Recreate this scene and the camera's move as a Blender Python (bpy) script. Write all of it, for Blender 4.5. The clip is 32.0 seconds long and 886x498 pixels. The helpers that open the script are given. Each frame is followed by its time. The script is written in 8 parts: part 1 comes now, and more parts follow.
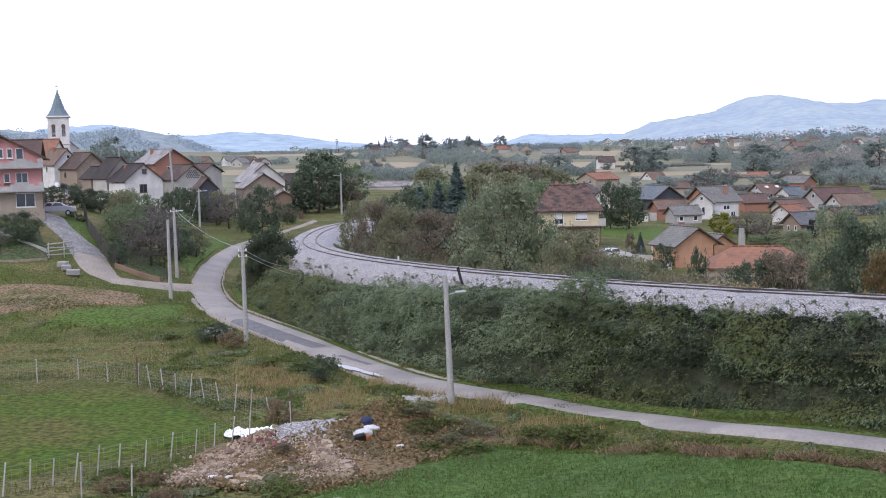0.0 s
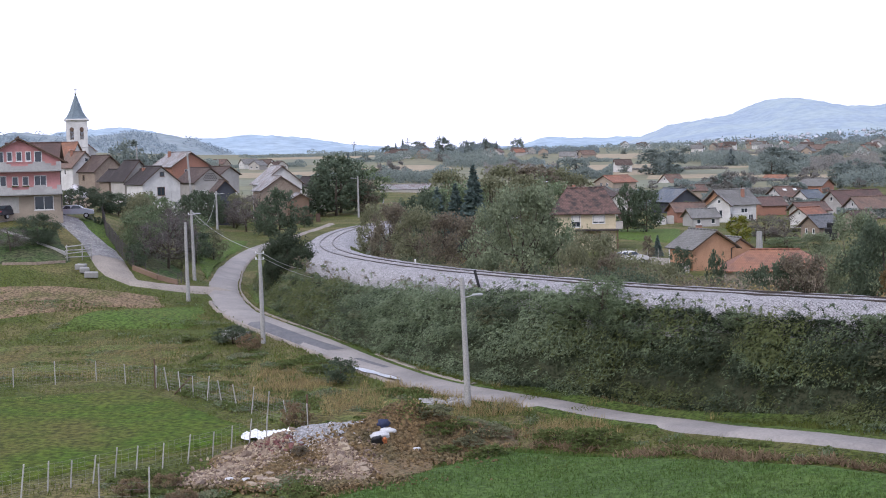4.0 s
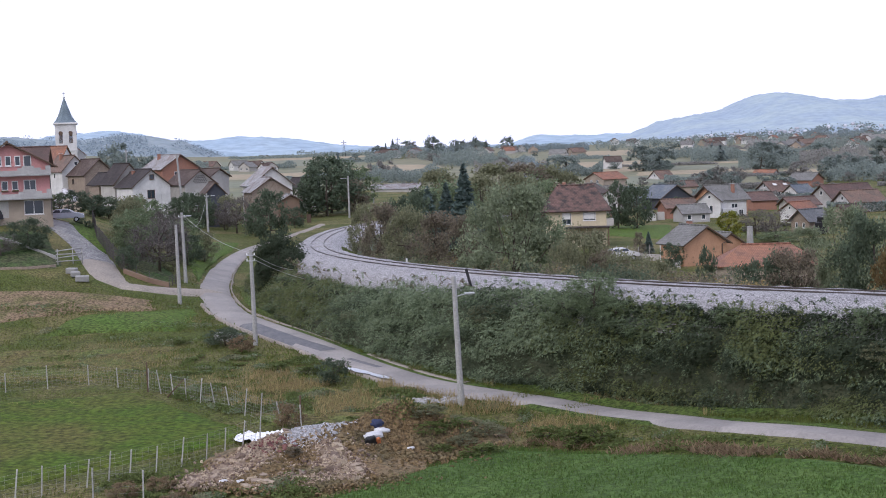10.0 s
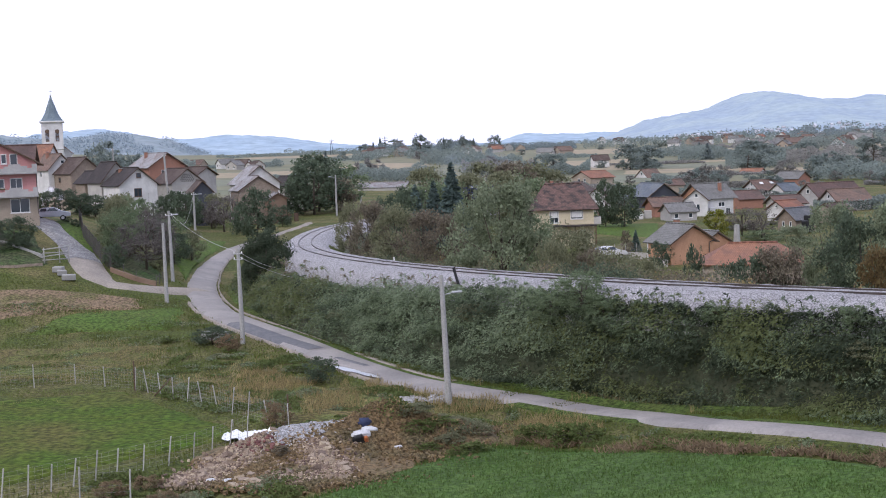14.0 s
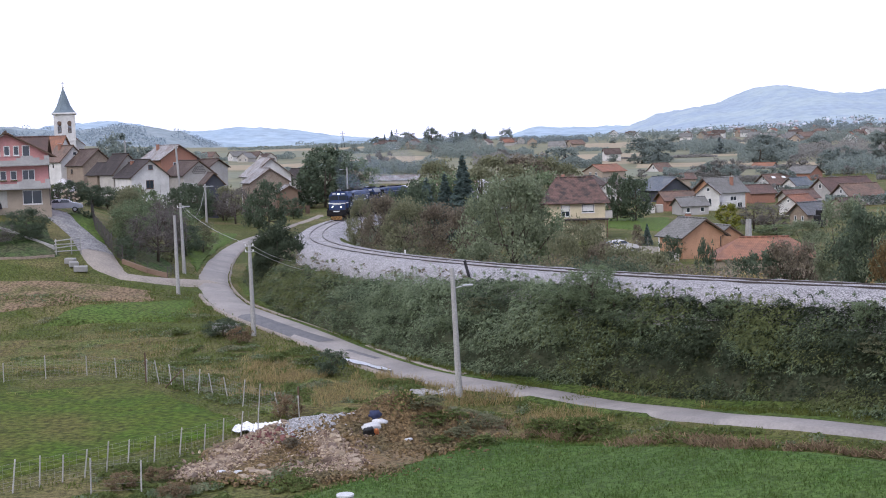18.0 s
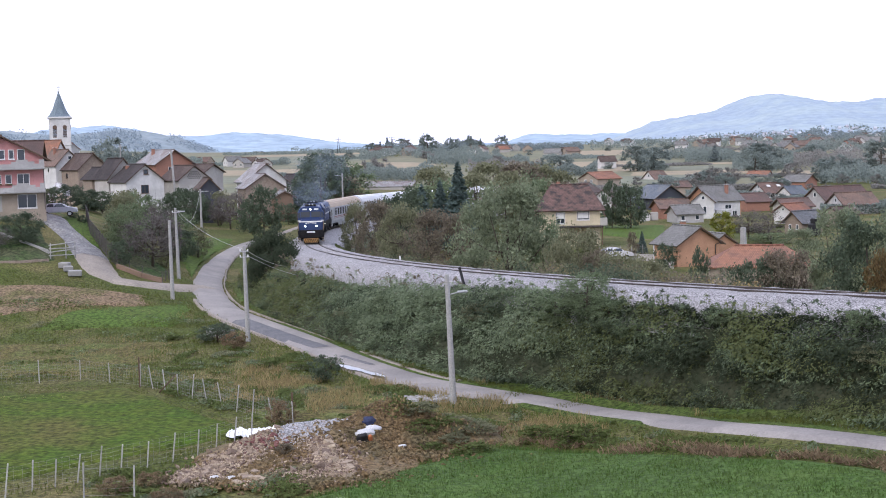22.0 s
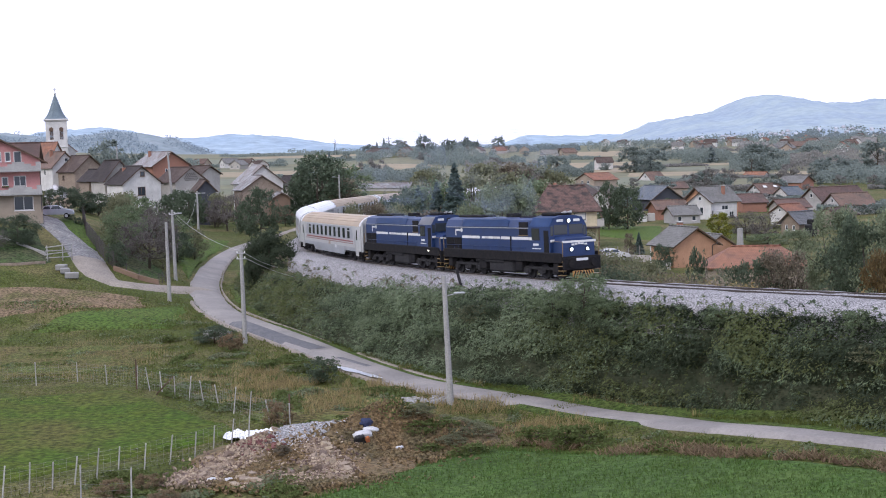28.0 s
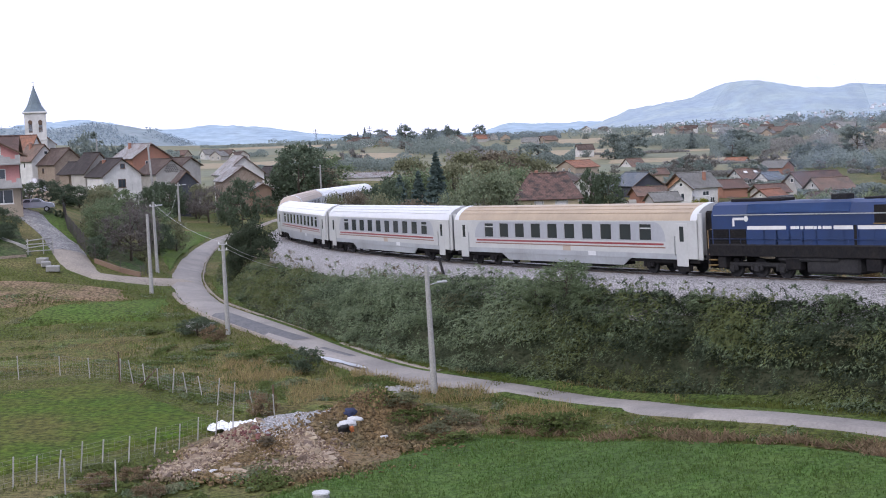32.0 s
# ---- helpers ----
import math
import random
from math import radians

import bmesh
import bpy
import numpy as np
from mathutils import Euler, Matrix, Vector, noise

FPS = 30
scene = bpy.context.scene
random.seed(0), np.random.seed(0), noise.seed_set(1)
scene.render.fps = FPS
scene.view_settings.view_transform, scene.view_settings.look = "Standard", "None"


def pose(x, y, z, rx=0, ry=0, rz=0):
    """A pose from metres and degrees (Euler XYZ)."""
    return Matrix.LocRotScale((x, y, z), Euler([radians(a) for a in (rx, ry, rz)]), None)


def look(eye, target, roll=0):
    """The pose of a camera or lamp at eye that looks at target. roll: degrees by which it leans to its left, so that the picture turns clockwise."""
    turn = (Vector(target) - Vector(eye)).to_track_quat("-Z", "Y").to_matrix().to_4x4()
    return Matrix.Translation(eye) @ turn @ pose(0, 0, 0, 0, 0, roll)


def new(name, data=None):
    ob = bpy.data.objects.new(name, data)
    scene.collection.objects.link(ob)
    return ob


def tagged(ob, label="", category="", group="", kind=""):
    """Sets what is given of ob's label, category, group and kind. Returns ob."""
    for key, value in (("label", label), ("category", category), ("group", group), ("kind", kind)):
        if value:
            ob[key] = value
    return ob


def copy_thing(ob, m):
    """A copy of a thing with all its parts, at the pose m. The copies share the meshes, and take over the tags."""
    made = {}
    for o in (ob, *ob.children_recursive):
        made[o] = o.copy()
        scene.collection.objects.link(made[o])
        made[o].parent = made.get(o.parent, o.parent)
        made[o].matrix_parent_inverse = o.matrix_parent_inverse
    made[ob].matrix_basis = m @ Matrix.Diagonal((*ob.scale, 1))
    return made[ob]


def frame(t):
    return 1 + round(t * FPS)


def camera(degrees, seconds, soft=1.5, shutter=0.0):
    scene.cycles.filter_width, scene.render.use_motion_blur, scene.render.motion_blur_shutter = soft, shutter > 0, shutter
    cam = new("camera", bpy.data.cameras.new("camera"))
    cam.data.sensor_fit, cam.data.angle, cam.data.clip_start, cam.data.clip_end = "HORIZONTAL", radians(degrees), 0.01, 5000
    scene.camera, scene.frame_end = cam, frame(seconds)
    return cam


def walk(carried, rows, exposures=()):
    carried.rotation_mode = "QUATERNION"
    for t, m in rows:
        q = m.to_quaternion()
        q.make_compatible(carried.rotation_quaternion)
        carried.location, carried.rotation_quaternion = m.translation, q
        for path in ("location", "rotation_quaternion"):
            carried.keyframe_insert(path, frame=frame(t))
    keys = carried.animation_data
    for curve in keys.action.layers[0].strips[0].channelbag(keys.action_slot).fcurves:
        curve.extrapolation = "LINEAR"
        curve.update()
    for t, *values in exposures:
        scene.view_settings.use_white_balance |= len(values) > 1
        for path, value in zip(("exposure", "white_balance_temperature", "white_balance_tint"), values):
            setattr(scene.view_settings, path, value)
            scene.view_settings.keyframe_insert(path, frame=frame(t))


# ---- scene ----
from functools import lru_cache

cam = camera(36.18, 32.0, soft=1.0)
walk(cam, [
    (0, pose(0, 0, 15, 85.784, 1.221, -0.725)),
    (0.5, pose(0, 0, 15, 85.761, 1.249, -0.593)),
    (1, pose(0, 0, 15, 85.725, 1.378, -0.382)),
    (1.5, pose(0, 0, 15, 85.749, 1.496, -0.240)),
    (2, pose(0, 0, 15, 85.725, 1.354, -0.101)),
    (2.5, pose(0, 0, 15, 85.746, 1.392, -0.038)),
    (3, pose(0, 0, 15, 85.751, 1.152, -0.066)),
    (3.5, pose(0, 0, 15, 85.834, 1.227, -0.032)),
    (5.5, pose(0, 0, 15, 86.008, 1.174, 0.078)),
    (6, pose(0, 0, 15, 86.019, 1.238, 0.157)),
    (6.5, pose(0, 0, 15, 86.031, 1.387, 0.239)),
    (7, pose(0, 0, 15, 86.016, 1.319, 0.311)),
    (7.5, pose(0, 0, 15, 85.961, 1.203, 0.328)),
    (8, pose(0, 0, 15, 85.864, 1.250, 0.311)),
    (8.5, pose(0, 0, 15, 85.806, 1.280, 0.320)),
    (9, pose(0, 0, 15, 85.750, 1.336, 0.365)),
    (9.5, pose(0, 0, 15, 85.830, 1.859, -0.110)),
    (10, pose(0, 0, 15, 85.869, 1.963, -0.436)),
    (10.5, pose(0, 0, 15, 85.872, 1.597, -1.311)),
    (11, pose(0, 0, 15, 85.844, 1.628, -1.651)),
    (11.5, pose(0, 0, 15, 85.810, 1.634, -1.666)),
    (12, pose(0, 0, 15, 85.771, 1.574, -1.818)),
    (12.5, pose(0, 0, 15, 85.701, 1.942, -1.955)),
    (13, pose(0, 0, 15, 85.668, 1.902, -1.720)),
    (13.5, pose(0, 0, 15, 85.696, 1.972, -1.145)),
    (14, pose(0, 0, 15, 85.788, 1.933, -0.963)),
    (14.5, pose(0, 0, 15, 85.800, 2.001, -0.846)),
    (16.5, pose(0, 0, 15, 85.589, 1.926, -0.549)),
    (17, pose(0, 0, 15, 85.725, 1.902, -0.432)),
    (17.5, pose(0, 0, 15, 85.620, 1.758, -0.303)),
    (18, pose(0, 0, 15, 85.513, 1.729, -0.478)),
    (18.5, pose(0, 0, 15, 85.418, 1.827, -0.450)),
    (19, pose(0, 0, 15, 85.360, 1.901, -0.469)),
    (19.5, pose(0, 0, 15, 85.362, 1.674, -0.662)),
    (20, pose(0, 0, 15, 85.407, 1.512, -0.915)),
    (20.5, pose(0, 0, 15, 85.619, 1.312, -0.885)),
    (21, pose(0, 0, 15, 85.764, 1.284, -0.863)),
    (21.5, pose(0, 0, 15, 85.836, 1.396, -0.705)),
    (22, pose(0, 0, 15, 85.781, 1.376, -0.668)),
    (22.5, pose(0, 0, 15, 85.788, 1.562, -0.615)),
    (23, pose(0, 0, 15, 85.851, 1.642, -0.576)),
    (23.5, pose(0, 0, 15, 85.949, 1.718, -0.674)),
    (24, pose(0, 0, 15, 85.980, 1.672, -0.674)),
    (24.5, pose(0, 0, 15, 85.999, 1.680, -0.710)),
    (25, pose(0, 0, 15, 85.974, 1.712, -0.749)),
    (25.5, pose(0, 0, 15, 85.976, 1.857, -0.607)),
    (27.5, pose(0, 0, 15, 85.884, 1.497, -0.775)),
    (28, pose(0, 0, 15, 85.836, 1.480, -0.805)),
    (28.5, pose(0, 0, 15, 85.823, 1.565, -0.865)),
    (29, pose(0, 0, 15, 85.953, 1.655, -0.948)),
    (29.5, pose(0, 0, 15, 85.988, 1.573, -1.244)),
    (30, pose(0, 0, 15, 85.906, 1.304, -1.325)),
    (30.5, pose(0, 0, 15, 85.740, 1.159, -1.435)),
    (31, pose(0, 0, 15, 85.645, 1.323, -1.491)),
    (31.5, pose(0, 0, 15, 85.343, 1.644, -1.585)),
    (32, pose(0, 0, 15, 85.339, 2.082, -1.606)),
], exposures=[(0, 0.205), (2, 0.175), (3, 0.195), (6, 0.045), (8, 0.015), (10, 0.035), (12, 0.035), (13, 0.015), (14, 0.085), (17, 0.175), (19, 0.135), (20, 0.285), (21, 0.335), (22, 0.285), (24, 0.215), (25, 0.145), (28, 0.145), (29, 0.115), (31, 0.085), (32, 0.125)])

# ---- light: a bright, even overcast sky with a veiled sun ----
world = bpy.data.worlds.new("overcast_sky")
scene.world = world
world.use_nodes = True
wn, wl = world.node_tree.nodes, world.node_tree.links
wn.clear()
w_out, w_bg, w_mix, w_sky = (wn.new(k) for k in ("ShaderNodeOutputWorld", "ShaderNodeBackground", "ShaderNodeMix", "ShaderNodeTexSky"))
w_sky.sky_type, w_sky.sun_disc, w_sky.sun_elevation, w_sky.sun_rotation = "NISHITA", False, radians(42), radians(-130)
w_sky.dust_density, w_sky.air_density = 4.0, 1.5
w_mix.data_type = "RGBA"
w_mix.inputs["Factor"].default_value = 0.97
w_mix.inputs["B"].default_value = (0.95, 0.985, 1.29, 1)
wl.new(w_sky.outputs[0], w_mix.inputs["A"])
wl.new(w_mix.outputs["Result"], w_bg.inputs["Color"])
w_bg.inputs["Strength"].default_value = 1.07
wl.new(w_bg.outputs[0], w_out.inputs[0])

sun = new("sun", bpy.data.lights.new("sun", "SUN"))
sun.data.energy, sun.data.angle, sun.data.color = 0.9, radians(20), (1.0, 0.96, 0.9)
sun.matrix_world = look((-60, -50, 90), (0, 60, 0))
scene.view_settings.exposure = 0.0


# ---- materials ----
def mat(name, a, b=None, rough=0.85, scale=1.0, fine=14.0, bump=0.35, depth=0.02, metal=0.0, vary=0.0, island=0.0, spec=0.3, mix=0.4, c=None, c_scale=0.15, world_space=False, grain=0.55, hard=0.2):
    """Two colours mixed by coarse and fine noise, an optional third in large patches, fine relief, and a random shade by object or leaf."""
    m = bpy.data.materials.new(name)
    m.use_nodes = True
    nt = m.node_tree
    n, k = nt.nodes, nt.links
    bs = n["Principled BSDF"]
    bs.inputs["Roughness"].default_value, bs.inputs["Metallic"].default_value = rough, metal
    bs.inputs["Specular IOR Level"].default_value = spec
    b = b or tuple(v * 0.75 for v in a)
    if world_space:
        src = n.new("ShaderNodeNewGeometry").outputs["Position"]
    else:
        src = n.new("ShaderNodeTexCoord").outputs["Object"]

    def noise_of(s, det):
        t = n.new("ShaderNodeTexNoise")
        t.inputs["Scale"].default_value, t.inputs["Detail"].default_value, t.inputs["Roughness"].default_value = s, det, 0.6
        k.new(src, t.inputs["Vector"])
        return t.outputs["Fac"]

    def blend(f, x, y):
        q = n.new("ShaderNodeMix")
        q.data_type = "RGBA"
        k.new(f, q.inputs["Factor"])
        for key, v in (("A", x), ("B", y)):
            if isinstance(v, tuple):
                q.inputs[key].default_value = (*v, 1)
            else:
                k.new(v, q.inputs[key])
        return q.outputs["Result"]

    def spread(v, lo, hi):
        q = n.new("ShaderNodeMapRange")
        q.inputs["From Min"].default_value, q.inputs["From Max"].default_value = lo, hi
        k.new(v, q.inputs["Value"])
        return q.outputs["Result"]

    n1, n2 = noise_of(scale, 5), noise_of(fine, 6 if world_space else 3)
    col = blend(spread(n1, 0.5 - mix * 0.5, 0.5 + mix * 0.5), a, b)
    if c:
        col = blend(spread(noise_of(c_scale, 6), 0.45, 0.6), col, c)
    dark = n.new("ShaderNodeMix")
    dark.data_type, dark.blend_type = "RGBA", "MULTIPLY"
    dark.inputs["Factor"].default_value = grain
    k.new(col, dark.inputs["A"])
    g = n.new("ShaderNodeMapRange")
    g.inputs["From Min"].default_value, g.inputs["From Max"].default_value = 0.5 - hard, 0.5 + hard
    g.inputs["To Min"].default_value, g.inputs["To Max"].default_value = (0.55, 1.3) if hard > 0.15 else (0.3, 1.55)
    g.clamp = True
    k.new(n2, g.inputs["Value"])
    k.new(g.outputs["Result"], dark.inputs["B"])
    col = dark.outputs["Result"]
    if vary or island:
        r = n.new("ShaderNodeObjectInfo").outputs["Random"] if vary else n.new("ShaderNodeNewGeometry").outputs["Random Per Island"]
        amount = vary or island
        q = n.new("ShaderNodeMapRange")
        q.inputs["To Min"].default_value, q.inputs["To Max"].default_value = 1 - amount, 1 + amount
        k.new(r, q.inputs["Value"])
        hs = n.new("ShaderNodeHueSaturation")
        k.new(q.outputs["Result"], hs.inputs["Value"])
        k.new(col, hs.inputs["Color"])
        q2 = n.new("ShaderNodeMapRange")
        q2.inputs["To Min"].default_value, q2.inputs["To Max"].default_value = 0.5 - 0.05 * amount, 0.5 + 0.03 * amount
        k.new(r, q2.inputs["Value"])
        k.new(q2.outputs["Result"], hs.inputs["Hue"])
        col = hs.outputs["Color"]
    k.new(col, bs.inputs["Base Color"])
    if bump:
        bp = n.new("ShaderNodeBump")
        bp.inputs["Strength"].default_value, bp.inputs["Distance"].default_value = bump, depth
        k.new(n2, bp.inputs["Height"])
        k.new(bp.outputs["Normal"], bs.inputs["Normal"])
    return m


def tile_mat(name, a, b, row=0.34, wide=0.22, worn=(0.12, 0.1, 0.08), patch=0.5):
    """Roof tiles in courses, on a slope whose own x runs along the ridge and y down it."""
    m = mat(name, a, b, rough=0.8, scale=1.3, fine=9.0, bump=0, c=worn, c_scale=patch, vary=0.12)
    n, k = m.node_tree.nodes, m.node_tree.links
    tc = n.new("ShaderNodeTexCoord")
    br = n.new("ShaderNodeTexBrick")
    br.inputs["Scale"].default_value = 1.0
    br.inputs["Brick Width"].default_value, br.inputs["Row Height"].default_value = wide, row
    br.inputs["Mortar Size"].default_value, br.inputs["Mortar Smooth"].default_value = 0.03, 0.4
    br.inputs["Color1"].default_value, br.inputs["Color2"].default_value, br.inputs["Mortar"].default_value = (1, 1, 1, 1), (0.72, 0.72, 0.72, 1), (0.35, 0.35, 0.35, 1)
    k.new(tc.outputs["Object"], br.inputs["Vector"])
    bs = n["Principled BSDF"]
    old = bs.inputs["Base Color"].links[0].from_socket
    mu = n.new("ShaderNodeMix")
    mu.data_type, mu.blend_type = "RGBA", "MULTIPLY"
    mu.inputs["Factor"].default_value = 0.8
    k.new(old, mu.inputs["A"])
    k.new(br.outputs["Color"], mu.inputs["B"])
    k.new(mu.outputs["Result"], bs.inputs["Base Color"])
    bp = n.new("ShaderNodeBump")
    bp.inputs["Strength"].default_value, bp.inputs["Distance"].default_value = 0.8, 0.03
    k.new(br.outputs["Color"], bp.inputs["Height"])
    k.new(bp.outputs["Normal"], bs.inputs["Normal"])
    return m


def leaf_mat(name, a, b, island=0.26):
    m = mat(name, a, b, rough=0.7, scale=0.5, fine=3.0, bump=0, island=island, spec=0.04)
    n, k = m.node_tree.nodes, m.node_tree.links
    bs, through_ = n["Principled BSDF"], n.new("ShaderNodeBsdfTranslucent")
    both = n.new("ShaderNodeMixShader")
    both.inputs["Fac"].default_value = 0.42
    k.new(bs.inputs["Base Color"].links[0].from_socket, through_.inputs["Color"])
    k.new(bs.outputs[0], both.inputs[1])
    k.new(through_.outputs[0], both.inputs[2])
    k.new(both.outputs[0], n["Material Output"].inputs["Surface"])
    return m


def glass_mat(name, tint=(0.03, 0.04, 0.05), rough=0.08):
    m = bpy.data.materials.new(name)
    m.use_nodes = True
    bs = m.node_tree.nodes["Principled BSDF"]
    bs.inputs["Base Color"].default_value = (*tint, 1)
    bs.inputs["Roughness"].default_value = rough
    bs.inputs["Specular IOR Level"].default_value = 0.6
    return m


def glow_mat(name, colour, strength):
    m = bpy.data.materials.new(name)
    m.use_nodes = True
    bs = m.node_tree.nodes["Principled BSDF"]
    bs.inputs["Base Color"].default_value = (*colour, 1)
    bs.inputs["Emission Color"].default_value = (*colour, 1)
    bs.inputs["Emission Strength"].default_value = strength
    return m


M = {}
M["grass"] = mat("meadow_grass", (0.064, 0.088, 0.02), (0.09, 0.092, 0.03), scale=0.16, fine=5.0, bump=0.7, depth=0.15, grain=0.8, hard=0.12, c=(0.14, 0.122, 0.052), c_scale=0.11, spec=0.1, world_space=True)
M["pasture"] = mat("short_pasture_grass", (0.05, 0.094, 0.009), (0.07, 0.092, 0.012), scale=0.45, fine=2.6, bump=0.7, depth=0.12, grain=0.8, hard=0.13, c=(0.088, 0.088, 0.022), c_scale=0.09, spec=0.1, world_space=True)
M["crop"] = mat("young_green_crop", (0.066, 0.122, 0.03), (0.076, 0.118, 0.032), scale=0.5, fine=4.0, bump=0.7, depth=0.15, grain=0.5, hard=0.11, c=(0.062, 0.105, 0.03), c_scale=0.1, spec=0.1, world_space=True)
M["lawn"] = mat("lawn", (0.066, 0.115, 0.02), (0.08, 0.11, 0.026), scale=0.4, fine=3.5, grain=0.8, hard=0.12, bump=0.6, depth=0.05, spec=0.1, world_space=True)
M["verge"] = mat("verge_grass", (0.06, 0.1, 0.022), (0.08, 0.1, 0.03), scale=0.5, fine=4.0, grain=0.85, hard=0.12, bump=0.8, depth=0.12, spec=0.1, world_space=True)
M["lawn_old"] = mat("rough_garden_grass", (0.044, 0.082, 0.024), (0.06, 0.084, 0.032), scale=0.5, fine=3.0, grain=0.85, hard=0.12, bump=0.8, depth=0.15, c=(0.07, 0.078, 0.04), c_scale=0.3, spec=0.1, world_space=True)
M["soil"] = mat("harvested_soil", (0.178, 0.128, 0.078), (0.212, 0.154, 0.098), grain=0.85, hard=0.12, scale=0.35, fine=4.0, bump=0.7, depth=0.1, c=(0.115, 0.105, 0.045), c_scale=0.35, spec=0.1, world_space=True)
M["drygrass"] = mat("dry_grass_ground", (0.132, 0.105, 0.042), (0.1, 0.092, 0.032), grain=0.85, hard=0.12, scale=0.3, fine=4.0, bump=0.7, depth=0.15, c=(0.1, 0.12, 0.035), c_scale=0.2, spec=0.1, world_space=True)
M["asphalt"] = mat("worn_pale_asphalt", (0.275, 0.254, 0.238), (0.215, 0.199, 0.188), scale=0.35, fine=6.0, grain=0.35, hard=0.2, bump=0.3, depth=0.02, c=(0.305, 0.28, 0.258), c_scale=0.2, world_space=True)
M["asphalt_dark"] = mat("dark_asphalt_patch", (0.115, 0.115, 0.125), (0.16, 0.158, 0.16), scale=0.8, fine=4.0, grain=0.6, world_space=True)
M["gravel_way"] = mat("gravel_way", (0.315, 0.275, 0.23), (0.235, 0.205, 0.175), scale=0.5, fine=6.0, grain=0.7, bump=0.6, depth=0.04, world_space=True)
M["ballast"] = mat("ballast_stone", (0.36, 0.35, 0.355), (0.29, 0.28, 0.285), scale=0.6, fine=13.0, bump=1.0, depth=0.1, world_space=True, grain=1.0, hard=0.1)
M["pavers"] = mat("grey_paving", (0.2, 0.198, 0.2), (0.15, 0.148, 0.15), scale=0.8, fine=5.0, grain=0.7, hard=0.12, bump=0.5, depth=0.03, c=(0.24, 0.23, 0.22), c_scale=0.5, world_space=True)
M["earth"] = mat("bank_earth", (0.05, 0.065, 0.034), (0.075, 0.08, 0.045), scale=0.6, fine=4.0, bump=0.8, depth=0.15, world_space=True)


# ---- meshes ----
def obj(name, me, material, parent=None, label="", m=None):
    ob = new(name, me)
    for q in material if isinstance(material, (list, tuple)) else [material]:
        me.materials.append(q)
    if parent:
        ob.parent = parent
    if m is not None:
        ob.matrix_basis = m
    if label:
        ob["label"] = label
    return ob


def mesh_of(name, verts, faces, smooth=False):
    me = bpy.data.meshes.new(name)
    me.from_pydata([tuple(v) for v in verts], [], faces)
    if smooth:
        me.polygons.foreach_set("use_smooth", [True] * len(me.polygons))
    me.update()
    return me


def quads(name, v, smooth=False):
    """A mesh of loose quads from an array of 4 n corners."""
    v = np.asarray(v, np.float32).reshape(-1, 3)
    me = bpy.data.meshes.new(name)
    me.vertices.add(len(v))
    me.vertices.foreach_set("co", v.ravel())
    me.loops.add(len(v))
    me.loops.foreach_set("vertex_index", np.arange(len(v), dtype=np.int32))
    me.polygons.add(len(v) // 4)
    me.polygons.foreach_set("loop_start", np.arange(0, len(v), 4, dtype=np.int32))
    me.update(calc_edges=True)
    return me


def part(name, bm, material, parent, label="", m=None):
    me = bpy.data.meshes.new(name)
    bm.to_mesh(me)
    bm.free()
    return obj(name, me, material, parent, label, m)


def box_bm(sx, sy, sz, cx=0.0, cy=0.0, cz=0.0, bevel=0.0, bm=None):
    bm = bm or bmesh.new()
    got = bmesh.ops.create_cube(bm, size=1.0, matrix=Matrix.Translation((cx, cy, cz)) @ Matrix.Diagonal((sx, sy, sz, 1)))
    if bevel:
        edges = list({e for v in got["verts"] for e in v.link_edges})
        bmesh.ops.bevel(bm, geom=edges, offset=bevel, segments=1, affect="EDGES")
    return bm


def tube(points, radii, sides=6, cap=True):
    """Verts and faces of a tapered tube along points."""
    verts, faces = [], []
    pts = [Vector(p) for p in points]
    for i, p in enumerate(pts):
        d = (pts[min(i + 1, len(pts) - 1)] - pts[max(i - 1, 0)]).normalized()
        u = d.orthogonal().normalized()
        w = d.cross(u)
        for j in range(sides):
            a = 2 * math.pi * j / sides
            verts.append(p + (u * math.cos(a) + w * math.sin(a)) * radii[i])
    for i in range(len(pts) - 1):
        for j in range(sides):
            a, b = i * sides + j, i * sides + (j + 1) % sides
            faces.append((a, b, b + sides, a + sides))
    if cap:
        faces.append(tuple(range(sides))[::-1])
        faces.append(tuple(range((len(pts) - 1) * sides, len(pts) * sides)))
    return verts, faces


def tubes(name, runs, smooth=True):
    verts, faces = [], []
    for pts, rad, sides in runs:
        v, f = tube(pts, rad, sides)
        o = len(verts)
        verts += v
        faces += [tuple(i + o for i in q) for q in f]
    return mesh_of(name, verts, faces, smooth)


# ---- lie of the land ----
def ease(v):
    v = np.clip(v, 0.0, 1.0)
    return v * v * (3 - 2 * v)


def ground_z(x, y):
    x, y = np.asarray(x, float), np.asarray(y, float)
    z = 2.0 * ease(x / 18) * ease((80 - y) / 22)
    a = -x / np.maximum(y, 30)
    z = z + 9 * ease((y - 105) / 60) * ease((a - 0.13) / 0.19)
    z = z + 0.7 * ease((y - 95) / 50)
    z = z + 2.2 * ease((y - 150) / 80) * np.exp(-(((x + 20) / 28) ** 2))
    z = z + 0.0143 * np.clip(y - 450, 0, 1100)
    return z


def gz(x, y):
    return float(ground_z(x, y))


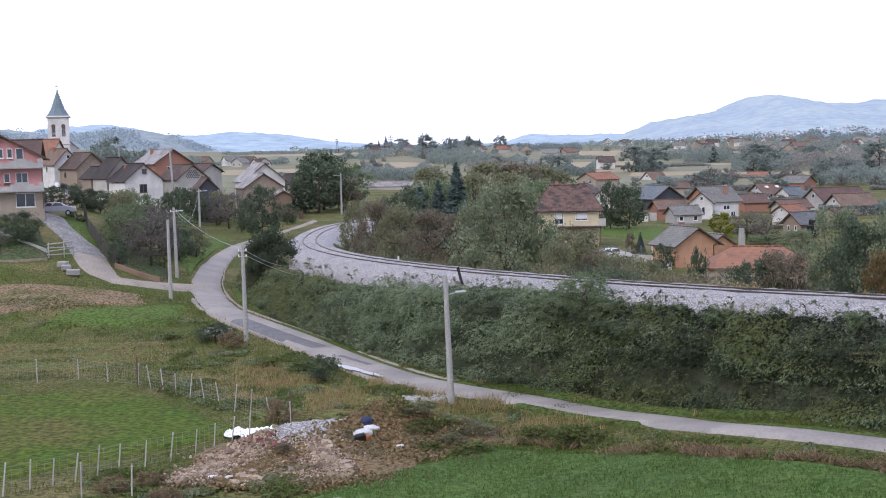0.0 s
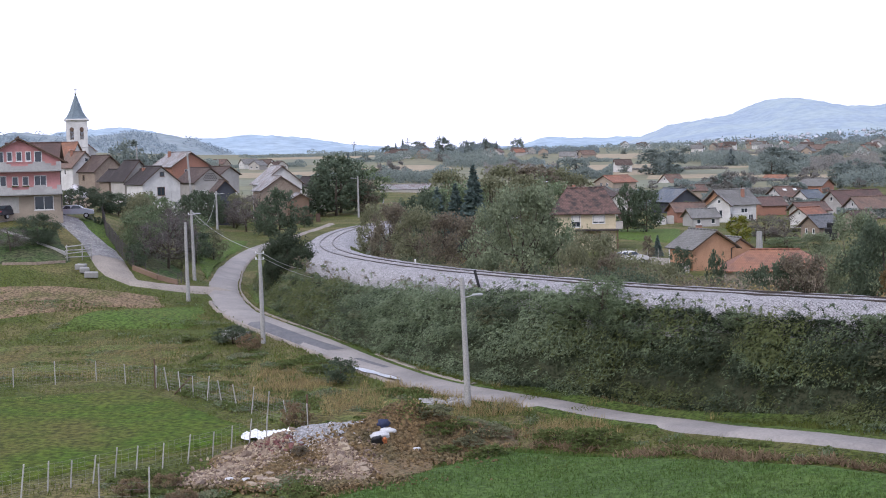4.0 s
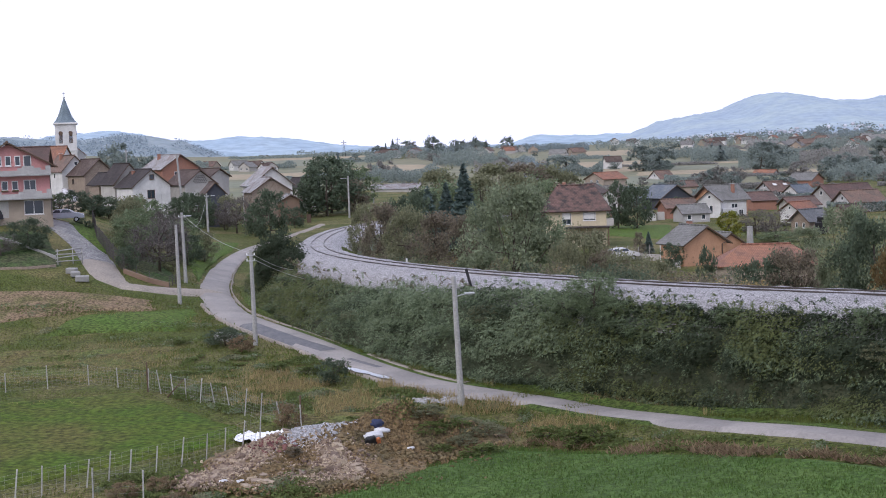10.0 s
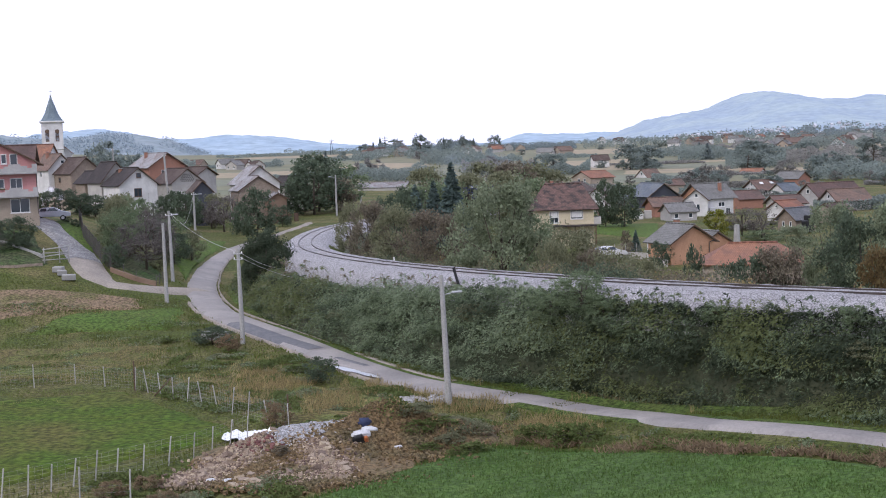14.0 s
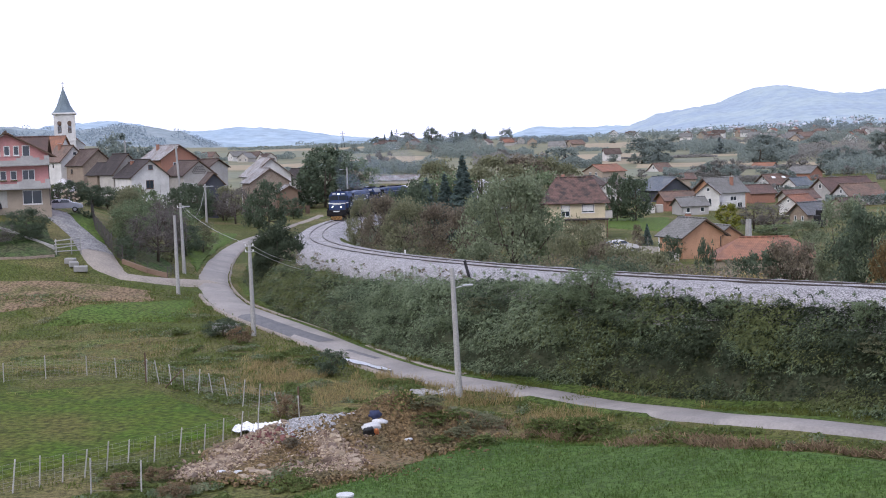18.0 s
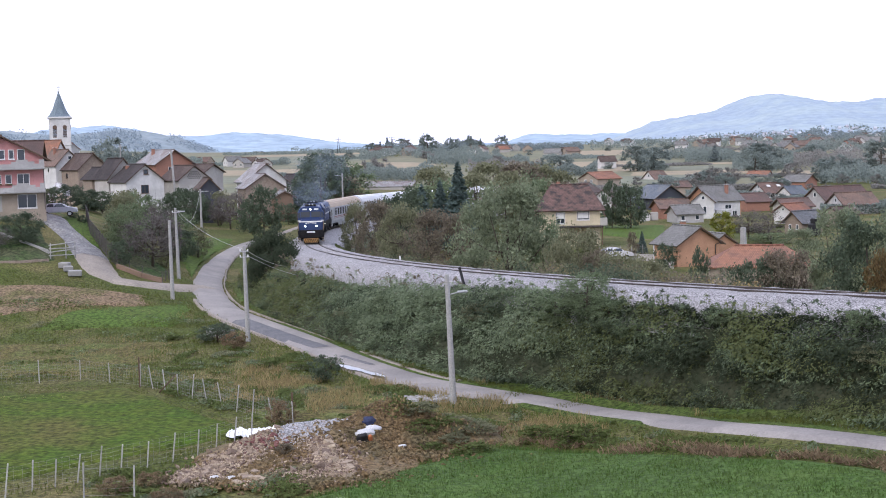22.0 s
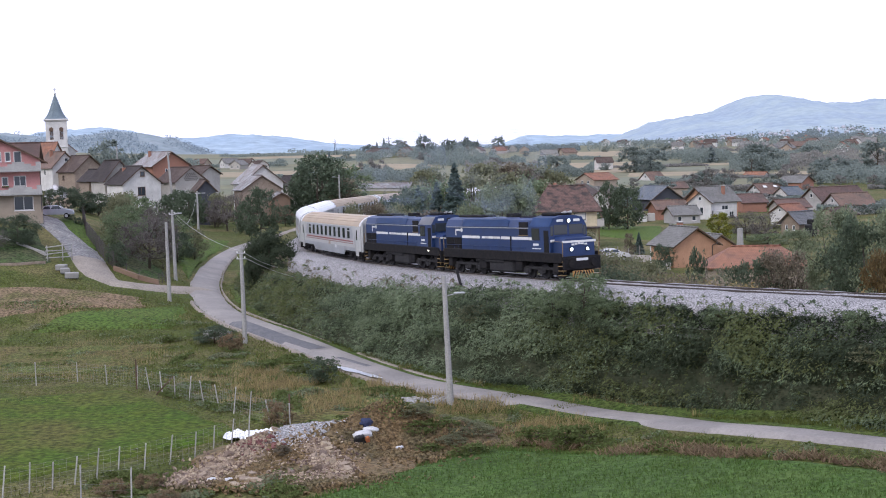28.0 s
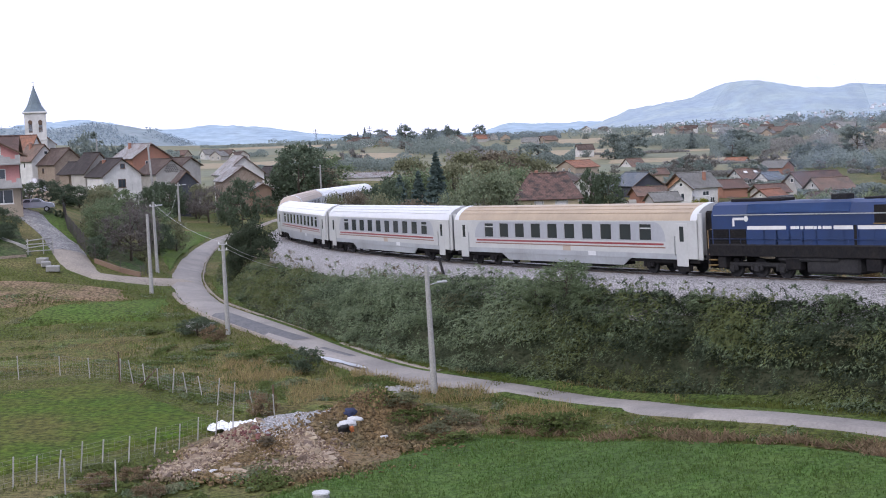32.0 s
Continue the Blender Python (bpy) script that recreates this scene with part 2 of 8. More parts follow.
# ---- the railway line: place and heading along it, u metres from a point below the camera's view ----
TU = np.arange(-130, 700.01, 0.5)
_k = np.interp(TU, (-60, -40, 0, 30, 60, 90, 120, 150, 162, 175, 200, 214, 700), (0.004, 0.004, 0.0043, 0.0045, 0.0079, 0.0032, 0.0101, 0.0102, 0, -0.012, -0.012, 0, 0))
TH = np.concatenate([[0], np.cumsum((_k[1:] + _k[:-1]) / 2 * 0.5)])
TH = TH - TH[260] - 0.4994
TX = np.concatenate([[0], np.cumsum(np.sin(TH) * 0.5)])[:-1]
TY = np.concatenate([[0], np.cumsum(np.cos(TH) * 0.5)])[:-1]
TX, TY = TX - TX[260] + 8.983, TY - TY[260] + 89.322
_u = np.clip(TU, -60, 150)
TZ = 6.328 - 0.0307 * _u + 0.0001 * _u**2 - 0.027 * (np.clip(TU, 170, 270) - 170)


def line(u, off=0.0, up=0.0):
    """A point of the line: off metres to its outer side, up metres above the rails."""
    h = np.interp(u, TU, TH)
    return Vector((np.interp(u, TU, TX) - math.cos(h) * off, np.interp(u, TU, TY) + math.sin(h) * off, np.interp(u, TU, TZ) + up))


def widen(u, off):
    """The outer slope spreads towards the road fork."""
    foot = np.interp(u, (-34, -24, -18, -9, -4, 0, 15, 31, 44, 56, 75, 95), (5.7, 4.7, 4.0, 4.2, 5.0, 6.0, 7.2, 8.2, 8.8, 7.8, 6.6, 5.6))
    return np.where(np.asarray(off) > 3.6, 3.6 + (np.asarray(off) - 3.6) * (foot - 3.6) / 2.0, off)


def grid_mesh(name, rows, smooth=True):
    """A sheet over rows of points."""
    n = len(rows[0])
    verts = [tuple(p) for r in rows for p in r]
    faces = [(i * n + j, i * n + j + 1, (i + 1) * n + j + 1, (i + 1) * n + j) for i in range(len(rows) - 1) for j in range(n - 1)]
    return mesh_of(name, verts, faces, smooth)


def spline(points, step):
    """Points along a smooth line through the given ones."""
    p = [Vector(q) for q in points]
    p = [2 * p[0] - p[1], *p, 2 * p[-1] - p[-2]]
    out = []
    for i in range(1, len(p) - 2):
        count = max(1, int((p[i + 1] - p[i]).length / step))
        for j in range(count):
            t = j / count
            out.append(0.5 * (2 * p[i] + (p[i + 1] - p[i - 1]) * t + (2 * p[i - 1] - 5 * p[i] + 4 * p[i + 1] - p[i + 2]) * t * t + (3 * p[i] - p[i - 1] - 3 * p[i + 1] + p[i + 2]) * t**3))
    out.append(p[-2])
    return out


# ---- ground ----
def ground_sheet():
    ys = np.concatenate([np.arange(-60, 20, 8), np.arange(20, 180, 1.25), np.arange(180, 420, 5), np.arange(420, 1500, 40), np.arange(1500, 5001, 250)])
    xs = np.concatenate([np.arange(-3000, -400, 200), np.arange(-400, -90, 14), np.arange(-90, 90, 1.5), np.arange(90, 400, 12), np.arange(400, 3001, 200)])
    gx, gy = np.meshgrid(xs, ys)
    z = ground_z(gx, gy)
    rough = np.array([[noise.noise((x * 0.35, y * 0.35, 0)) * 0.06 + noise.noise((x * 0.07, y * 0.07, 3)) * 0.08 for x in xs] for y in ys])
    near = np.clip((gy - 20) / 20, 0, 1)
    pts = np.dstack([gx, gy, z + rough * near - 0.1])
    return tagged(obj("ground", grid_mesh("ground", pts), M["grass"]), "rolling meadow ground of mixed green and dry grass", "ground", kind="structure")


ground_sheet()


def patch(name, corners, material, label, lift=0.07, step=1.5, ragged=0.9):
    """A field over the ground between four corners, with an uneven rim."""
    a, b, c, d = (Vector(q) for q in corners)
    nu, nv = max(4, int((b - a).length / step)), max(4, int((d - a).length / step))
    rows = []
    for i in range(nv + 1):
        row = []
        for j in range(nu + 1):
            s, t = j / nu, i / nv
            p = (a * (1 - s) + b * s) * (1 - t) + (d * (1 - s) + c * s) * t
            if i in (0, nv) or j in (0, nu):
                p = p + Vector((noise.noise((p.x * 0.3, p.y * 0.3, 7)), noise.noise((p.x * 0.3, p.y * 0.3, 9)))) * ragged
            row.append((p.x, p.y, gz(p.x, p.y) + lift + (-0.25 if i in (0, nv) or j in (0, nu) else noise.noise((p.x * 0.5, p.y * 0.5, 1)) * 0.06)))
        rows.append(row)
    return tagged(obj(name, grid_mesh(name, rows), material), label, "field", kind="structure")


patch("pasture", ((-36, 47), (-9.3, 72.8), (-19.5, 88), (-47, 82)), M["pasture"], "short grazed green pasture inside the wire fence")
patch("harvested_field", ((-47, 112.8), (-26.0, 124.6), (-26.5, 129.3), (-47, 127.3)), M["soil"], "bare brown harvested field strip")
patch("hay_meadow", ((-34, 112.6), (-20.8, 116), (-22.8, 128.4), (-32.4, 119.8)), M["lawn"], "freshly mown bright green meadow strip", lift=0.11)
patch("dry_meadow", ((-37, 90.5), (-20.5, 95.5), (-19.5, 108.5), (-45, 109.5)), M["drygrass"], "uncut meadow of faded dry grass", lift=0.05, ragged=2.5)
patch("crop_field", ((-20, 42), (28, 40), (18.0, 51.6), (2.8, 68.4)), M["crop"], "bright green field of young crop")
patch("dry_verge", ((-12, 76), (3, 70), (2, 77), (-9, 90)), M["drygrass"], "strip of tall dry yellow grass beside the road")


patch("bend_verge", ((-15.9, 125.0), (-13.5, 130.5), (-20.4, 158), (-23.6, 166)), M["lawn"], "bright green grass verge inside the bend of the road", lift=0.09, ragged=0.4)
# ---- roads ----
def strip(name, points, half, material, label, lift=0.03, step=1.5, across=4, wobble=0.15):
    pts = spline([(p[0], p[1], p[2] if len(p) > 2 else half) for p in points], step)
    wide = [p.z for p in pts]
    pts = [Vector((p.x, p.y, 0)) for p in pts]
    rows = []
    for i, p in enumerate(pts):
        d = (pts[min(i + 1, len(pts) - 1)] - pts[max(i - 1, 0)]).normalized()
        nrm = Vector((-d.y, d.x, 0))
        row = []
        for j in range(across + 1):
            s = (j / across * 2 - 1) * wide[i]
            if j in (0, across):
                s += (noise.noise((p.x * 0.4, p.y * 0.4, j)) + 0.6 * noise.noise((p.x * 1.5, p.y * 1.5, j))) * wobble
            q = p + nrm * s
            row.append((q.x, q.y, gz(q.x, q.y) + lift - (0.3 if j in (0, across) else 0)))
        rows.append(row)
    return tagged(obj(name, grid_mesh(name, rows), material), label, "road", kind="structure")


# centre and half width
ROAD = [(48, 22, 1.3), (37, 36, 1.3), (25.7, 49.6, 1.25), (21.0, 55.4, 1.05), (18.4, 57.8, 1.05), (16.4, 59.8, 1.05), (14.6, 62.3, 1.1), (13.2, 65.1, 1.2), (11.6, 70.2, 1.4), (9.0, 74.8, 1.45), (6.3, 79.0, 1.45), (2.9, 82.5, 1.55), (-1.0, 87.2, 1.6), (-4.2, 93.4, 1.6), (-7.0, 99.7, 1.65), (-10.3, 107.2, 1.8), (-13.8, 114.4, 1.85), (-17.2, 121.3, 1.9), (-19.8, 127.4, 1.85), (-21.9, 135.2, 1.75), (-23.6, 143.5, 1.65), (-24.9, 153.5, 1.55), (-26.2, 166, 1.4), (-27.0, 180.8, 1.3), (-26.8, 191.2, 1.2), (-25.8, 198.1, 1.1), (-24.6, 202.5, 0.9)]
strip("road", ROAD, 1.5, M["asphalt"], "narrow worn pale grey asphalt country road", lift=0.12, across=6)
def road_edge(side, y0, y1, half, label):
    """A narrow ragged shoulder along one side of the road."""
    pts = [p for p in spline(ROAD, 2.0) if y0 < p.y < y1]
    edge = []
    for a, b in zip(pts, pts[1:]):
        d = (b - a).to_2d().normalized()
        edge.append((a.x + side * d.y * (a.z + half * 0.7), a.y - side * d.x * (a.z + half * 0.7), half))
    strip("road_edge", edge, half, M["gravel_way"], label, lift=0.1, wobble=0.25)


road_edge(1, 104, 186, 0.1, "crumbled pale edge inside the bend of the road")
road_edge(1, 84, 103, 0.4, "pale gravelly shoulder of the road")
road_edge(-1, 84, 134, 0.22, "crumbled pale edge of the road")
strip("gravel_track", [(-25.0, 201.0, 1.0), (-23.5, 206.7, 0.9), (-22.2, 215, 0.7), (-20.6, 226, 0.75), (-19.9, 238, 0.7)], 0.8, M["gravel_way"], "narrow rutted gravel track beside the line", lift=0.1, wobble=0.5)
strip("driveway", [(-23.0, 140.5, 1.8), (-26.3, 136.2, 1.5), (-28.4, 134.4, 1.25), (-30.6, 133.4, 1.5), (-32.5, 135.0, 1.8), (-34.0, 138.2, 1.9), (-35.3, 141.4, 1.9)], 1.5, M["gravel_way"], "pale gravel side road climbing to the houses", lift=0.14, wobble=0.3)
strip("paved_drive", [(-35.2, 141.1, 1.85), (-37.2, 145.8, 1.85), (-39.6, 149.9, 1.75), (-41.8, 153.6, 1.8), (-44.2, 158.0, 2.6)], 1.8, M["pavers"], "grey paved drive climbing to the houses", lift=0.17)
patch("courtyard", ((-53, 148.5), (-42.0, 154.5), (-43.0, 162.5), (-54, 152.5)), M["pavers"], "grey paved yard before the pink house", lift=0.12, ragged=0.3)


# ---- railway ----
def sweep(name, us, profile, material, label="", ragged=0.0, spread=False):
    """profile: (off, up) pairs above the rails; up None takes the ground."""
    rows = []
    for u in us:
        row = []
        for j, (off, up) in enumerate(profile):
            p = line(u, float(widen(u, off)) if spread else off, up or 0)
            if up is None:
                p.z = gz(p.x, p.y) - 0.15
            if ragged and 0 < j < len(profile) - 1:
                p += Vector((noise.noise((u * 0.8, j * 5.1, 0)), noise.noise((u * 0.8, j * 5.1, 4)), noise.noise((u * 0.8, j * 5.1, 8)))) * ragged
            row.append(p)
        rows.append(row)
    return obj(name, grid_mesh(name, rows), material)


tagged(sweep("embankment", np.arange(-75, 520, 2.0), [(5.6, None), (5.1, -4.5), (4.5, -3.2), (3.7, -1.9), (0, -0.9), (-3.7, -1.3), (-5.5, -2.2), (-8.5, None)], M["earth"], ragged=0.3, spread=True), "tall railway embankment of overgrown earth", "embankment", kind="structure")
tagged(sweep("ballast_bed", np.arange(-75, 520, 1.0), [(3.72, -2.4), (3.6, -1.7), (3.35, -0.96), (2.7, -0.5), (2.0, -0.11), (1.0, -0.09), (0, -0.1), (-1.0, -0.09), (-2.0, -0.11), (-2.8, -0.6), (-4.0, -1.5)], M["ballast"], ragged=0.08), "thick bed of pale crushed stone ballast", "ballast", kind="structure")


def verge():
    rows = []
    for u in np.arange(-60, 60, 1.2):
        row = []
        for off in (9.3, 8.6, 7.8, 7.0, 6.2, 5.2):
            p = line(u, off + noise.noise((u * 0.3, off, 4)) * 0.25)
            row.append((p.x, p.y, gz(p.x, p.y) + (0.06 if off < 9 else -0.2) + max(0, 5.7 - off) * 0.6))
        rows.append(row)
    tagged(obj("verge", grid_mesh("verge", rows), M["verge"]), "bright green grass verge below the embankment", "verge", kind="structure")


verge()

# ---- plants ----
M["bark"] = mat("bark", (0.1, 0.08, 0.06), (0.06, 0.05, 0.04), scale=3, fine=20)
LEAVES = {
    "green": leaf_mat("leaves_green", (0.198, 0.248, 0.145), (0.155, 0.2, 0.115)),
    "dark": leaf_mat("leaves_dark_green", (0.118, 0.15, 0.098), (0.09, 0.118, 0.08)),
    "grey": leaf_mat("leaves_grey_green", (0.235, 0.272, 0.17), (0.185, 0.22, 0.142)),
    "olive": leaf_mat("leaves_olive", (0.225, 0.228, 0.14), (0.18, 0.19, 0.115)),
    "brown": leaf_mat("leaves_brown_autumn", (0.215, 0.18, 0.135), (0.17, 0.155, 0.112)),
    "rust": leaf_mat("leaves_rust", (0.17, 0.115, 0.055), (0.13, 0.11, 0.055)),
    "yellow": leaf_mat("leaves_yellow_green", (0.24, 0.23, 0.05), (0.15, 0.18, 0.04)),
    "conifer": leaf_mat("needles", (0.14, 0.185, 0.17), (0.11, 0.155, 0.142), 0.3),
    "bare": leaf_mat("thin_purple_brown_leaves", (0.18, 0.16, 0.15), (0.14, 0.13, 0.122)),
    # Bramble tones: light on the tops and shade below put into leaf colours.
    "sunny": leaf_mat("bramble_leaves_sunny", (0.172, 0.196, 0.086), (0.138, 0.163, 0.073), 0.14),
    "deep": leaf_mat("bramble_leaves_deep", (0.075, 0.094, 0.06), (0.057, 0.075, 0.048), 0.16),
    "shade": leaf_mat("bramble_leaves_half_shade", (0.122, 0.154, 0.098), (0.098, 0.128, 0.085), 0.12),
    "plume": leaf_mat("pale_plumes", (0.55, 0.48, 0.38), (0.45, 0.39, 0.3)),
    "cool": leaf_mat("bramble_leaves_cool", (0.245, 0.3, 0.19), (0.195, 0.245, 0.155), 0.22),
    # Far leaves: distance haze put into paler, bluer colours.
    "far": leaf_mat("far_woods_haze_tinted", (0.225, 0.262, 0.235), (0.19, 0.228, 0.212), 0.1),
    "farbrown": leaf_mat("far_autumn_woods_haze_tinted", (0.262, 0.252, 0.232), (0.222, 0.218, 0.205), 0.1),
    "farconifer": leaf_mat("far_needles_haze_tinted", (0.2, 0.24, 0.245), (0.172, 0.21, 0.22), 0.1),
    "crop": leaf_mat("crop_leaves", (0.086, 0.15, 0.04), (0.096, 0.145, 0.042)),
    # Haze over the low hills' woods is put into this colour.
    "hillside": leaf_mat("haze_tinted_hillside_woods", (0.29, 0.345, 0.375), (0.255, 0.31, 0.35), 0.06),
    "weed": leaf_mat("withered_brown_weeds", (0.26, 0.19, 0.12), (0.19, 0.145, 0.09)),
    "herb": leaf_mat("meadow_herbs", (0.14, 0.172, 0.062), (0.11, 0.142, 0.05)),
    "straw": leaf_mat("dry_stalks", (0.36, 0.285, 0.145), (0.28, 0.225, 0.11)),
    "grass": leaf_mat("grass_blades", (0.105, 0.142, 0.034), (0.125, 0.136, 0.042)),
}


def leaf_quads(c, size, rng, flat=0.35, up=None):
    """Leaf cards round the points c, turned at random, or facing the sky by the share up."""
    n = len(c)
    if up is not None:
        w = rng.normal(size=(n, 3)) * 0.7 + (up if np.ndim(up) else (0, 0, up * 0.7))
        a = np.cross(w, rng.normal(size=(n, 3)))
        a /= np.linalg.norm(a, axis=1)[:, None] + 1e-9
        b = np.cross(w, a)
        b /= np.linalg.norm(b, axis=1)[:, None] + 1e-9
        s = (size * rng.uniform(0.6, 1.4, n))[:, None]
        a, b = a * s * 0.6, b * s * 0.42
        return np.stack([c - a, c - b * 0.9, c + a, c + b], 1)
    a = rng.normal(size=(n, 3))
    a[:, 2] *= flat
    a /= np.linalg.norm(a, axis=1)[:, None] + 1e-9
    b = np.cross(a, rng.normal(size=(n, 3)))
    b /= np.linalg.norm(b, axis=1)[:, None] + 1e-9
    s = (size * rng.uniform(0.6, 1.4, n))[:, None]
    a, b = a * s * 0.62, b * s * 0.4
    return np.stack([c - a, c - b * 0.9, c + a, c + b], 1)


def crown_points(rng, n, blobs, wide, high, low, lean=0.0):
    """Points in many uneven clumps within a rounded crown, thinner inside."""
    out = []
    cents = []
    for i in range(blobs):
        a, t = rng.uniform(0, 2 * math.pi), rng.uniform(0, 1)
        r = wide * 0.5 * math.sqrt(rng.uniform(0.1, 1)) * math.sin(math.pi * (0.18 + 0.72 * t)) ** 0.7
        cents.append((r * math.cos(a), r * math.sin(a), low + (high - low) * (0.06 + 0.88 * t)))
    per = n // blobs
    for c in cents:
        rad = wide * rng.uniform(0.06, 0.17)
        d = rng.normal(size=(per, 3))
        d /= np.linalg.norm(d, axis=1)[:, None]
        d *= (rad * rng.uniform(0.1, 1.35, per) ** 0.8)[:, None]
        d[:, 2] *= 0.75
        out.append(np.array(c) + d)
    p = np.concatenate(out)
    p[:, 2] = np.maximum(p[:, 2], low * 0.5 + 0.05)
    return p, cents


def tree_model(kind, seed, wide, high, low, n, leaf, blobs=26, trunk=0.14):
    """One tree: a trunk with limbs reaching into the clumps, and a crown of leaves."""
    rng = np.random.default_rng(seed)
    root = new("tree")
    if kind.endswith("conifer"):
        z = 1 - np.sqrt(rng.uniform(0, 0.98, n))
        r = (1 - z) * wide * 0.5 * (0.55 + 0.45 * np.abs(np.sin(z * 40))) * rng.uniform(0.5, 1.05, n)
        a = rng.uniform(0, 2 * math.pi, n)
        pts = np.stack([r * np.cos(a), r * np.sin(a), low + z * (high - low) - r * 0.25], 1)
        cents = [(0, 0, high * 0.9)]
        q = leaf_quads(pts, leaf, rng, up=0.9)
    else:
        pts, cents = crown_points(rng, n, blobs, wide, high, low)
        q = leaf_quads(pts, leaf, rng, up=1.1)
    runs = [([(0, 0, -0.3), (0.02 * high, 0, high * 0.25), (0, 0.02 * high, high * 0.7)], [trunk * 1.2, trunk, trunk * 0.3], 7)]
    for c in cents[: 14]:
        s = rng.uniform(0.2, 0.6) * high
        base = Vector((0.015 * high, 0.01 * high, min(s, c[2] * 0.8)))
        tip = Vector(c)
        mid = (base + tip) / 2 + Vector((0, 0, -0.04 * high))
        runs.append(([base, mid, tip], [trunk * 0.45, trunk * 0.28, 0.02], 5))
        if kind in ("bare", "brown"):
            for _ in range(5):
                e = tip + Vector(rng.normal(size=3)) * wide * 0.13
                runs.append(([mid, (mid + e) / 2 + Vector((0, 0, 0.1)), e], [0.03, 0.02, 0.008], 3))
    obj("trunk", tubes("trunk", runs), M["bark"], root)
    obj("crown", quads("crown", q), LEAVES[kind], root)
    return root


MODELS = {}
for _i, (_kind, _seed, _w, _h, _low, _n, _leaf) in enumerate([
        ("green", 1, 7, 7.5, 0.7, 10500, 0.165), ("grey", 2, 7.5, 8, 0.1, 17000, 0.165), ("dark", 3, 6, 5.2, 0.1, 10500, 0.15),
        ("olive", 4, 5, 4.5, 0.3, 8500, 0.13), ("brown", 5, 6, 6, 0.2, 11500, 0.155), ("bare", 6, 5.5, 5.5, 1.0, 5600, 0.11),
        ("yellow", 7, 3.5, 4.5, 0.3, 6500, 0.13), ("conifer", 8, 4.0, 10, 0.5, 9000, 0.22), ("rust", 9, 4, 4, 0.3, 7000, 0.13),
        ("dark", 10, 10, 12, 0.8, 15000, 0.24), ("herb", 11, 3, 2, 0.1, 3600, 0.11), ("olive", 12, 7, 6.5, 0.4, 10000, 0.17)]):
    MODELS[_i] = (tree_model(_kind, _seed, _w, _h, _low, _n, _leaf, blobs=64, trunk=0.05 + 0.014 * _h), _w, _h)
MODELS[13] = (tree_model("deep", 14, 6, 5.2, 0.0, 15000, 0.15, blobs=80, trunk=0.12), 6, 5.2)
# Far trees wear the leaf colours with haze mixed in.
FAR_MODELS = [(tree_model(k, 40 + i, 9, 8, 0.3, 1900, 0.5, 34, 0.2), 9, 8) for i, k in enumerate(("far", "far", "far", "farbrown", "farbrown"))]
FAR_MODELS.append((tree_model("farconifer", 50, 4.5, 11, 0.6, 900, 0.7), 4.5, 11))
LOW_MODELS = {}
for _i, (_kind, _seed, _w, _h, _low, _n, _leaf) in enumerate([
        ("green", 1, 7, 7.5, 0.7, 3360, 0.275), ("grey", 2, 7.5, 8, 0.1, 4480, 0.275), ("dark", 3, 6, 5.2, 0.1, 3360, 0.253),
        ("olive", 4, 5, 4.5, 0.3, 2880, 0.22), ("brown", 5, 6, 6, 0.2, 4000, 0.242), ("bare", 6, 5.5, 5.5, 1.0, 2400, 0.154),
        ("yellow", 7, 3.5, 4.5, 0.3, 2880, 0.187), ("conifer", 8, 4.0, 10, 0.5, 3600, 0.33), ("rust", 9, 4, 4, 0.3, 2400, 0.22),
        ("dark", 10, 10, 12, 0.8, 4000, 0.44), ("herb", 11, 3, 2, 0.1, 1200, 0.187), ("olive", 12, 7, 6.5, 0.4, 3360, 0.286), ("plume", 13, 1.6, 2.2, 0.3, 700, 0.12)]):
    LOW_MODELS[_i] = (tree_model(_kind, _seed, _w, _h, _low, _n, _leaf, blobs=54 if _i < 12 else 9, trunk=0.05 + 0.014 * _h), _w, _h)
LOW_MODELS[14] = (tree_model("weed", 15, 3, 2, 0.0, 2600, 0.12, blobs=40, trunk=0.03), 3, 2)
FAR_KIND = {0: 0, 1: 1, 2: 2, 3: 3, 4: 4, 5: 3, 7: 5, 9: 0, 11: 3}
USED = set()


def plant(model, x, y, wide, high, label, category="tree", name="tree", group="", sink=0.0, table=None):
    # From 300 m on, trees take the models with haze in their colour.
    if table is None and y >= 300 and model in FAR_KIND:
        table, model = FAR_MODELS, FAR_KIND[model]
    elif table is None and (y >= 165 or model in (12, 14) or wide < 2.7):
        table = LOW_MODELS
    root, w, h = (table or MODELS)[model]
    key = id(root)
    spin = (x * 37.7 + y * 91.3) % 360
    m = pose(x, y, gz(x, y) - 0.05 - sink, 0, 0, spin) @ Matrix.Diagonal((wide / w, wide / w, high / h, 1))
    if key in USED:
        s = root.scale
        ob = copy_thing(root, m @ Matrix.Diagonal((1 / s.x, 1 / s.y, 1 / s.z, 1)))
    else:
        ob = root
        ob.matrix_basis = m
        USED.add(key)
    ob.name = name
    return tagged(ob, label, category, group)


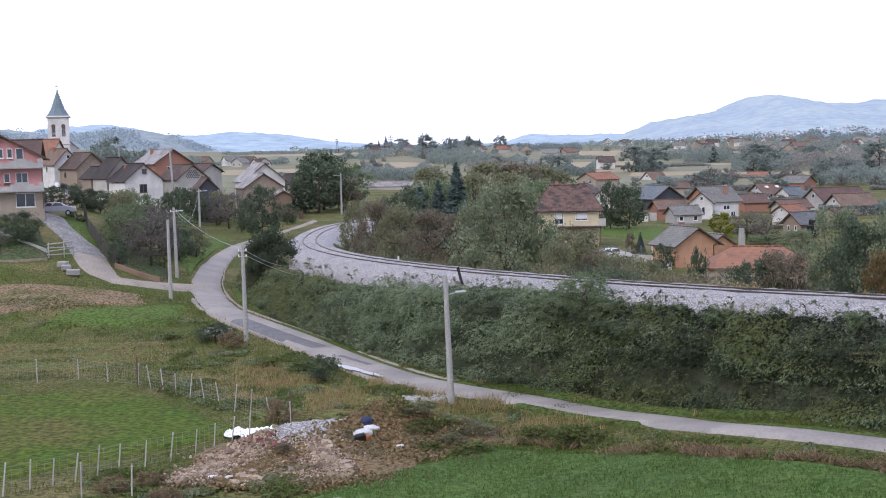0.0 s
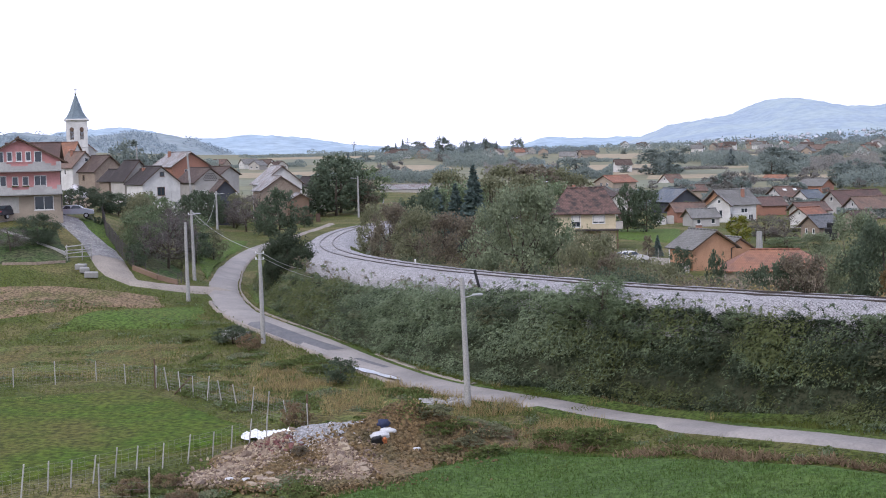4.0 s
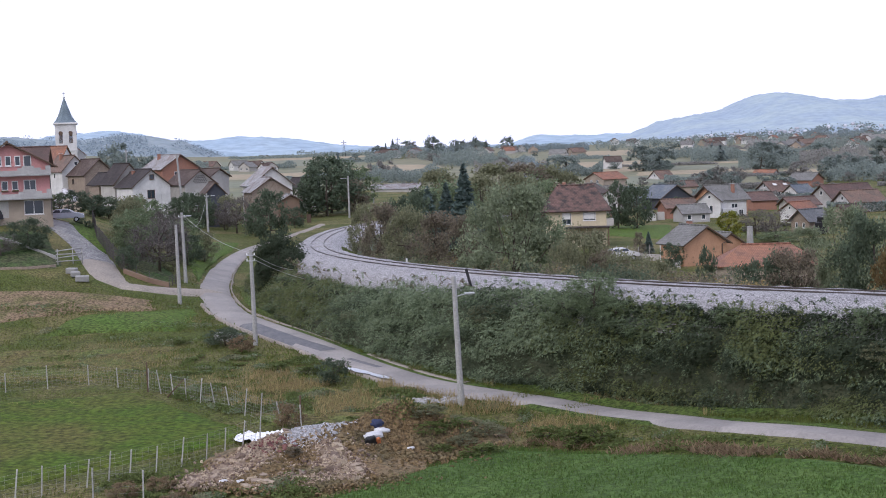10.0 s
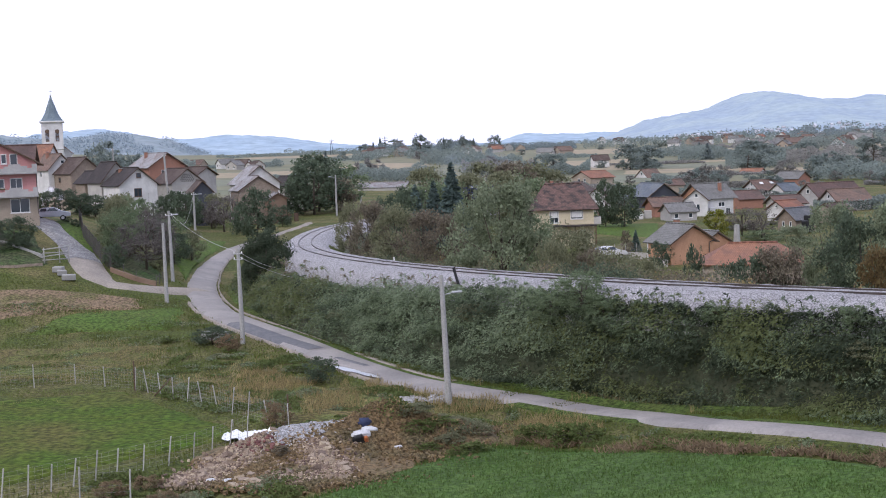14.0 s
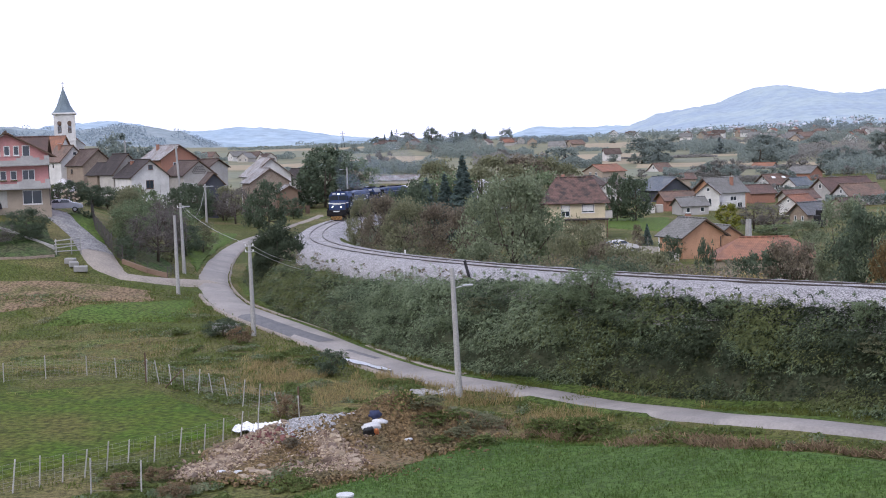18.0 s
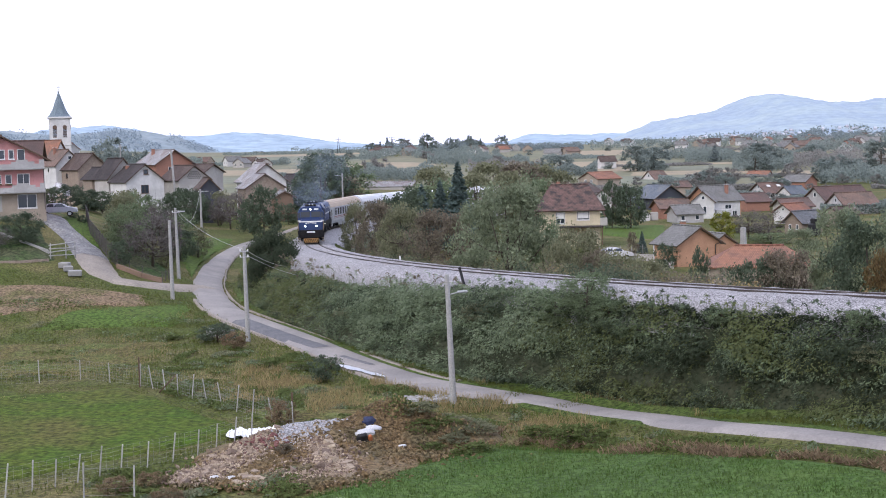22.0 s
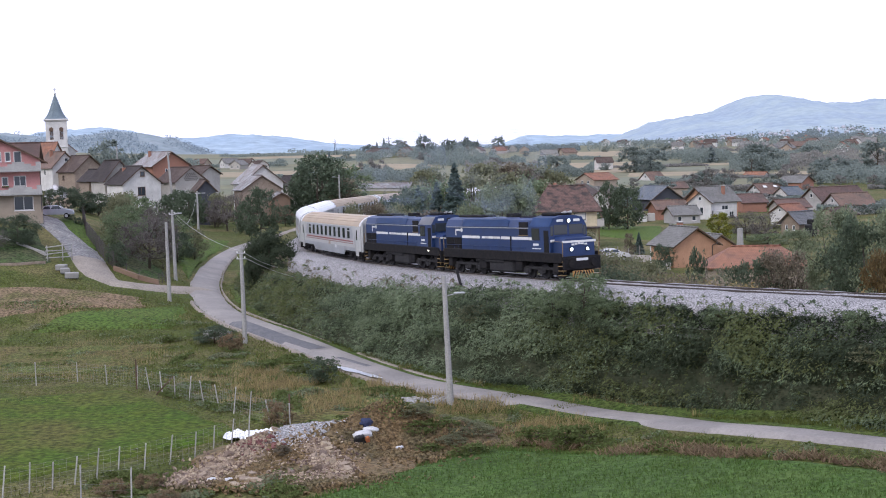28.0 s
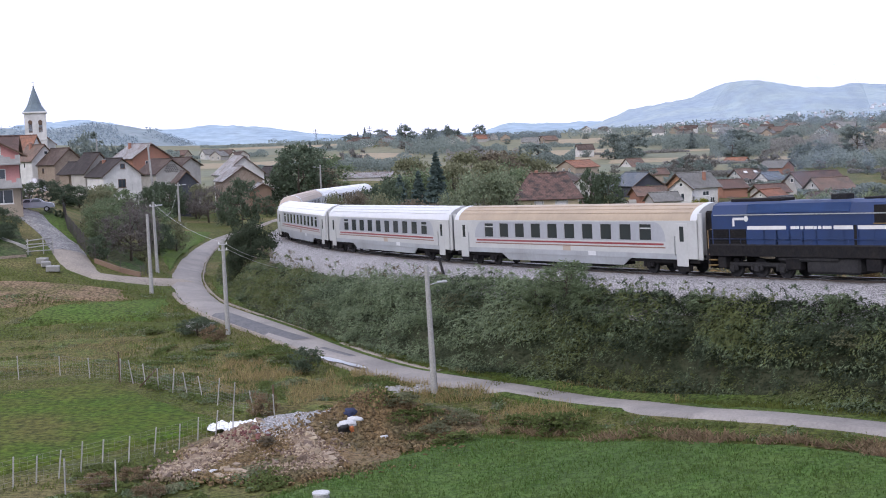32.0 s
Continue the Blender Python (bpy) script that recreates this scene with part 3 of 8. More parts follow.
# behind the line, inside its curve
for model, x, y, w, h, label in [
        (1, 6.9, 117.0, 8.5, 11.91, "broad grey-green willow tree behind the railway line"),
        (1, 4.4, 122.0, 5.5, 9.92, "grey-green willow bush behind the railway line"),
        (0, 10.0, 119.0, 4.5, 8.97, "bushy green tree behind the railway line"),
        (3, 12.4, 112.0, 5.5, 7.84, "yellowish green bush by the railway line"),
        (3, 10.2, 108.0, 3.5, 7.29, "yellowish green bush by the railway line"),
        (4, -5.9, 150.0, 5.5, 8.81, "brown autumn shrub beside the curve of the line"),
        (11, -8.6, 160.0, 4.0, 8.01, "olive-brown autumn shrub beside the curve of the line"),
        (11, -2.9, 142.0, 6.0, 8.45, "olive-brown autumn shrub beside the curve of the line"),
        (4, 0.3, 135.0, 6.0, 8.39, "brown autumn shrub beside the curve of the line"),
        (4, 2.7, 128.0, 4.5, 8.39, "brown autumn shrub beside the curve of the line"),
        (7, 4.2, 190.0, 7.0, 12.40, "tall dark spruce tree behind the line"),
        (7, -0.9, 185.0, 6.0, 9.43, "dark green spruce tree behind the line"),
        (7, 1.7, 195.0, 5.6, 9.47, "dark green spruce tree behind the line"),
        (2, -2.4, 175.0, 5.0, 9.04, "dark green bushy tree behind the line"),
        (11, 7.8, 215.0, 8.0, 9.51, "olive autumn tree behind the line"),
        (11, 1.1, 230.0, 9.0, 10.13, "olive autumn tree behind the line"),
        (11, 13.8, 225.0, 9.0, 9.89, "olive autumn tree behind the line"),
        (11, 11.7, 262.0, 11.0, 10.99, "tall olive autumn tree behind the line"),
        (4, 17.4, 258.0, 12.0, 11.13, "tall brown autumn tree behind the line"),
        (11, 22.3, 265.0, 10.0, 10.65, "tall olive autumn tree behind the line"),
        (0, 18.2, 240.0, 9.0, 9.71, "bushy green tree behind the line"),
        (2, -4.9, 185.0, 5.0, 8.11, "dark green bushy tree behind the line"),
        (0, 0.7, 206.0, 8.5, 9.33, "bushy green tree behind the line"),
        (2, -2.2, 202.0, 7.0, 8.24, "dark green bushy tree behind the line"),
        (0, 3.9, 210.0, 7.5, 9.54, "bushy green tree behind the line"),
        (11, 26.7, 270.0, 7.0, 9.24, "olive autumn tree beside the yellow house"),
        (0, 62.7, 360.0, 8.0, 5.29, "hazy green tree between the houses"),
        (11, 80.0, 410.0, 7.0, 5.6, "hazy olive tree between the houses"),
        (4, 88.9, 420.0, 7.0, 6.74, "reddish-brown tree between the houses"),
        (0, 87.8, 400.0, 7.0, 5.4, "hazy green tree between the houses"),
        (0, 130.6, 540.0, 15.0, 11.0, "broad hazy green tree on the plain"),
        (1, 92.7, 600.0, 15.0, 12.0, "broad hazy grey-green tree on the plain"),
        (2, 90.9, 350.0, 7.0, 4.84, "dark leafy tree between the houses"),
        (11, 124.3, 460.0, 9.0, 7.2, "hazy olive tree between the houses"),
        (1, 141.7, 480.0, 11.0, 7.5, "hazy grey-green tree between the houses"),
        (0, 148.5, 470.0, 10.0, 7.4, "hazy green tree between the houses"),
        (11, 59.6, 225.0, 6.0, 1.06, "low olive garden bush by the houses"),
        (0, 50.0, 215.0, 6.5, 0.91, "low green garden bush by the houses"),
        (0, 48.1, 190.0, 6.0, 1.58, "low green garden bush by the houses"),
        (5, 36.9, 270.0, 6.0, 4.04, "thin grey garden tree by the houses"),
        (2, 52.3, 290.0, 5.0, 3.00, "dark leafy tree between the houses")]:
    plant(model, x, y, w, h, label)
for model, x, y, w, h, label in [
        (3, 14.6, 104.0, 5.0, 6.65, "low tangled green bush by the line"),
        (3, 16.2, 102.0, 4.0, 6.35, "low tangled olive bush by the line"),
        (4, 13.6, 108.0, 4.0, 6.53, "low tangled brown bush by the line"),
        (2, 22.4, 112.0, 1.9, 6.52, "dark evergreen shrub by the line"),
        (2, 26.1, 150.0, 2.6, 3.47, "dark evergreen shrub in a garden"),
        (2, 28.9, 158.0, 2.2, 2.86, "dark evergreen shrub in a garden"),
        (2, 23.8, 98.0, 5.0, 7.23, "dark brownish green bush by the line"),
        (4, 25.5, 96.0, 5.0, 7.26, "dark reddish-brown bush by the line"),
        (1, 33.3, 110.0, 5.6, 9.49, "large grey-green tree by the line"),
        (2, 33.7, 104.0, 7.0, 9.54, "large dark green tree by the line"),
        (1, 35.8, 100.0, 7.0, 10.04, "large grey-green tree by the line"),
        (8, 29.6, 88.0, 3.0, 7.76, "rust-coloured autumn bush by the line"),
        (6, 41.2, 190.0, 3.6, 4.59, "bright yellow-green garden tree"),
        (5, 47.3, 200.0, 6.0, 4.16, "thin dark fruit tree in a village garden"),
        (5, 49.0, 195.0, 5.0, 4.19, "thin dark fruit tree in a village garden"),
        (2, 34.3, 230.0, 6.2, 8.0, "dark leafy tree between the houses"),
        (2, 31.2, 230.5, 4.6, 8.6, "dark leafy tree between the houses"),
        (4, 26.3, 175.0, 1.6, 2.98, "small reddish garden shrub"),
        (7, 28.0, 178.0, 1.8, 2.98, "small young dark green garden spruce"),
        (1, 41.1, 150.0, 5.0, 4.65, "leafy grey-green tree in a garden")]:
    plant(model, x, y, w, h, label)
# by the roads and gardens of the hillside
for model, x, y, w, h, label in [
        (13, -16.6, 143.0, 5.4, 6.3, "dark green bush at the road fork"),
        (13, -17.9, 145.0, 3.6, 5.6, "dark green bush at the road fork"),
        (13, -14.9, 140.0, 4.4, 4.8, "dark green bush at the road fork"),
        (13, -16.9, 139.5, 4.0, 4.0, "dark green bush at the road fork"),
        (2, -24.9, 204.0, 5.8, 8.4, "tall dense dark green tree beside the side road"),
        (2, -28.6, 216.0, 4.4, 5.2, "round dark green tree beside the side road"),
        (2, -43.0, 238.0, 5.6, 6.2, "dense dark garden bush below the shed"),
        (2, -39.6, 236.0, 4.2, 5.4, "dense dark garden bush below the shed"),
        (11, -36.4, 238.0, 4.6, 6.0, "olive garden tree below the shed"),
        (2, -45.5, 240.0, 4.4, 5.0, "dense dark garden bush below the shed"),
        (9, -21.7, 285.0, 12.5, 12.33, "broad dark leafy tree by the line"),
        (2, -21.6, 272.0, 13.0, 11.22, "broad dark leafy tree by the line"),
        (0, -17.3, 292.0, 11.0, 10.31, "broad grey-green leafy tree by the line"),
        (2, -25.5, 275.0, 7.0, 8.40, "dark leafy tree by the line"),
        (4, -16.4, 280.0, 6.0, 6.91, "brown autumn tree by the line"),
        (5, -29.9, 146.0, 6.6, 5.79, "bare purple-brown fruit tree in the garden"),
        (5, -33.0, 152.0, 4.5, 3.89, "bare purple-brown fruit tree in the garden"),
        (0, -33.2, 150.0, 5.0, 5.76, "green garden tree behind the fence"),
        (11, -35.2, 156.0, 4.6, 5.7, "olive garden tree behind the fence"),
        (0, -35.4, 165.0, 5.6, 6.4, "green garden tree behind the fence"),
        (2, -32.2, 141.0, 2.6, 2.74, "dark garden bush behind the fence"),
        (2, -29.8, 162.0, 4.4, 4.01, "dark garden bush by the side road"),
        (11, -29.1, 170.0, 4.0, 3.90, "olive garden bush by the side road"),
        (3, -29.2, 150.0, 2.4, 1.85, "olive garden bush by the side road"),
        (2, -42.3, 141.0, 4.6, 3.45, "small dark leafy fruit tree on the lawn"),
        (5, -44.3, 138.0, 3.6, 2.56, "small dark fruit tree on the lawn"),
        (11, -38.0, 172.0, 5.0, 5.6, "olive garden tree behind the fence"),
        (5, -31.7, 160.0, 4.8, 6.0, "bare purple-brown fruit tree in the garden"),
        (0, -33.9, 185.0, 5.0, 4.24, "green garden tree on the slope"),
        (2, -36.4, 180.0, 4.5, 3.29, "dark garden tree behind the fence"),
        (5, -32.8, 240.0, 6.0, 5.94, "thin bare garden tree by the barn"),
        (2, -24.0, 232.0, 4.0, 3.71, "dark bush beside the barn"),
        (2, -42.6, 163.0, 1.5, 0.88, "clipped round dark green garden shrub"),
        (2, -41.1, 161.0, 1.3, 1.06, "clipped round dark green garden shrub"),
        (2, -39.2, 225.0, 6.0, 6.47, "dark green leafy tree in a garden"),
        (5, -32.9, 225.0, 6.0, 5.82, "thin bare garden tree on the slope"),
        (5, -36.5, 235.0, 5.0, 5.04, "thin bare garden tree on the slope"),
        (0, -75.8, 330.0, 10.5, 14.29, "olive tree behind the roofs"),
        (9, -82.6, 345.0, 9.0, 12.74, "dark tree behind the roofs")]:
    plant(model, x, y, w, h, label)
for i, (x, y, w, h) in enumerate([(-50.0, 190.0, 5, 3.4), (-48.8, 195.0, 5, 3.2), (-48.0, 200.0, 5, 3.4), (-44.4, 195.0, 4, 3.5), (-51.0, 185.0, 3, 2.6)]):
    plant(2, x, y, w, h, "tall dark garden hedge bush", "bush", "bush", "hedge of the garden")
for model, x, y, w, h, label in [
        (2, -7.09, 88.97, 2.4, 1.7, "dark bramble bush at the roadside"),
        (2, -17.11, 107.89, 3.4, 1.5, "dark bramble bush over the culvert"),
        (14, -15.25, 104.34, 2.2, 1.2, "dry brown bush over the culvert"),
        (10, -11.55, 95.13, 1.9, 0.5, "low green weeds in the meadow"),
        (10, -9.01, 93.62, 1.6, 0.5, "low green weeds in the meadow"),
        (10, -21.08, 109.77, 1.8, 0.4, "low green weeds in the meadow"),
        (10, 6.56, 65.33, 2.0, 1.0, "green weedy bush at the field edge"),
        (10, 7.41, 65.51, 2.4, 0.9, "green weedy bush at the field edge"),
        (10, 5.38, 67.70, 2.2, 0.8, "green weedy bush at the field edge"),
        (14, -14.33, 60.01, 1.6, 0.7, "dry brown weeds along the fence"),
        (14, -13.07, 61.34, 1.5, 0.6, "dry brown weeds along the fence"),
        (14, -11.65, 58.22, 1.5, 0.6, "dark brown weeds along the fence"),
        (14, -8.55, 74.78, 1.8, 1.3, "dry brown bush by the fence"),
        (10, 1.88, 65.79, 2.2, 0.6, "green weeds at the field edge")]:
    plant(model, x, y, w, h, label, "bush", "bush")


# ---- brambles over the embankment, and grasses ----
def bank_z(u, off):
    """Height of the overgrown slope beside the line."""
    h = np.interp(u, TU, TH)
    wide = widen(u, off)
    x, y = np.interp(u, TU, TX) - np.cos(h) * wide, np.interp(u, TU, TY) + np.sin(h) * wide
    z = np.interp(u, TU, TZ) + np.interp(off, (2.0, 2.7, 3.6, 4.2, 4.6, 5.1, 5.6), (-0.2, -0.5, -1.05, -1.8, -2.7, -4.1, -6.2))
    return x, y, np.maximum(z, ground_z(x, y))


def bramble_leaves(c, size, rng, face):
    """Narrow leaf cards that mostly hang down the slope."""
    n = len(c)
    w = face + rng.normal(size=(n, 3)) * 0.6
    w /= np.linalg.norm(w, axis=1)[:, None] + 1e-9
    a = np.array((-0.75, -0.35, -0.45)) + rng.normal(size=(n, 3)) * 0.45
    a -= w * np.sum(a * w, axis=1)[:, None]
    a /= np.linalg.norm(a, axis=1)[:, None] + 1e-9
    b = np.cross(w, a)
    s = (size * rng.uniform(0.6, 1.4, n))[:, None]
    a, b = a * s * 0.85, b * s * 0.34
    return np.stack([c - a, c - b * 0.9, c + a, c + b], 1)


def brambles():
    """A carpet of leaves over the slope, with mounds of arching brambles on it."""
    rng = np.random.default_rng(21)
    cloud, shade, facing, place = [], [], [], []

    def limits(u):
        ragged = np.array([noise.noise((a * 0.5, 3, 2)) * 0.5 + noise.noise((a * 1.7, 5, 2)) * 0.35 for a in u])
        return np.interp(u, (-30, -22, -11, -6, 0, 10, 22), (3.3, 3.45, 3.45, 3.0, 2.95, 3.45, 4.1)) + ragged, np.interp(u, (-30, -20, -8, 8, 22), (6.7, 6.7, 6.4, 5.8, 5.65))

    def spread_out(s, lo, hi):
        return np.where(s < 0.28, lo + s / 0.28 * (4.2 - lo), np.where(s < 0.75, np.interp(s, (0.28, 0.48, 0.75), (4.2, 4.6, 5.1)), 5.1 + (s - 0.75) / 0.25 * (hi - 5.1)))

    n = 120000
    u = np.where(rng.uniform(0, 1, n) < 0.36, rng.uniform(-40, 4, n), rng.uniform(-62, 92, n))
    lo, hi = limits(u)
    s = rng.uniform(0, 1, n)
    pick = rng.uniform(0, 1, n)
    off = spread_out(np.where(pick < 0.3, s * 0.3, np.where(pick < 0.55, 0.7 + s * 0.3, s)), lo, hi)
    x, y, z = bank_z(u, off)
    cloud.append(np.stack([x, y, z + rng.uniform(0.02, 0.22, n)], 1))
    # Carpet leaves kept dark: shade in the gaps, put into their tone.
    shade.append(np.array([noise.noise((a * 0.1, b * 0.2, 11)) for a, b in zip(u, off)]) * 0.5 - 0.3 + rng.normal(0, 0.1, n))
    facing.append(np.tile((0, 0, 1.2), (n, 1)))
    place.append(u)
    m = 760
    cu = rng.uniform(-62, 92, m)
    lo, hi = limits(cu)
    cs = rng.uniform(0, 1, m) ** 0.78
    rad = (0.45 + 1.2 * rng.uniform(0, 1, m) ** 1.7) * np.interp(cs, (0, 0.25, 1), (0.72, 1.05, 0.9)) * np.where((cu > 26) & (cu < 54), 0.75, 1.0) * np.where((cu < -8) & (cs < 0.22), 0.55, 1.0)
    co = spread_out(cs, lo + 0.2, hi - 0.1)
    for a, o, r in zip(cu, co, rad):
        x, y, z = bank_z(a, o)
        k = int(110 + 420 * r * r)
        d = rng.normal(size=(k, 3))
        d[:, 2] = np.abs(d[:, 2]) * 1.1 - 0.25
        d /= np.linalg.norm(d, axis=1)[:, None]
        lump = np.array([1 + 0.6 * noise.noise((q[0] * 2.2 + a, q[1] * 2.2 + o, q[2] * 2.2)) for q in d])
        p = d * (r * lump * rng.uniform(0.78, 1.06, k))[:, None] * (1.25, 1.0, 0.9)
        cloud.append(p + (float(x), float(y), float(z) - 0.1))
        # Random tone, plus painted light: tops lighter, undersides and hollows darker.
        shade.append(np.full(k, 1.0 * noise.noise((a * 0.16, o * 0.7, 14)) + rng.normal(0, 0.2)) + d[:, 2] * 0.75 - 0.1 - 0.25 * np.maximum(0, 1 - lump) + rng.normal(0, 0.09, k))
        facing.append(d * 1.4 + (0, 0, 0.7))
        place.append(np.full(k, a))
    # canes that arch up over the edge of the ballast and hang down the slope
    for i in range(1500):
        a = rng.uniform(-45, 75)
        lo, hi = limits(np.array([a]))
        o = float(lo[0]) + (rng.uniform(-0.5, 0.4) if i % 6 == 0 else rng.uniform(0.2, 2.3))
        x, y, z = bank_z(a, o)
        k, reach, tall = 30, rng.uniform(0.5, 1.6), rng.uniform(0.15, 0.55)
        ang = rng.normal(-2.2, 0.8)
        if i % 6 == 0:
            reach, tall = rng.uniform(0.3, 0.9), rng.uniform(0.25, 0.8)
        t = rng.uniform(0, 1, k)
        drop = np.array((np.cos(ang) * reach, np.sin(ang) * reach))
        p = np.stack([drop[0] * t, drop[1] * t, tall * 4 * t * (1 - 0.62 * t) * 0.7 - (0.9 if o > 4.0 else 0.2) * reach * t * t], 1) + rng.normal(0, 0.04, (k, 3))
        cloud.append(p + (float(x), float(y), float(z) + 0.25 * (o > 3.6)))
        shade.append(np.full(k, 9.0 if i % 12 == 0 and 8 < a < 62 else rng.normal(0.16, 0.26)) + rng.normal(0, 0.05, k))
        facing.append(np.tile((0, -0.3, 1.0), (k, 1)))
        place.append(np.full(k, a))
    c, kind, face, at = np.concatenate(cloud), np.concatenate(shade), np.concatenate(facing), np.concatenate(place)
    c[:, 2] = np.maximum(c[:, 2], ground_z(c[:, 0], c[:, 1]) + 0.03)
    side = at + rng.normal(0, 3, len(at))
    way = np.array([(p.x, p.y) for p in spline([(q[0], q[1], 0) for q in ROAD], 1.5)])
    clear = np.full(len(c), 1e9)
    for q in way:
        clear = np.minimum(clear, (c[:, 0] - q[0]) ** 2 + (c[:, 1] - q[1]) ** 2)
    keep = clear > np.where(at > 40, 3.1, 1.9) ** 2
    c, kind, face, side = c[keep], kind[keep], face[keep], side[keep]
    # Fall of light along the bank painted in: near end darker, middle lighter.
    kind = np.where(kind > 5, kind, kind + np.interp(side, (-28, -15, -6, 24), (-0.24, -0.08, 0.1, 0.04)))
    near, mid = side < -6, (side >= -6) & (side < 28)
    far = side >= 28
    # The tone picks the leaf colour, from sunlit to deep shade.
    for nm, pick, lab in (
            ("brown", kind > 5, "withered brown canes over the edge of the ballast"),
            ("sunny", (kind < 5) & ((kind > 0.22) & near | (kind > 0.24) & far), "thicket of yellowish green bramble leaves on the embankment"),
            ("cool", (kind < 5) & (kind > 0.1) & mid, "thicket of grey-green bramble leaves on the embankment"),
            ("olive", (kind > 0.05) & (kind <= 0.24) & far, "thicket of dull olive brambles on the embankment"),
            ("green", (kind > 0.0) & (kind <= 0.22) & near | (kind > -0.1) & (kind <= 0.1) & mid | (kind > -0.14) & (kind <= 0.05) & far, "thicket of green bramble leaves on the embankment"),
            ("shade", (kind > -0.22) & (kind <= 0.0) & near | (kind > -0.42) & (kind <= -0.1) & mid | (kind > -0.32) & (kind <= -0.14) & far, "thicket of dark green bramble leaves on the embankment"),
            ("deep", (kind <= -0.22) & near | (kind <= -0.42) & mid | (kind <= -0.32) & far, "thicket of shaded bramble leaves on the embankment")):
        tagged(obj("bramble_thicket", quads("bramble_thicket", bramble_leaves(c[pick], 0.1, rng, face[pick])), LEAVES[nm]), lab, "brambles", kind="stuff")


brambles()

def scrub():
    rng = np.random.default_rng(23)
    n = 120000
    u = rng.uniform(-40, 62, n)
    off = -4.3 - rng.uniform(0, 1, n) ** 2.6 * 14
    hu = np.interp(u, TU, TH)
    x = np.interp(u, TU, TX) - np.cos(hu) * off
    y = np.interp(u, TU, TY) + np.sin(hu) * off
    base = np.maximum(ground_z(x, y), np.interp(u, TU, TZ) + np.interp(-off, (3.7, 5.5, 8.5), (-1.3, -2.2, -9)))
    rough = np.array([noise.noise((a * 0.3, b * 0.35, 6)) * 1.3 + noise.noise((a * 1.1, b * 1.1, 7)) * 0.7 for a, b in zip(x, y)])
    top = np.interp(u, TU, TZ) + np.interp(u, (-25, -21, -13, -10, 8, 18), (-0.1, -1.0, -1.0, -0.5, 0.2, -0.75)) + rough - np.interp(-off, (4.3, 5.2, 9, 18), (1.0, 0, 0.4, 4))
    top = np.maximum(top, base + 0.4)
    z = top - rng.uniform(0, 1, n) ** 1.8 * np.minimum(top - base, 2.6)
    c = np.stack([x, y, z], 1)
    k = np.array([noise.noise((a * 0.2, b * 0.2, 15)) for a, b in zip(x, y)]) + rng.normal(0, 0.1, n) - np.where((u < -9) & (u > -27), 0.16, 0)
    for nm, pick, lab in (("dark", k > 0.22, "low dark green scrub behind the line"), ("olive", (k > -0.06) & (k <= 0.22), "low olive scrub behind the line"), ("brown", (k <= -0.06) & (k > -0.36), "low brown scrub behind the line"), ("straw", k <= -0.36, "dry yellow weeds behind the line")):
        tagged(obj("scrub", quads("scrub", leaf_quads(c[pick], 0.135, rng, up=0.8)), LEAVES[nm]), lab, "scrub", kind="stuff")


def inner_grass():
    rng = np.random.default_rng(29)
    n = 14000
    u, off = rng.uniform(26, 75, n), -2.7 - rng.uniform(0, 1, n) ** 1.3 * 2.4
    h = np.interp(u, TU, TH)
    x, y = np.interp(u, TU, TX) - np.cos(h) * off, np.interp(u, TU, TY) + np.sin(h) * off
    k = np.array([noise.noise((a * 0.35, b * 0.7, 12)) for a, b in zip(u, off)]) > 0.25 - (-off - 2.7) * 0.6
    z = np.interp(u, TU, TZ) + np.interp(-off, (2.0, 2.8, 4.0, 5.5), (-0.11, -0.6, -1.3, -2.0)) + rng.uniform(0, 0.28, n)
    tagged(obj("line_grass", quads("line_grass", leaf_quads(np.stack([x, y, z], 1)[k], 0.13, rng, up=0.8)), LEAVES["sunny"]), "olive grass creeping over the ballast edge", "grass", kind="stuff")


scrub()
inner_grass()
for i, (u, off, w, h) in enumerate([(-7.6, 4.2, 3.6, 2.9), (-9.6, 4.5, 2.8, 2.2), (-4.6, 4.4, 3.0, 1.9), (3, 4.6, 2.6, 1.3), (12, 4.6, 2.2, 0.9), (-18.5, 4.0, 1.8, 1.2), (-27.5, 3.8, 1.6, 1.2), (22, 5.0, 2.4, 1.0), (42, 5.2, 2.4, 1.0), (-34, 4.4, 2.4, 1.4), (-21, 4.8, 2.6, 1.0), (-29, 4.6, 2.4, 1.0), (6, 5.0, 2.2, 1.0), (-12, 4.6, 2.4, 1.2)]):
    p = Vector(float(q) for q in bank_z(u, off))
    _o = plant(3 if i % 4 == 3 else 0, p.x, p.y, w, h, "leafy green shrub growing out of the embankment", "bush", "bush", "shrubs of the embankment")
    _o.location.z = float(bank_z(u, off)[2]) - 0.15


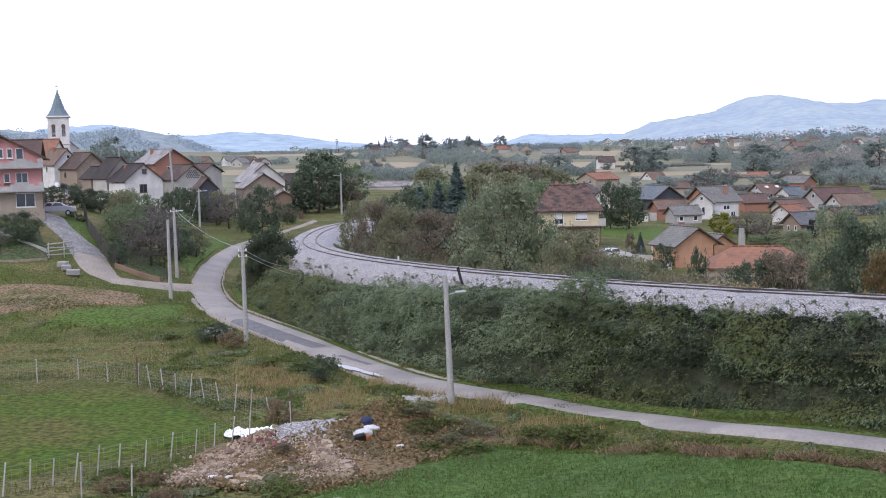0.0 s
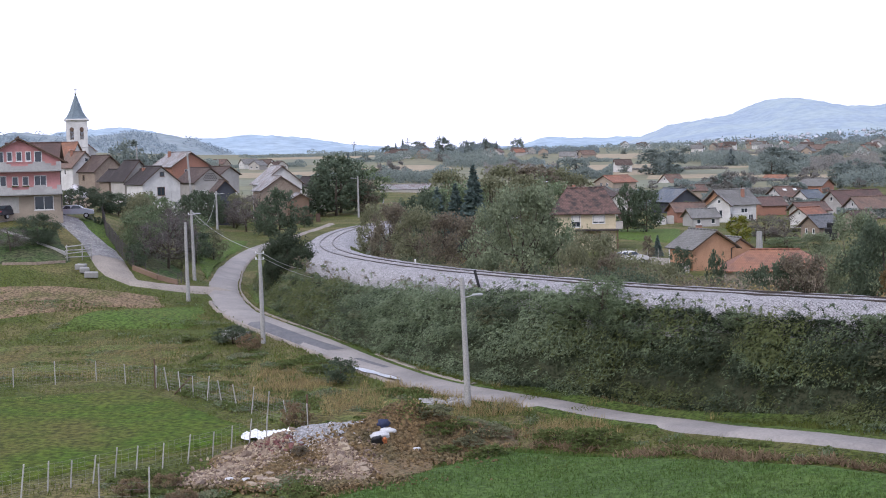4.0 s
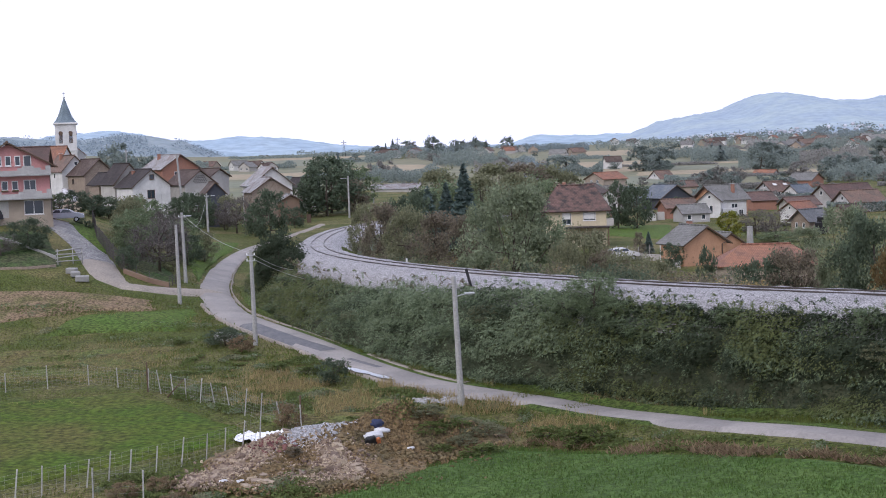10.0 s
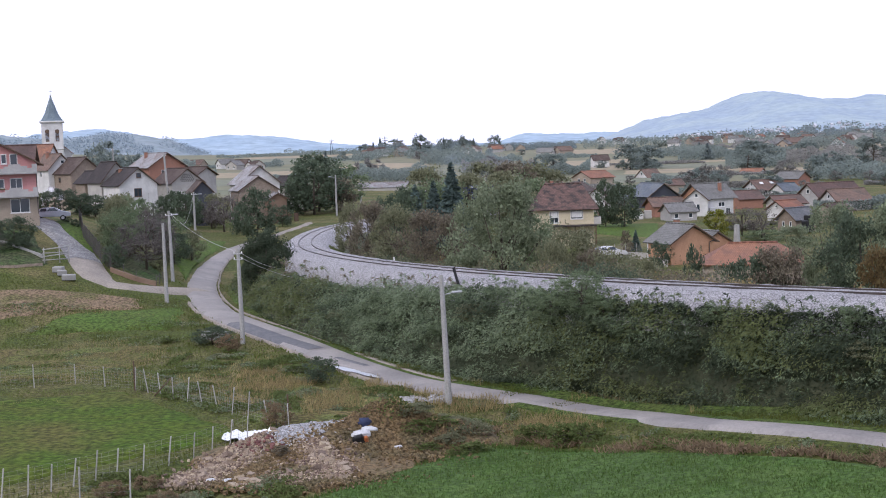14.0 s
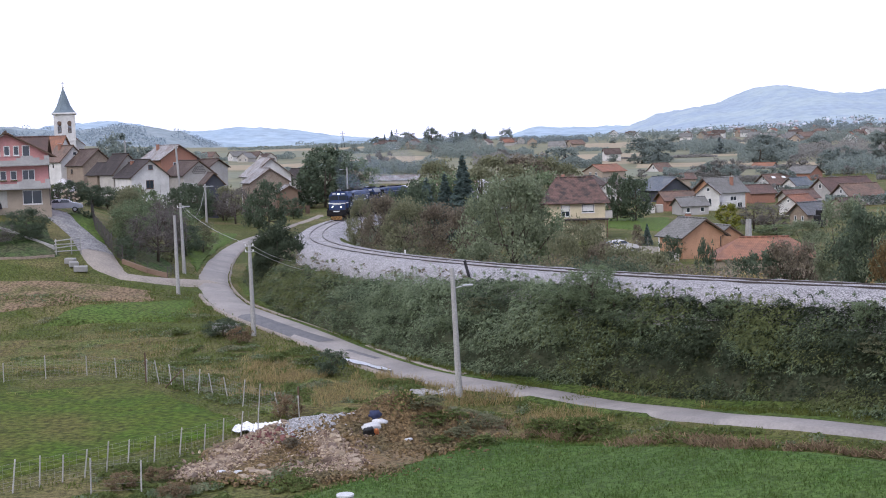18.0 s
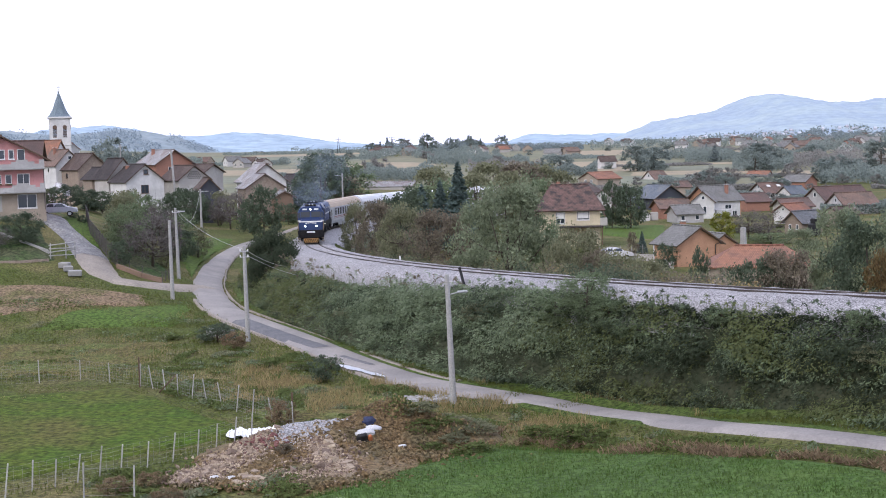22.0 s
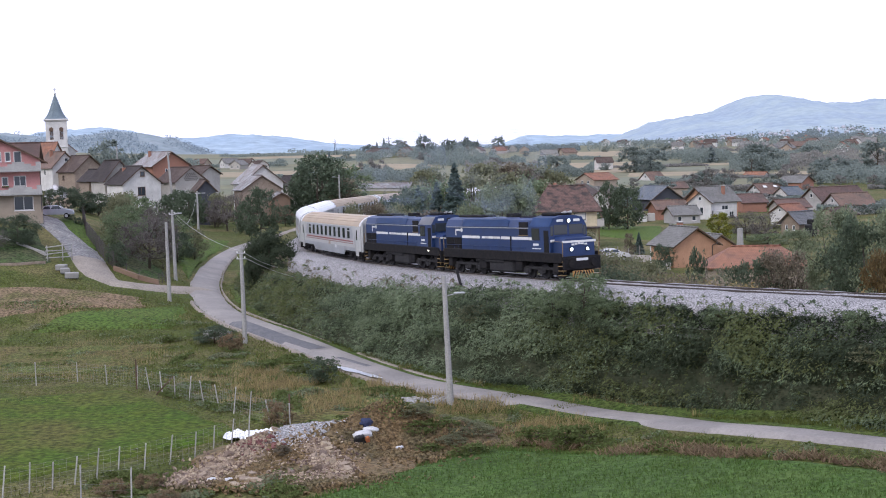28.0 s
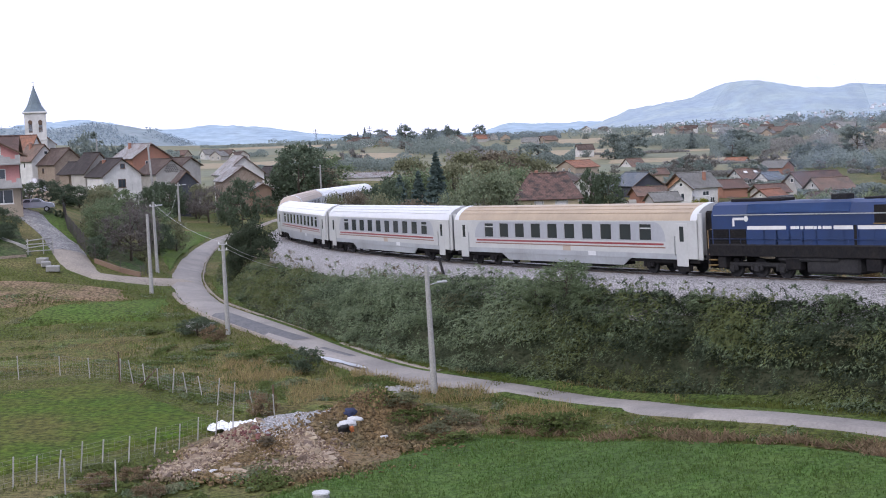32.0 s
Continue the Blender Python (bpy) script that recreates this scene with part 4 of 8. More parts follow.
def blades(name, material, n, area, height, seed, label, thick=0.05, keep=None, lean=0.35):
    """Thin upright blades over an area (x0, y0, x1, y1), kept where keep(x, y) > 0."""
    rng = np.random.default_rng(seed)
    x, y = rng.uniform(area[0], area[2], n), rng.uniform(area[1], area[3], n)
    if keep:
        k = np.array([keep(a, b) for a, b in zip(x, y)]) > 0
        x, y = x[k], y[k]
    n = len(x)
    z = ground_z(x, y) - 0.05
    h = height * rng.uniform(0.5, 1.2, n)
    a = rng.uniform(0, 2 * math.pi, n)
    d = np.stack([np.cos(a), np.sin(a), np.zeros(n)], 1) * (thick * rng.uniform(0.7, 1.4, n))[:, None]
    base = np.stack([x, y, z], 1)
    tip = base + np.stack([rng.normal(0, lean, n) * h, rng.normal(0, lean, n) * h, h], 1)
    return tagged(obj(name, quads(name, np.stack([base - d, base + d, tip + d * 0.3, tip - d * 0.3], 1)), material), label, "grass", kind="stuff")


def clump(sc, cut, seed):
    return lambda x, y: noise.noise((x * sc + seed, y * sc, seed)) - cut


def near_road(x, y, lo, hi):
    d = min((x - q[0]) ** 2 + (y - q[1]) ** 2 for q in ROAD_PTS)
    return lo < math.sqrt(d) < hi


ROAD_PTS = [(p.x, p.y) for p in spline([(q[0], q[1], 0) for q in ROAD], 2.5)]
LEFT_PTS = [(p.x, p.y) for p in spline([(-23, 140.5, 0), (-28.4, 134.4, 0), (-30.6, 133.4, 0), (-34, 138.2, 0), (-42.6, 154.1, 0)], 2.5)]


def off_roads(x, y):
    return near_road(x, y, 2.05, 1e9) and min((x - q[0]) ** 2 + (y - q[1]) ** 2 for q in LEFT_PTS) > 4.5


def in_pasture(x, y):
    return 0.97 * (x + 9.3) - y + 71.6 < 0 and y < 88.4 - 0.24 * (x + 19.5) * (x < -19.5) - 20 * (x > -19.5) * (x + 19.5) / 13


blades("pasture_grass", LEAVES["grass"], 90000, (-47, 44, -9, 92), 0.07, 40, "short grazed grass of the pasture", 0.022, lambda x, y: in_pasture(x, y) and noise.noise((x * 0.6, y * 0.6, 8)) + noise.noise((x * 0.15, y * 0.15, 9)) + 0.25, 0.8)
blades("dry_tall_grass", LEAVES["straw"], 40000, (-13, 66, 14, 94), 0.5, 31, "tall dry yellow grass between the field and the road", 0.014, lambda x, y: off_roads(x, y) and clump(0.22, 0.0, 3)(x, y) + noise.noise((x * 0.8, y * 0.8, 1)) * 0.4 + 0.2 - abs(y - (83 - 0.75 * (x + 4))) * 0.07)
blades("meadow_tufts", LEAVES["grass"], 60000, (-46, 60, 16, 132), 0.16, 32, "tufts of green meadow grass", 0.025, lambda x, y: off_roads(x, y) and not in_pasture(x, y) and clump(0.25, -0.35, 6)(x, y))
blades("meadow_straw", LEAVES["straw"], 16000, (-46, 84, -8, 122), 0.22, 33, "thin dry stalks in the meadow", 0.014, lambda x, y: off_roads(x, y) and clump(0.1, 0.08, 9)(x, y))
blades("verge_grass", LEAVES["grass"], 36000, (-30, 55, 26, 150), 0.15, 34, "green verge grass along the road", 0.028, lambda x, y: near_road(x, y, 1.85, 4.6))
blades("crop_blades", LEAVES["crop"], 80000, (-14, 46, 18, 67), 0.2, 35, "blades of the young green crop", 0.03, lambda x, y: min(66.3 - 1.11 * (x - 4) - y, x - 2.2 - (y - 67) * 0.88))
blades("withered_weeds", LEAVES["weed"], 34000, (2, 50, 20, 72), 0.26, 39, "strip of withered brown weeds along the field", 0.045, lambda x, y: off_roads(x, y) and 1.6 - abs(y - 68.2 + 1.11 * (x - 4)) - 0.7 + 3.4 * noise.noise((x * 0.45, y * 0.45, 3)), 0.9)
blades("grass_tussocks", LEAVES["grass"], 60000, (-44, 60, 14, 130), 0.2, 38, "dark tussocks of coarse meadow grass", 0.03, lambda x, y: off_roads(x, y) and not in_pasture(x, y) and noise.noise((x * 0.9, y * 0.9, 4)) + 0.5 * noise.noise((x * 0.2, y * 0.2, 5)) - 0.22)
def verge_blades():
    rng = np.random.default_rng(44)
    n = 20000
    u, off = rng.uniform(-55, 45, n), rng.uniform(5.9, 8.0, n)
    h = np.interp(u, TU, TH)
    x, y = np.interp(u, TU, TX) - np.cos(h) * off, np.interp(u, TU, TY) + np.sin(h) * off
    k = np.array([near_road(p, q, 1.85, 1e9) for p, q in zip(x, y)])
    x, y = x[k], y[k]
    n = len(x)
    tip = np.stack([x + rng.normal(0, 0.06, n), y + rng.normal(0, 0.06, n), ground_z(x, y) + rng.uniform(0.08, 0.22, n)], 1)
    base = np.stack([x, y, ground_z(x, y) - 0.05], 1)
    a = rng.uniform(0, 6.3, n)
    d = np.stack([np.cos(a), np.sin(a), a * 0], 1) * 0.035
    tagged(obj("foot_grass", quads("foot_grass", np.stack([base - d, base + d, tip + d * 0.3, tip - d * 0.3], 1)), LEAVES["grass"]), "bright green grass at the foot of the embankment", "grass", kind="stuff")


verge_blades()


def weed_patches(n, area, keep, seed, label, size=0.13, high=0.4):
    """Leafy weeds in low uneven patches."""
    rng = np.random.default_rng(seed)
    x, y = rng.uniform(area[0], area[2], n), rng.uniform(area[1], area[3], n)
    t = np.array([keep(a, b) for a, b in zip(x, y)])
    x, y, t = x[t > 0], y[t > 0], t[t > 0]
    z = ground_z(x, y) + np.minimum(t * 1.6, 1) * rng.uniform(0, high, len(x)) + 0.02
    c = np.stack([x, y, z], 1)
    k = np.array([noise.noise((a * 0.4, b * 0.4, 21)) for a, b in zip(x, y)]) + rng.normal(0, 0.1, len(x))
    for nm, pick in (("herb", k > -0.1), ("green", (k <= -0.1) & (k > -0.25)), ("olive", k <= -0.25)):
        tagged(obj("weeds", quads("weeds", leaf_quads(c[pick], size, rng, up=1.2)), LEAVES[nm]), label, "weeds", kind="stuff")


weed_patches(120000, (-19, 72, 5, 104), lambda x, y: noise.noise((x * 0.28, y * 0.28, 31)) + 0.5 * noise.noise((x * 0.9, y * 0.9, 32)) - 0.1 if near_road(x, y, 2.2, 1e9) and x > -20.5 + (90 - y) * 0.72 and y > 84 - 0.9 * (x + 9) - 9 else -1, 81, "low leafy weeds between the fence and the road")
weed_patches(60000, (-16, 52, 5, 64), lambda x, y: noise.noise((x * 0.35, y * 0.35, 33)) + 0.4 * noise.noise((x * 1.1, y * 1.1, 34)) if x < 1.2 + (y - 67) * 0.88 else -1, 82, "low leafy weeds before the rubble heap", high=0.3)
weed_patches(50000, (-46, 92, -18, 128), lambda x, y: noise.noise((x * 0.16, y * 0.3, 35)) + 0.5 * noise.noise((x * 0.7, y * 0.7, 36)) - 0.2 if off_roads(x, y) else -1, 83, "low leafy weeds in the meadow", high=0.3)
weed_patches(40000, (4, 52, 20, 72), lambda x, y: noise.noise((x * 0.4, y * 0.4, 37)) - 0.12 + 0.4 * noise.noise((x * 1.2, y * 1.2, 38)) if off_roads(x, y) and y > 67.4 - 1.11 * (x - 4) else -1, 84, "low leafy weeds along the field edge", high=0.3)
blades("dry_maize", LEAVES["straw"], 2600, (30, 88, 46, 112), 1.9, 36, "stand of dry yellow maize stalks", 0.08, lambda x, y: 1, 0.12)
blades("reed_weeds", LEAVES["straw"], 3000, (17, 100, 33, 118), 1.3, 37, "dry reed-like weeds behind the line", 0.05, clump(0.2, -0.1, 2), 0.2)


# ---- the far plain: hedges, woods and hills ----
def belt(label, a0, a1, y0, y1, high, kind, seed, gap=-0.25, leaf=None):
    """A long copse or hedge: a0 to a1 as shares of the distance, y0 to y1 deep, of uneven height."""
    rng = np.random.default_rng(seed)
    ym = (y0 + y1) / 2
    leaf = leaf or 0.34 + ym * 0.0006
    n = int(min(9000, (a1 - a0) * ym * (high + 2) / leaf**2 * 8))
    a, y = rng.uniform(a0, a1, n), rng.uniform(y0, y1, n)
    top = np.array([high * (0.62 + 0.55 * noise.noise((p * ym * 0.05, seed, q * 0.003)) + 0.4 * noise.noise((p * ym * 0.16, seed + 3, q * 0.005))) for p, q in zip(a, y)])
    k = np.array([noise.noise((p * ym * 0.03, seed + 7, q * 0.015)) > gap for p, q in zip(a, y)]) & (top > 0.3)
    a, y, top = a[k], y[k], top[k]
    x = a * y
    z = ground_z(x, y) + top * rng.uniform(0.02, 1, len(x)) ** 0.85
    up = np.stack([rng.normal(0, 0.4, len(x)), np.full(len(x), -0.5), np.full(len(x), 0.9)], 1)
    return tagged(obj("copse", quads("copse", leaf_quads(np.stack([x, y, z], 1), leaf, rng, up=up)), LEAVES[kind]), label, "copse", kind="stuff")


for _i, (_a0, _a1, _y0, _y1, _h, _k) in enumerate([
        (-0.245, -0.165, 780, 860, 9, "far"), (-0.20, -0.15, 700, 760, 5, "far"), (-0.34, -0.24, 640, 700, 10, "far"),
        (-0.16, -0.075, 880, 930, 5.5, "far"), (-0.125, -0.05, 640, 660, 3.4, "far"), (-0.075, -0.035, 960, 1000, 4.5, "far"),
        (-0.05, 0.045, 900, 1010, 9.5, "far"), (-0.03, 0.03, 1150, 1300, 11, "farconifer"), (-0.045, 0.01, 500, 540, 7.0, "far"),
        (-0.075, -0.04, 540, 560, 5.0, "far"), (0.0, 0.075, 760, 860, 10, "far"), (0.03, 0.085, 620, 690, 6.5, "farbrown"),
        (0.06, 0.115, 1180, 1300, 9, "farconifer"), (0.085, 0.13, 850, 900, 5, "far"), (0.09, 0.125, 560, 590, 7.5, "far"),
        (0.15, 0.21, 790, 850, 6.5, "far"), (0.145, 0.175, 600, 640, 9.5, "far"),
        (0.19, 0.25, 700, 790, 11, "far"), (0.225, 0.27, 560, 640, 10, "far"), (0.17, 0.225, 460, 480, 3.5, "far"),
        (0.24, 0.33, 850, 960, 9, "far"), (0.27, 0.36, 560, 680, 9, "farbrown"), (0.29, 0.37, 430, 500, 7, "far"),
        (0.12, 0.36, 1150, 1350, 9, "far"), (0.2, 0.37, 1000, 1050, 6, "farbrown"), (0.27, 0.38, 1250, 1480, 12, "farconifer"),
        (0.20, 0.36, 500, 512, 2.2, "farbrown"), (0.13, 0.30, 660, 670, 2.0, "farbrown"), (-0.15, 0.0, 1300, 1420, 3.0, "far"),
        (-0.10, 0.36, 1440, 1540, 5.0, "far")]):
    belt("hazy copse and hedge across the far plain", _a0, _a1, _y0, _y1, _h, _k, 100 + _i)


# These hedges use the haze-tinted far leaves as well.
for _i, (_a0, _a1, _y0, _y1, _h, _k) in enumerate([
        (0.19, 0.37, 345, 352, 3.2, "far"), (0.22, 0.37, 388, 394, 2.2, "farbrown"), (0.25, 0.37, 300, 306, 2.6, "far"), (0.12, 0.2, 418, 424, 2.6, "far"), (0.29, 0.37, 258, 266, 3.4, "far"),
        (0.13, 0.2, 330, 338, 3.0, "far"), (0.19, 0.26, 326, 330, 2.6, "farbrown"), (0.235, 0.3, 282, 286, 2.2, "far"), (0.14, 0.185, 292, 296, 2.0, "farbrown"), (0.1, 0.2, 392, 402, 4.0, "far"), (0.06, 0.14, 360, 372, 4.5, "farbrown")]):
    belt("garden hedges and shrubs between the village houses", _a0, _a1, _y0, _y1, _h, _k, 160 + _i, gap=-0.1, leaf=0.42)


def far_country():
    """Single trees that stand out from the hedges."""
    rng = random.Random(5)
    for a, y, w, h, k in [(0.018, 1180, 13, 13, 0), (0.031, 1180, 9, 15, 1), (0.036, 1200, 6, 10, 5), (0.0, 1100, 16, 16, 1), (0.055, 1250, 14, 14, 1), (0.167, 610, 15, 11, 1), (0.246, 590, 17, 12, 1), (0.256, 600, 14, 10, 0), (0.085, 560, 11, 9, 0), (0.098, 575, 12, 9, 1), (-0.035, 560, 9, 8, 3), (-0.043, 570, 8, 6.5, 3), (0.205, 440, 9, 5.5, 1), (0.224, 455, 6, 6, 3), (0.212, 720, 9, 9, 5), (-0.21, 640, 13, 11, 2), (-0.19, 640, 12, 8, 1), (-0.225, 660, 14, 12, 0), (0.335, 560, 16, 12, 1), (0.3, 470, 12, 9, 0), (0.285, 640, 14, 10, 1)]:
        plant(k, a * y, y, w, h, "distant hazy tree on the plain", "tree", "tree", "trees of the far plain", table=FAR_MODELS)
    for i in range(44):
        y = rng.uniform(285, 470)
        a = rng.uniform(0.2, 0.37) if i % 3 else rng.uniform(0.1, 0.2)
        k = rng.choice((0, 1, 2, 3, 4, 4))
        s = rng.uniform(0.28, 0.52)
        plant(k, a * y, y, FAR_MODELS[k][1] * s, FAR_MODELS[k][2] * s * 0.9, "hazy garden tree among the village houses", "tree", "tree", "garden trees of the village", table=FAR_MODELS)
    for i in range(26):
        y = rng.uniform(620, 1300)
        a = rng.uniform(-0.14, 0.36)
        k = rng.choice((0, 1, 2, 3, 4, 5))
        s = rng.uniform(0.45, 1.0)
        plant(k, a * y, y, FAR_MODELS[k][1] * s, FAR_MODELS[k][2] * s * 0.8, "distant hazy tree on the plain", "tree", "tree", "trees of the far plain", table=FAR_MODELS)


far_country()

# Distance haze put into the hill colours: paler and bluer.
M["hill"] = mat("haze_tinted_wooded_hill", (0.262, 0.33, 0.405), (0.3, 0.37, 0.43), scale=0.01, fine=0.04, bump=0, grain=0.3, c=(0.33, 0.4, 0.43), c_scale=0.008, world_space=True)
M["hill_near"] = mat("haze_tinted_green_hill", (0.19, 0.24, 0.26), (0.26, 0.305, 0.32), scale=0.02, fine=0.05, bump=0, world_space=True)
M["hill_far"] = mat("strongly_haze_tinted_hill", (0.27, 0.36, 0.45), (0.34, 0.43, 0.5), scale=0.004, fine=0.02, bump=0, world_space=True)
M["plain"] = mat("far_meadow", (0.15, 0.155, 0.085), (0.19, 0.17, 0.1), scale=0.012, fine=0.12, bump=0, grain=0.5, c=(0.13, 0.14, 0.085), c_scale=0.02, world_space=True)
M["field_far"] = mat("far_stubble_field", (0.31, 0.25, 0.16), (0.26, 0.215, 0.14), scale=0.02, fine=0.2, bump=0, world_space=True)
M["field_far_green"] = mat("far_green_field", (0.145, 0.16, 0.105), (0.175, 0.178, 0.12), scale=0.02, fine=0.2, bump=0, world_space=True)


HILL_Z = {}


def hill(name, y0, y1, peaks, x0, x1, base, material, label):
    """A range of hills: peaks are (place, height, half width)."""
    xs = np.linspace(x0, x1, 300)
    rows = [[(x, y0 - 40, base - 45) for x in xs]]
    for i in range(14):
        t = i / 13
        row = []
        for x in xs:
            h = sum(p[1] * math.exp(-abs((x - p[0]) / p[2]) ** 2.2) for p in peaks)
            h *= 1 + 0.05 * noise.noise((x * 0.012, i * 0.4, 3)) + 0.03 * noise.noise((x * 0.05, i, 5))
            row.append((x, y0 + (y1 - y0) * t, base + h * ease(t) + noise.noise((x * 0.02, i * 0.7, 9)) * 5 * t + noise.noise((x * 0.09, i * 1.7, 4)) * 2.4 * t))
        rows.append(row)
    HILL_Z[name] = lambda x, t: base + sum(p[1] * math.exp(-abs((x - p[0]) / p[2]) ** 2.2) for p in peaks) * ease(t)
    return tagged(obj(name, grid_mesh(name, rows), material), label, "hill", kind="structure")


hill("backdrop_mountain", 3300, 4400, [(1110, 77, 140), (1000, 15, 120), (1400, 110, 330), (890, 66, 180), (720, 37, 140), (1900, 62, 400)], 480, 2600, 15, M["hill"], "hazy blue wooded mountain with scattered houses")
hill("backdrop_ridge", 4300, 4800, [(-631, 50, 130), (-785, 28, 120), (-460, 30, 110), (-1000, 48, 180), (-1200, 65, 200), (-1500, 60, 250), (-300, 12, 150), (362, 24, 70), (498, 24, 110), (667, 24, 90)], -2400, 1400, 30, M["hill_far"], "far hills on the skyline in pale haze-blue colour")
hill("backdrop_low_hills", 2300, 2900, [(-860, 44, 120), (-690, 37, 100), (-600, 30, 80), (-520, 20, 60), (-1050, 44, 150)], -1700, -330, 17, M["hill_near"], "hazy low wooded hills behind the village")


def far_town():
    """Pale houses and dark trees strewn over the mountain's foot."""
    rng = random.Random(12)
    v, f, leaves = [], [], []
    for i in range(1500):
        x = rng.uniform(520, 1900)
        t = rng.random() ** 1.8 * 0.3
        if i % 3 == 0 and x > 1150:
            t = 0.3 + 0.3 * rng.random()
            x += 60 * noise.noise((x * 0.01, t * 5, 2))
            if noise.noise((x * 0.012, t * 6, 7)) < 0.22:
                continue
        y = 3300 + 1100 * t
        z = HILL_Z["backdrop_mountain"](x, t)
        if i % 4 and t < 0.3:
            leaves.append((x, y, z + 4))
            continue
        w, d, h = (rng.uniform(2.5, 6), rng.uniform(4, 6), rng.uniform(2.5, 4.5)) if t < 0.3 else (rng.uniform(2, 4), rng.uniform(3, 5), rng.uniform(2, 3))
        o = len(v)
        v += [(x + sx * w, y + sy * d, z + sz) for sz in (-4, h) for sx, sy in ((-1, -1), (1, -1), (1, 1), (-1, 1))] + [(x - w, y, z + h + 3.5), (x + w, y, z + h + 3.5)]
        f += [tuple(o + k for k in q) for q in ((0, 1, 5, 4), (1, 2, 6, 5), (2, 3, 7, 6), (3, 0, 4, 7), (4, 5, 9, 8), (6, 7, 8, 9), (5, 6, 9), (7, 4, 8))]
    # Bluish distance haze is mixed into the town's wall colour.
    tagged(obj("far_town", mesh_of("far_town", v, f), mat("haze_tinted_town_walls", (0.5, 0.53, 0.58), (0.38, 0.36, 0.38), scale=0.03, fine=0.2, bump=0, island=0.25)), "hazy pale houses of a town at the mountain's foot", "town", kind="stuff")
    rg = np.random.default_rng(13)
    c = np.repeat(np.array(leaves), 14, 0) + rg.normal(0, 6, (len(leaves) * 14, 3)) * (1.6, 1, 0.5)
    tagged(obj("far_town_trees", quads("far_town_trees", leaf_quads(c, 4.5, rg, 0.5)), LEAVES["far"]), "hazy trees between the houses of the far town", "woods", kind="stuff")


far_town()
_r = random.Random(33)
for i in range(26):
    x, y = _r.uniform(-62, 60), _r.uniform(1330, 1480)
    k = 5 if _r.random() < 0.3 else _r.choice((0, 1, 3))
    s = _r.uniform(0.8, 1.35)
    plant(k, x, y, FAR_MODELS[k][1] * s * 1.2, FAR_MODELS[k][2] * s, "distant hazy tree on the skyline rise", "tree", "tree", "trees of the skyline rise", table=FAR_MODELS)


def hill_woods():
    rng = np.random.default_rng(71)
    n = 34000
    x, t = rng.uniform(-1500, -440, n), rng.uniform(0.25, 0.98, n)
    k = np.array([noise.noise((a * 0.006, b * 2.5, 3)) + 0.4 * noise.noise((a * 0.03, b * 6, 5)) > 0.02 for a, b in zip(x, t)])
    x, t = x[k], t[k]
    z = np.array([HILL_Z["backdrop_low_hills"](a, b) for a, b in zip(x, t)]) + rng.uniform(-2, 8, len(x))
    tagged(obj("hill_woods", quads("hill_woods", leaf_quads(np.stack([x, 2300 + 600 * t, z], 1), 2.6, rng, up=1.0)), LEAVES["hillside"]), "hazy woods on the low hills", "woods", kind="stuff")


hill_woods()


def far_field(x0, y0, x1, y1, material, label, lift=0.62):
    patch("far_field", ((x0 * y0, y0), (x1 * y0, y0), (x1 * y1, y1), (x0 * y1, y1)), material, label, lift=lift, step=12, ragged=3)


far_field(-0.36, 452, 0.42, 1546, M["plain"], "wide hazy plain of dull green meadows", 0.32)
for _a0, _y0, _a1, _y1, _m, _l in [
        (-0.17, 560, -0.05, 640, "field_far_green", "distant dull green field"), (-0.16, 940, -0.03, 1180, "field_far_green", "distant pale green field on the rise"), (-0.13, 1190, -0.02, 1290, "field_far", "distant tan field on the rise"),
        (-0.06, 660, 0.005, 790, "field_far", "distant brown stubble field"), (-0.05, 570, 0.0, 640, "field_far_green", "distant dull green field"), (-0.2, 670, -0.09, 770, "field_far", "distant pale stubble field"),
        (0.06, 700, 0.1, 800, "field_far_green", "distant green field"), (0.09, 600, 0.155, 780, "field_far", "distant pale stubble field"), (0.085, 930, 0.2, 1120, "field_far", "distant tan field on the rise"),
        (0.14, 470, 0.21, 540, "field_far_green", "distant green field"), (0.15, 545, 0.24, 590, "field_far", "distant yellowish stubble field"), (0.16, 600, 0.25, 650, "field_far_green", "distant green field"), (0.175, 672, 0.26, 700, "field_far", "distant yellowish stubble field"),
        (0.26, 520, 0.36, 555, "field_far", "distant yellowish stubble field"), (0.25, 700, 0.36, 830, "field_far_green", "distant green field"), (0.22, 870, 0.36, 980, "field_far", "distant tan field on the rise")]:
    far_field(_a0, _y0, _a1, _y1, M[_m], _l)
patch("mown_lawn", ((27.1, 215.0), (36.0, 200.0), (41.8, 240.0), (30.3, 240.0)), M["lawn"], "bright green mown meadow behind the garden fence")
patch("slope_lawn", ((-25.6, 145), (-28.2, 166), (-29.2, 204), (-38, 200)), M["lawn"], "green grass slope beside the side road")
patch("fruit_garden", ((-28.5, 138.6), (-27.4, 146), (-38, 168), (-35.4, 146)), M["lawn_old"], "rough grass under the fruit trees", lift=0.1)
patch("drive_lawn", ((-36.3, 145.6), (-35.2, 146.4), (-42.4, 169.5), (-44.2, 160.5)), M["lawn"], "small bright lawn beside the paved drive", lift=0.12, ragged=0.3)
patch("garden_lawn", ((-46, 133), (-37, 135), (-42.5, 150), (-52, 147)), M["lawn_old"], "green garden lawn below the pink house")

# ---- buildings ----
def plaster(name, a, k=0.86):
    return mat(name, a, tuple(v * k for v in a), rough=0.9, scale=0.7, fine=6.0, bump=0.15, depth=0.01, c=tuple(v * 0.8 for v in a), c_scale=0.35, grain=0.25)


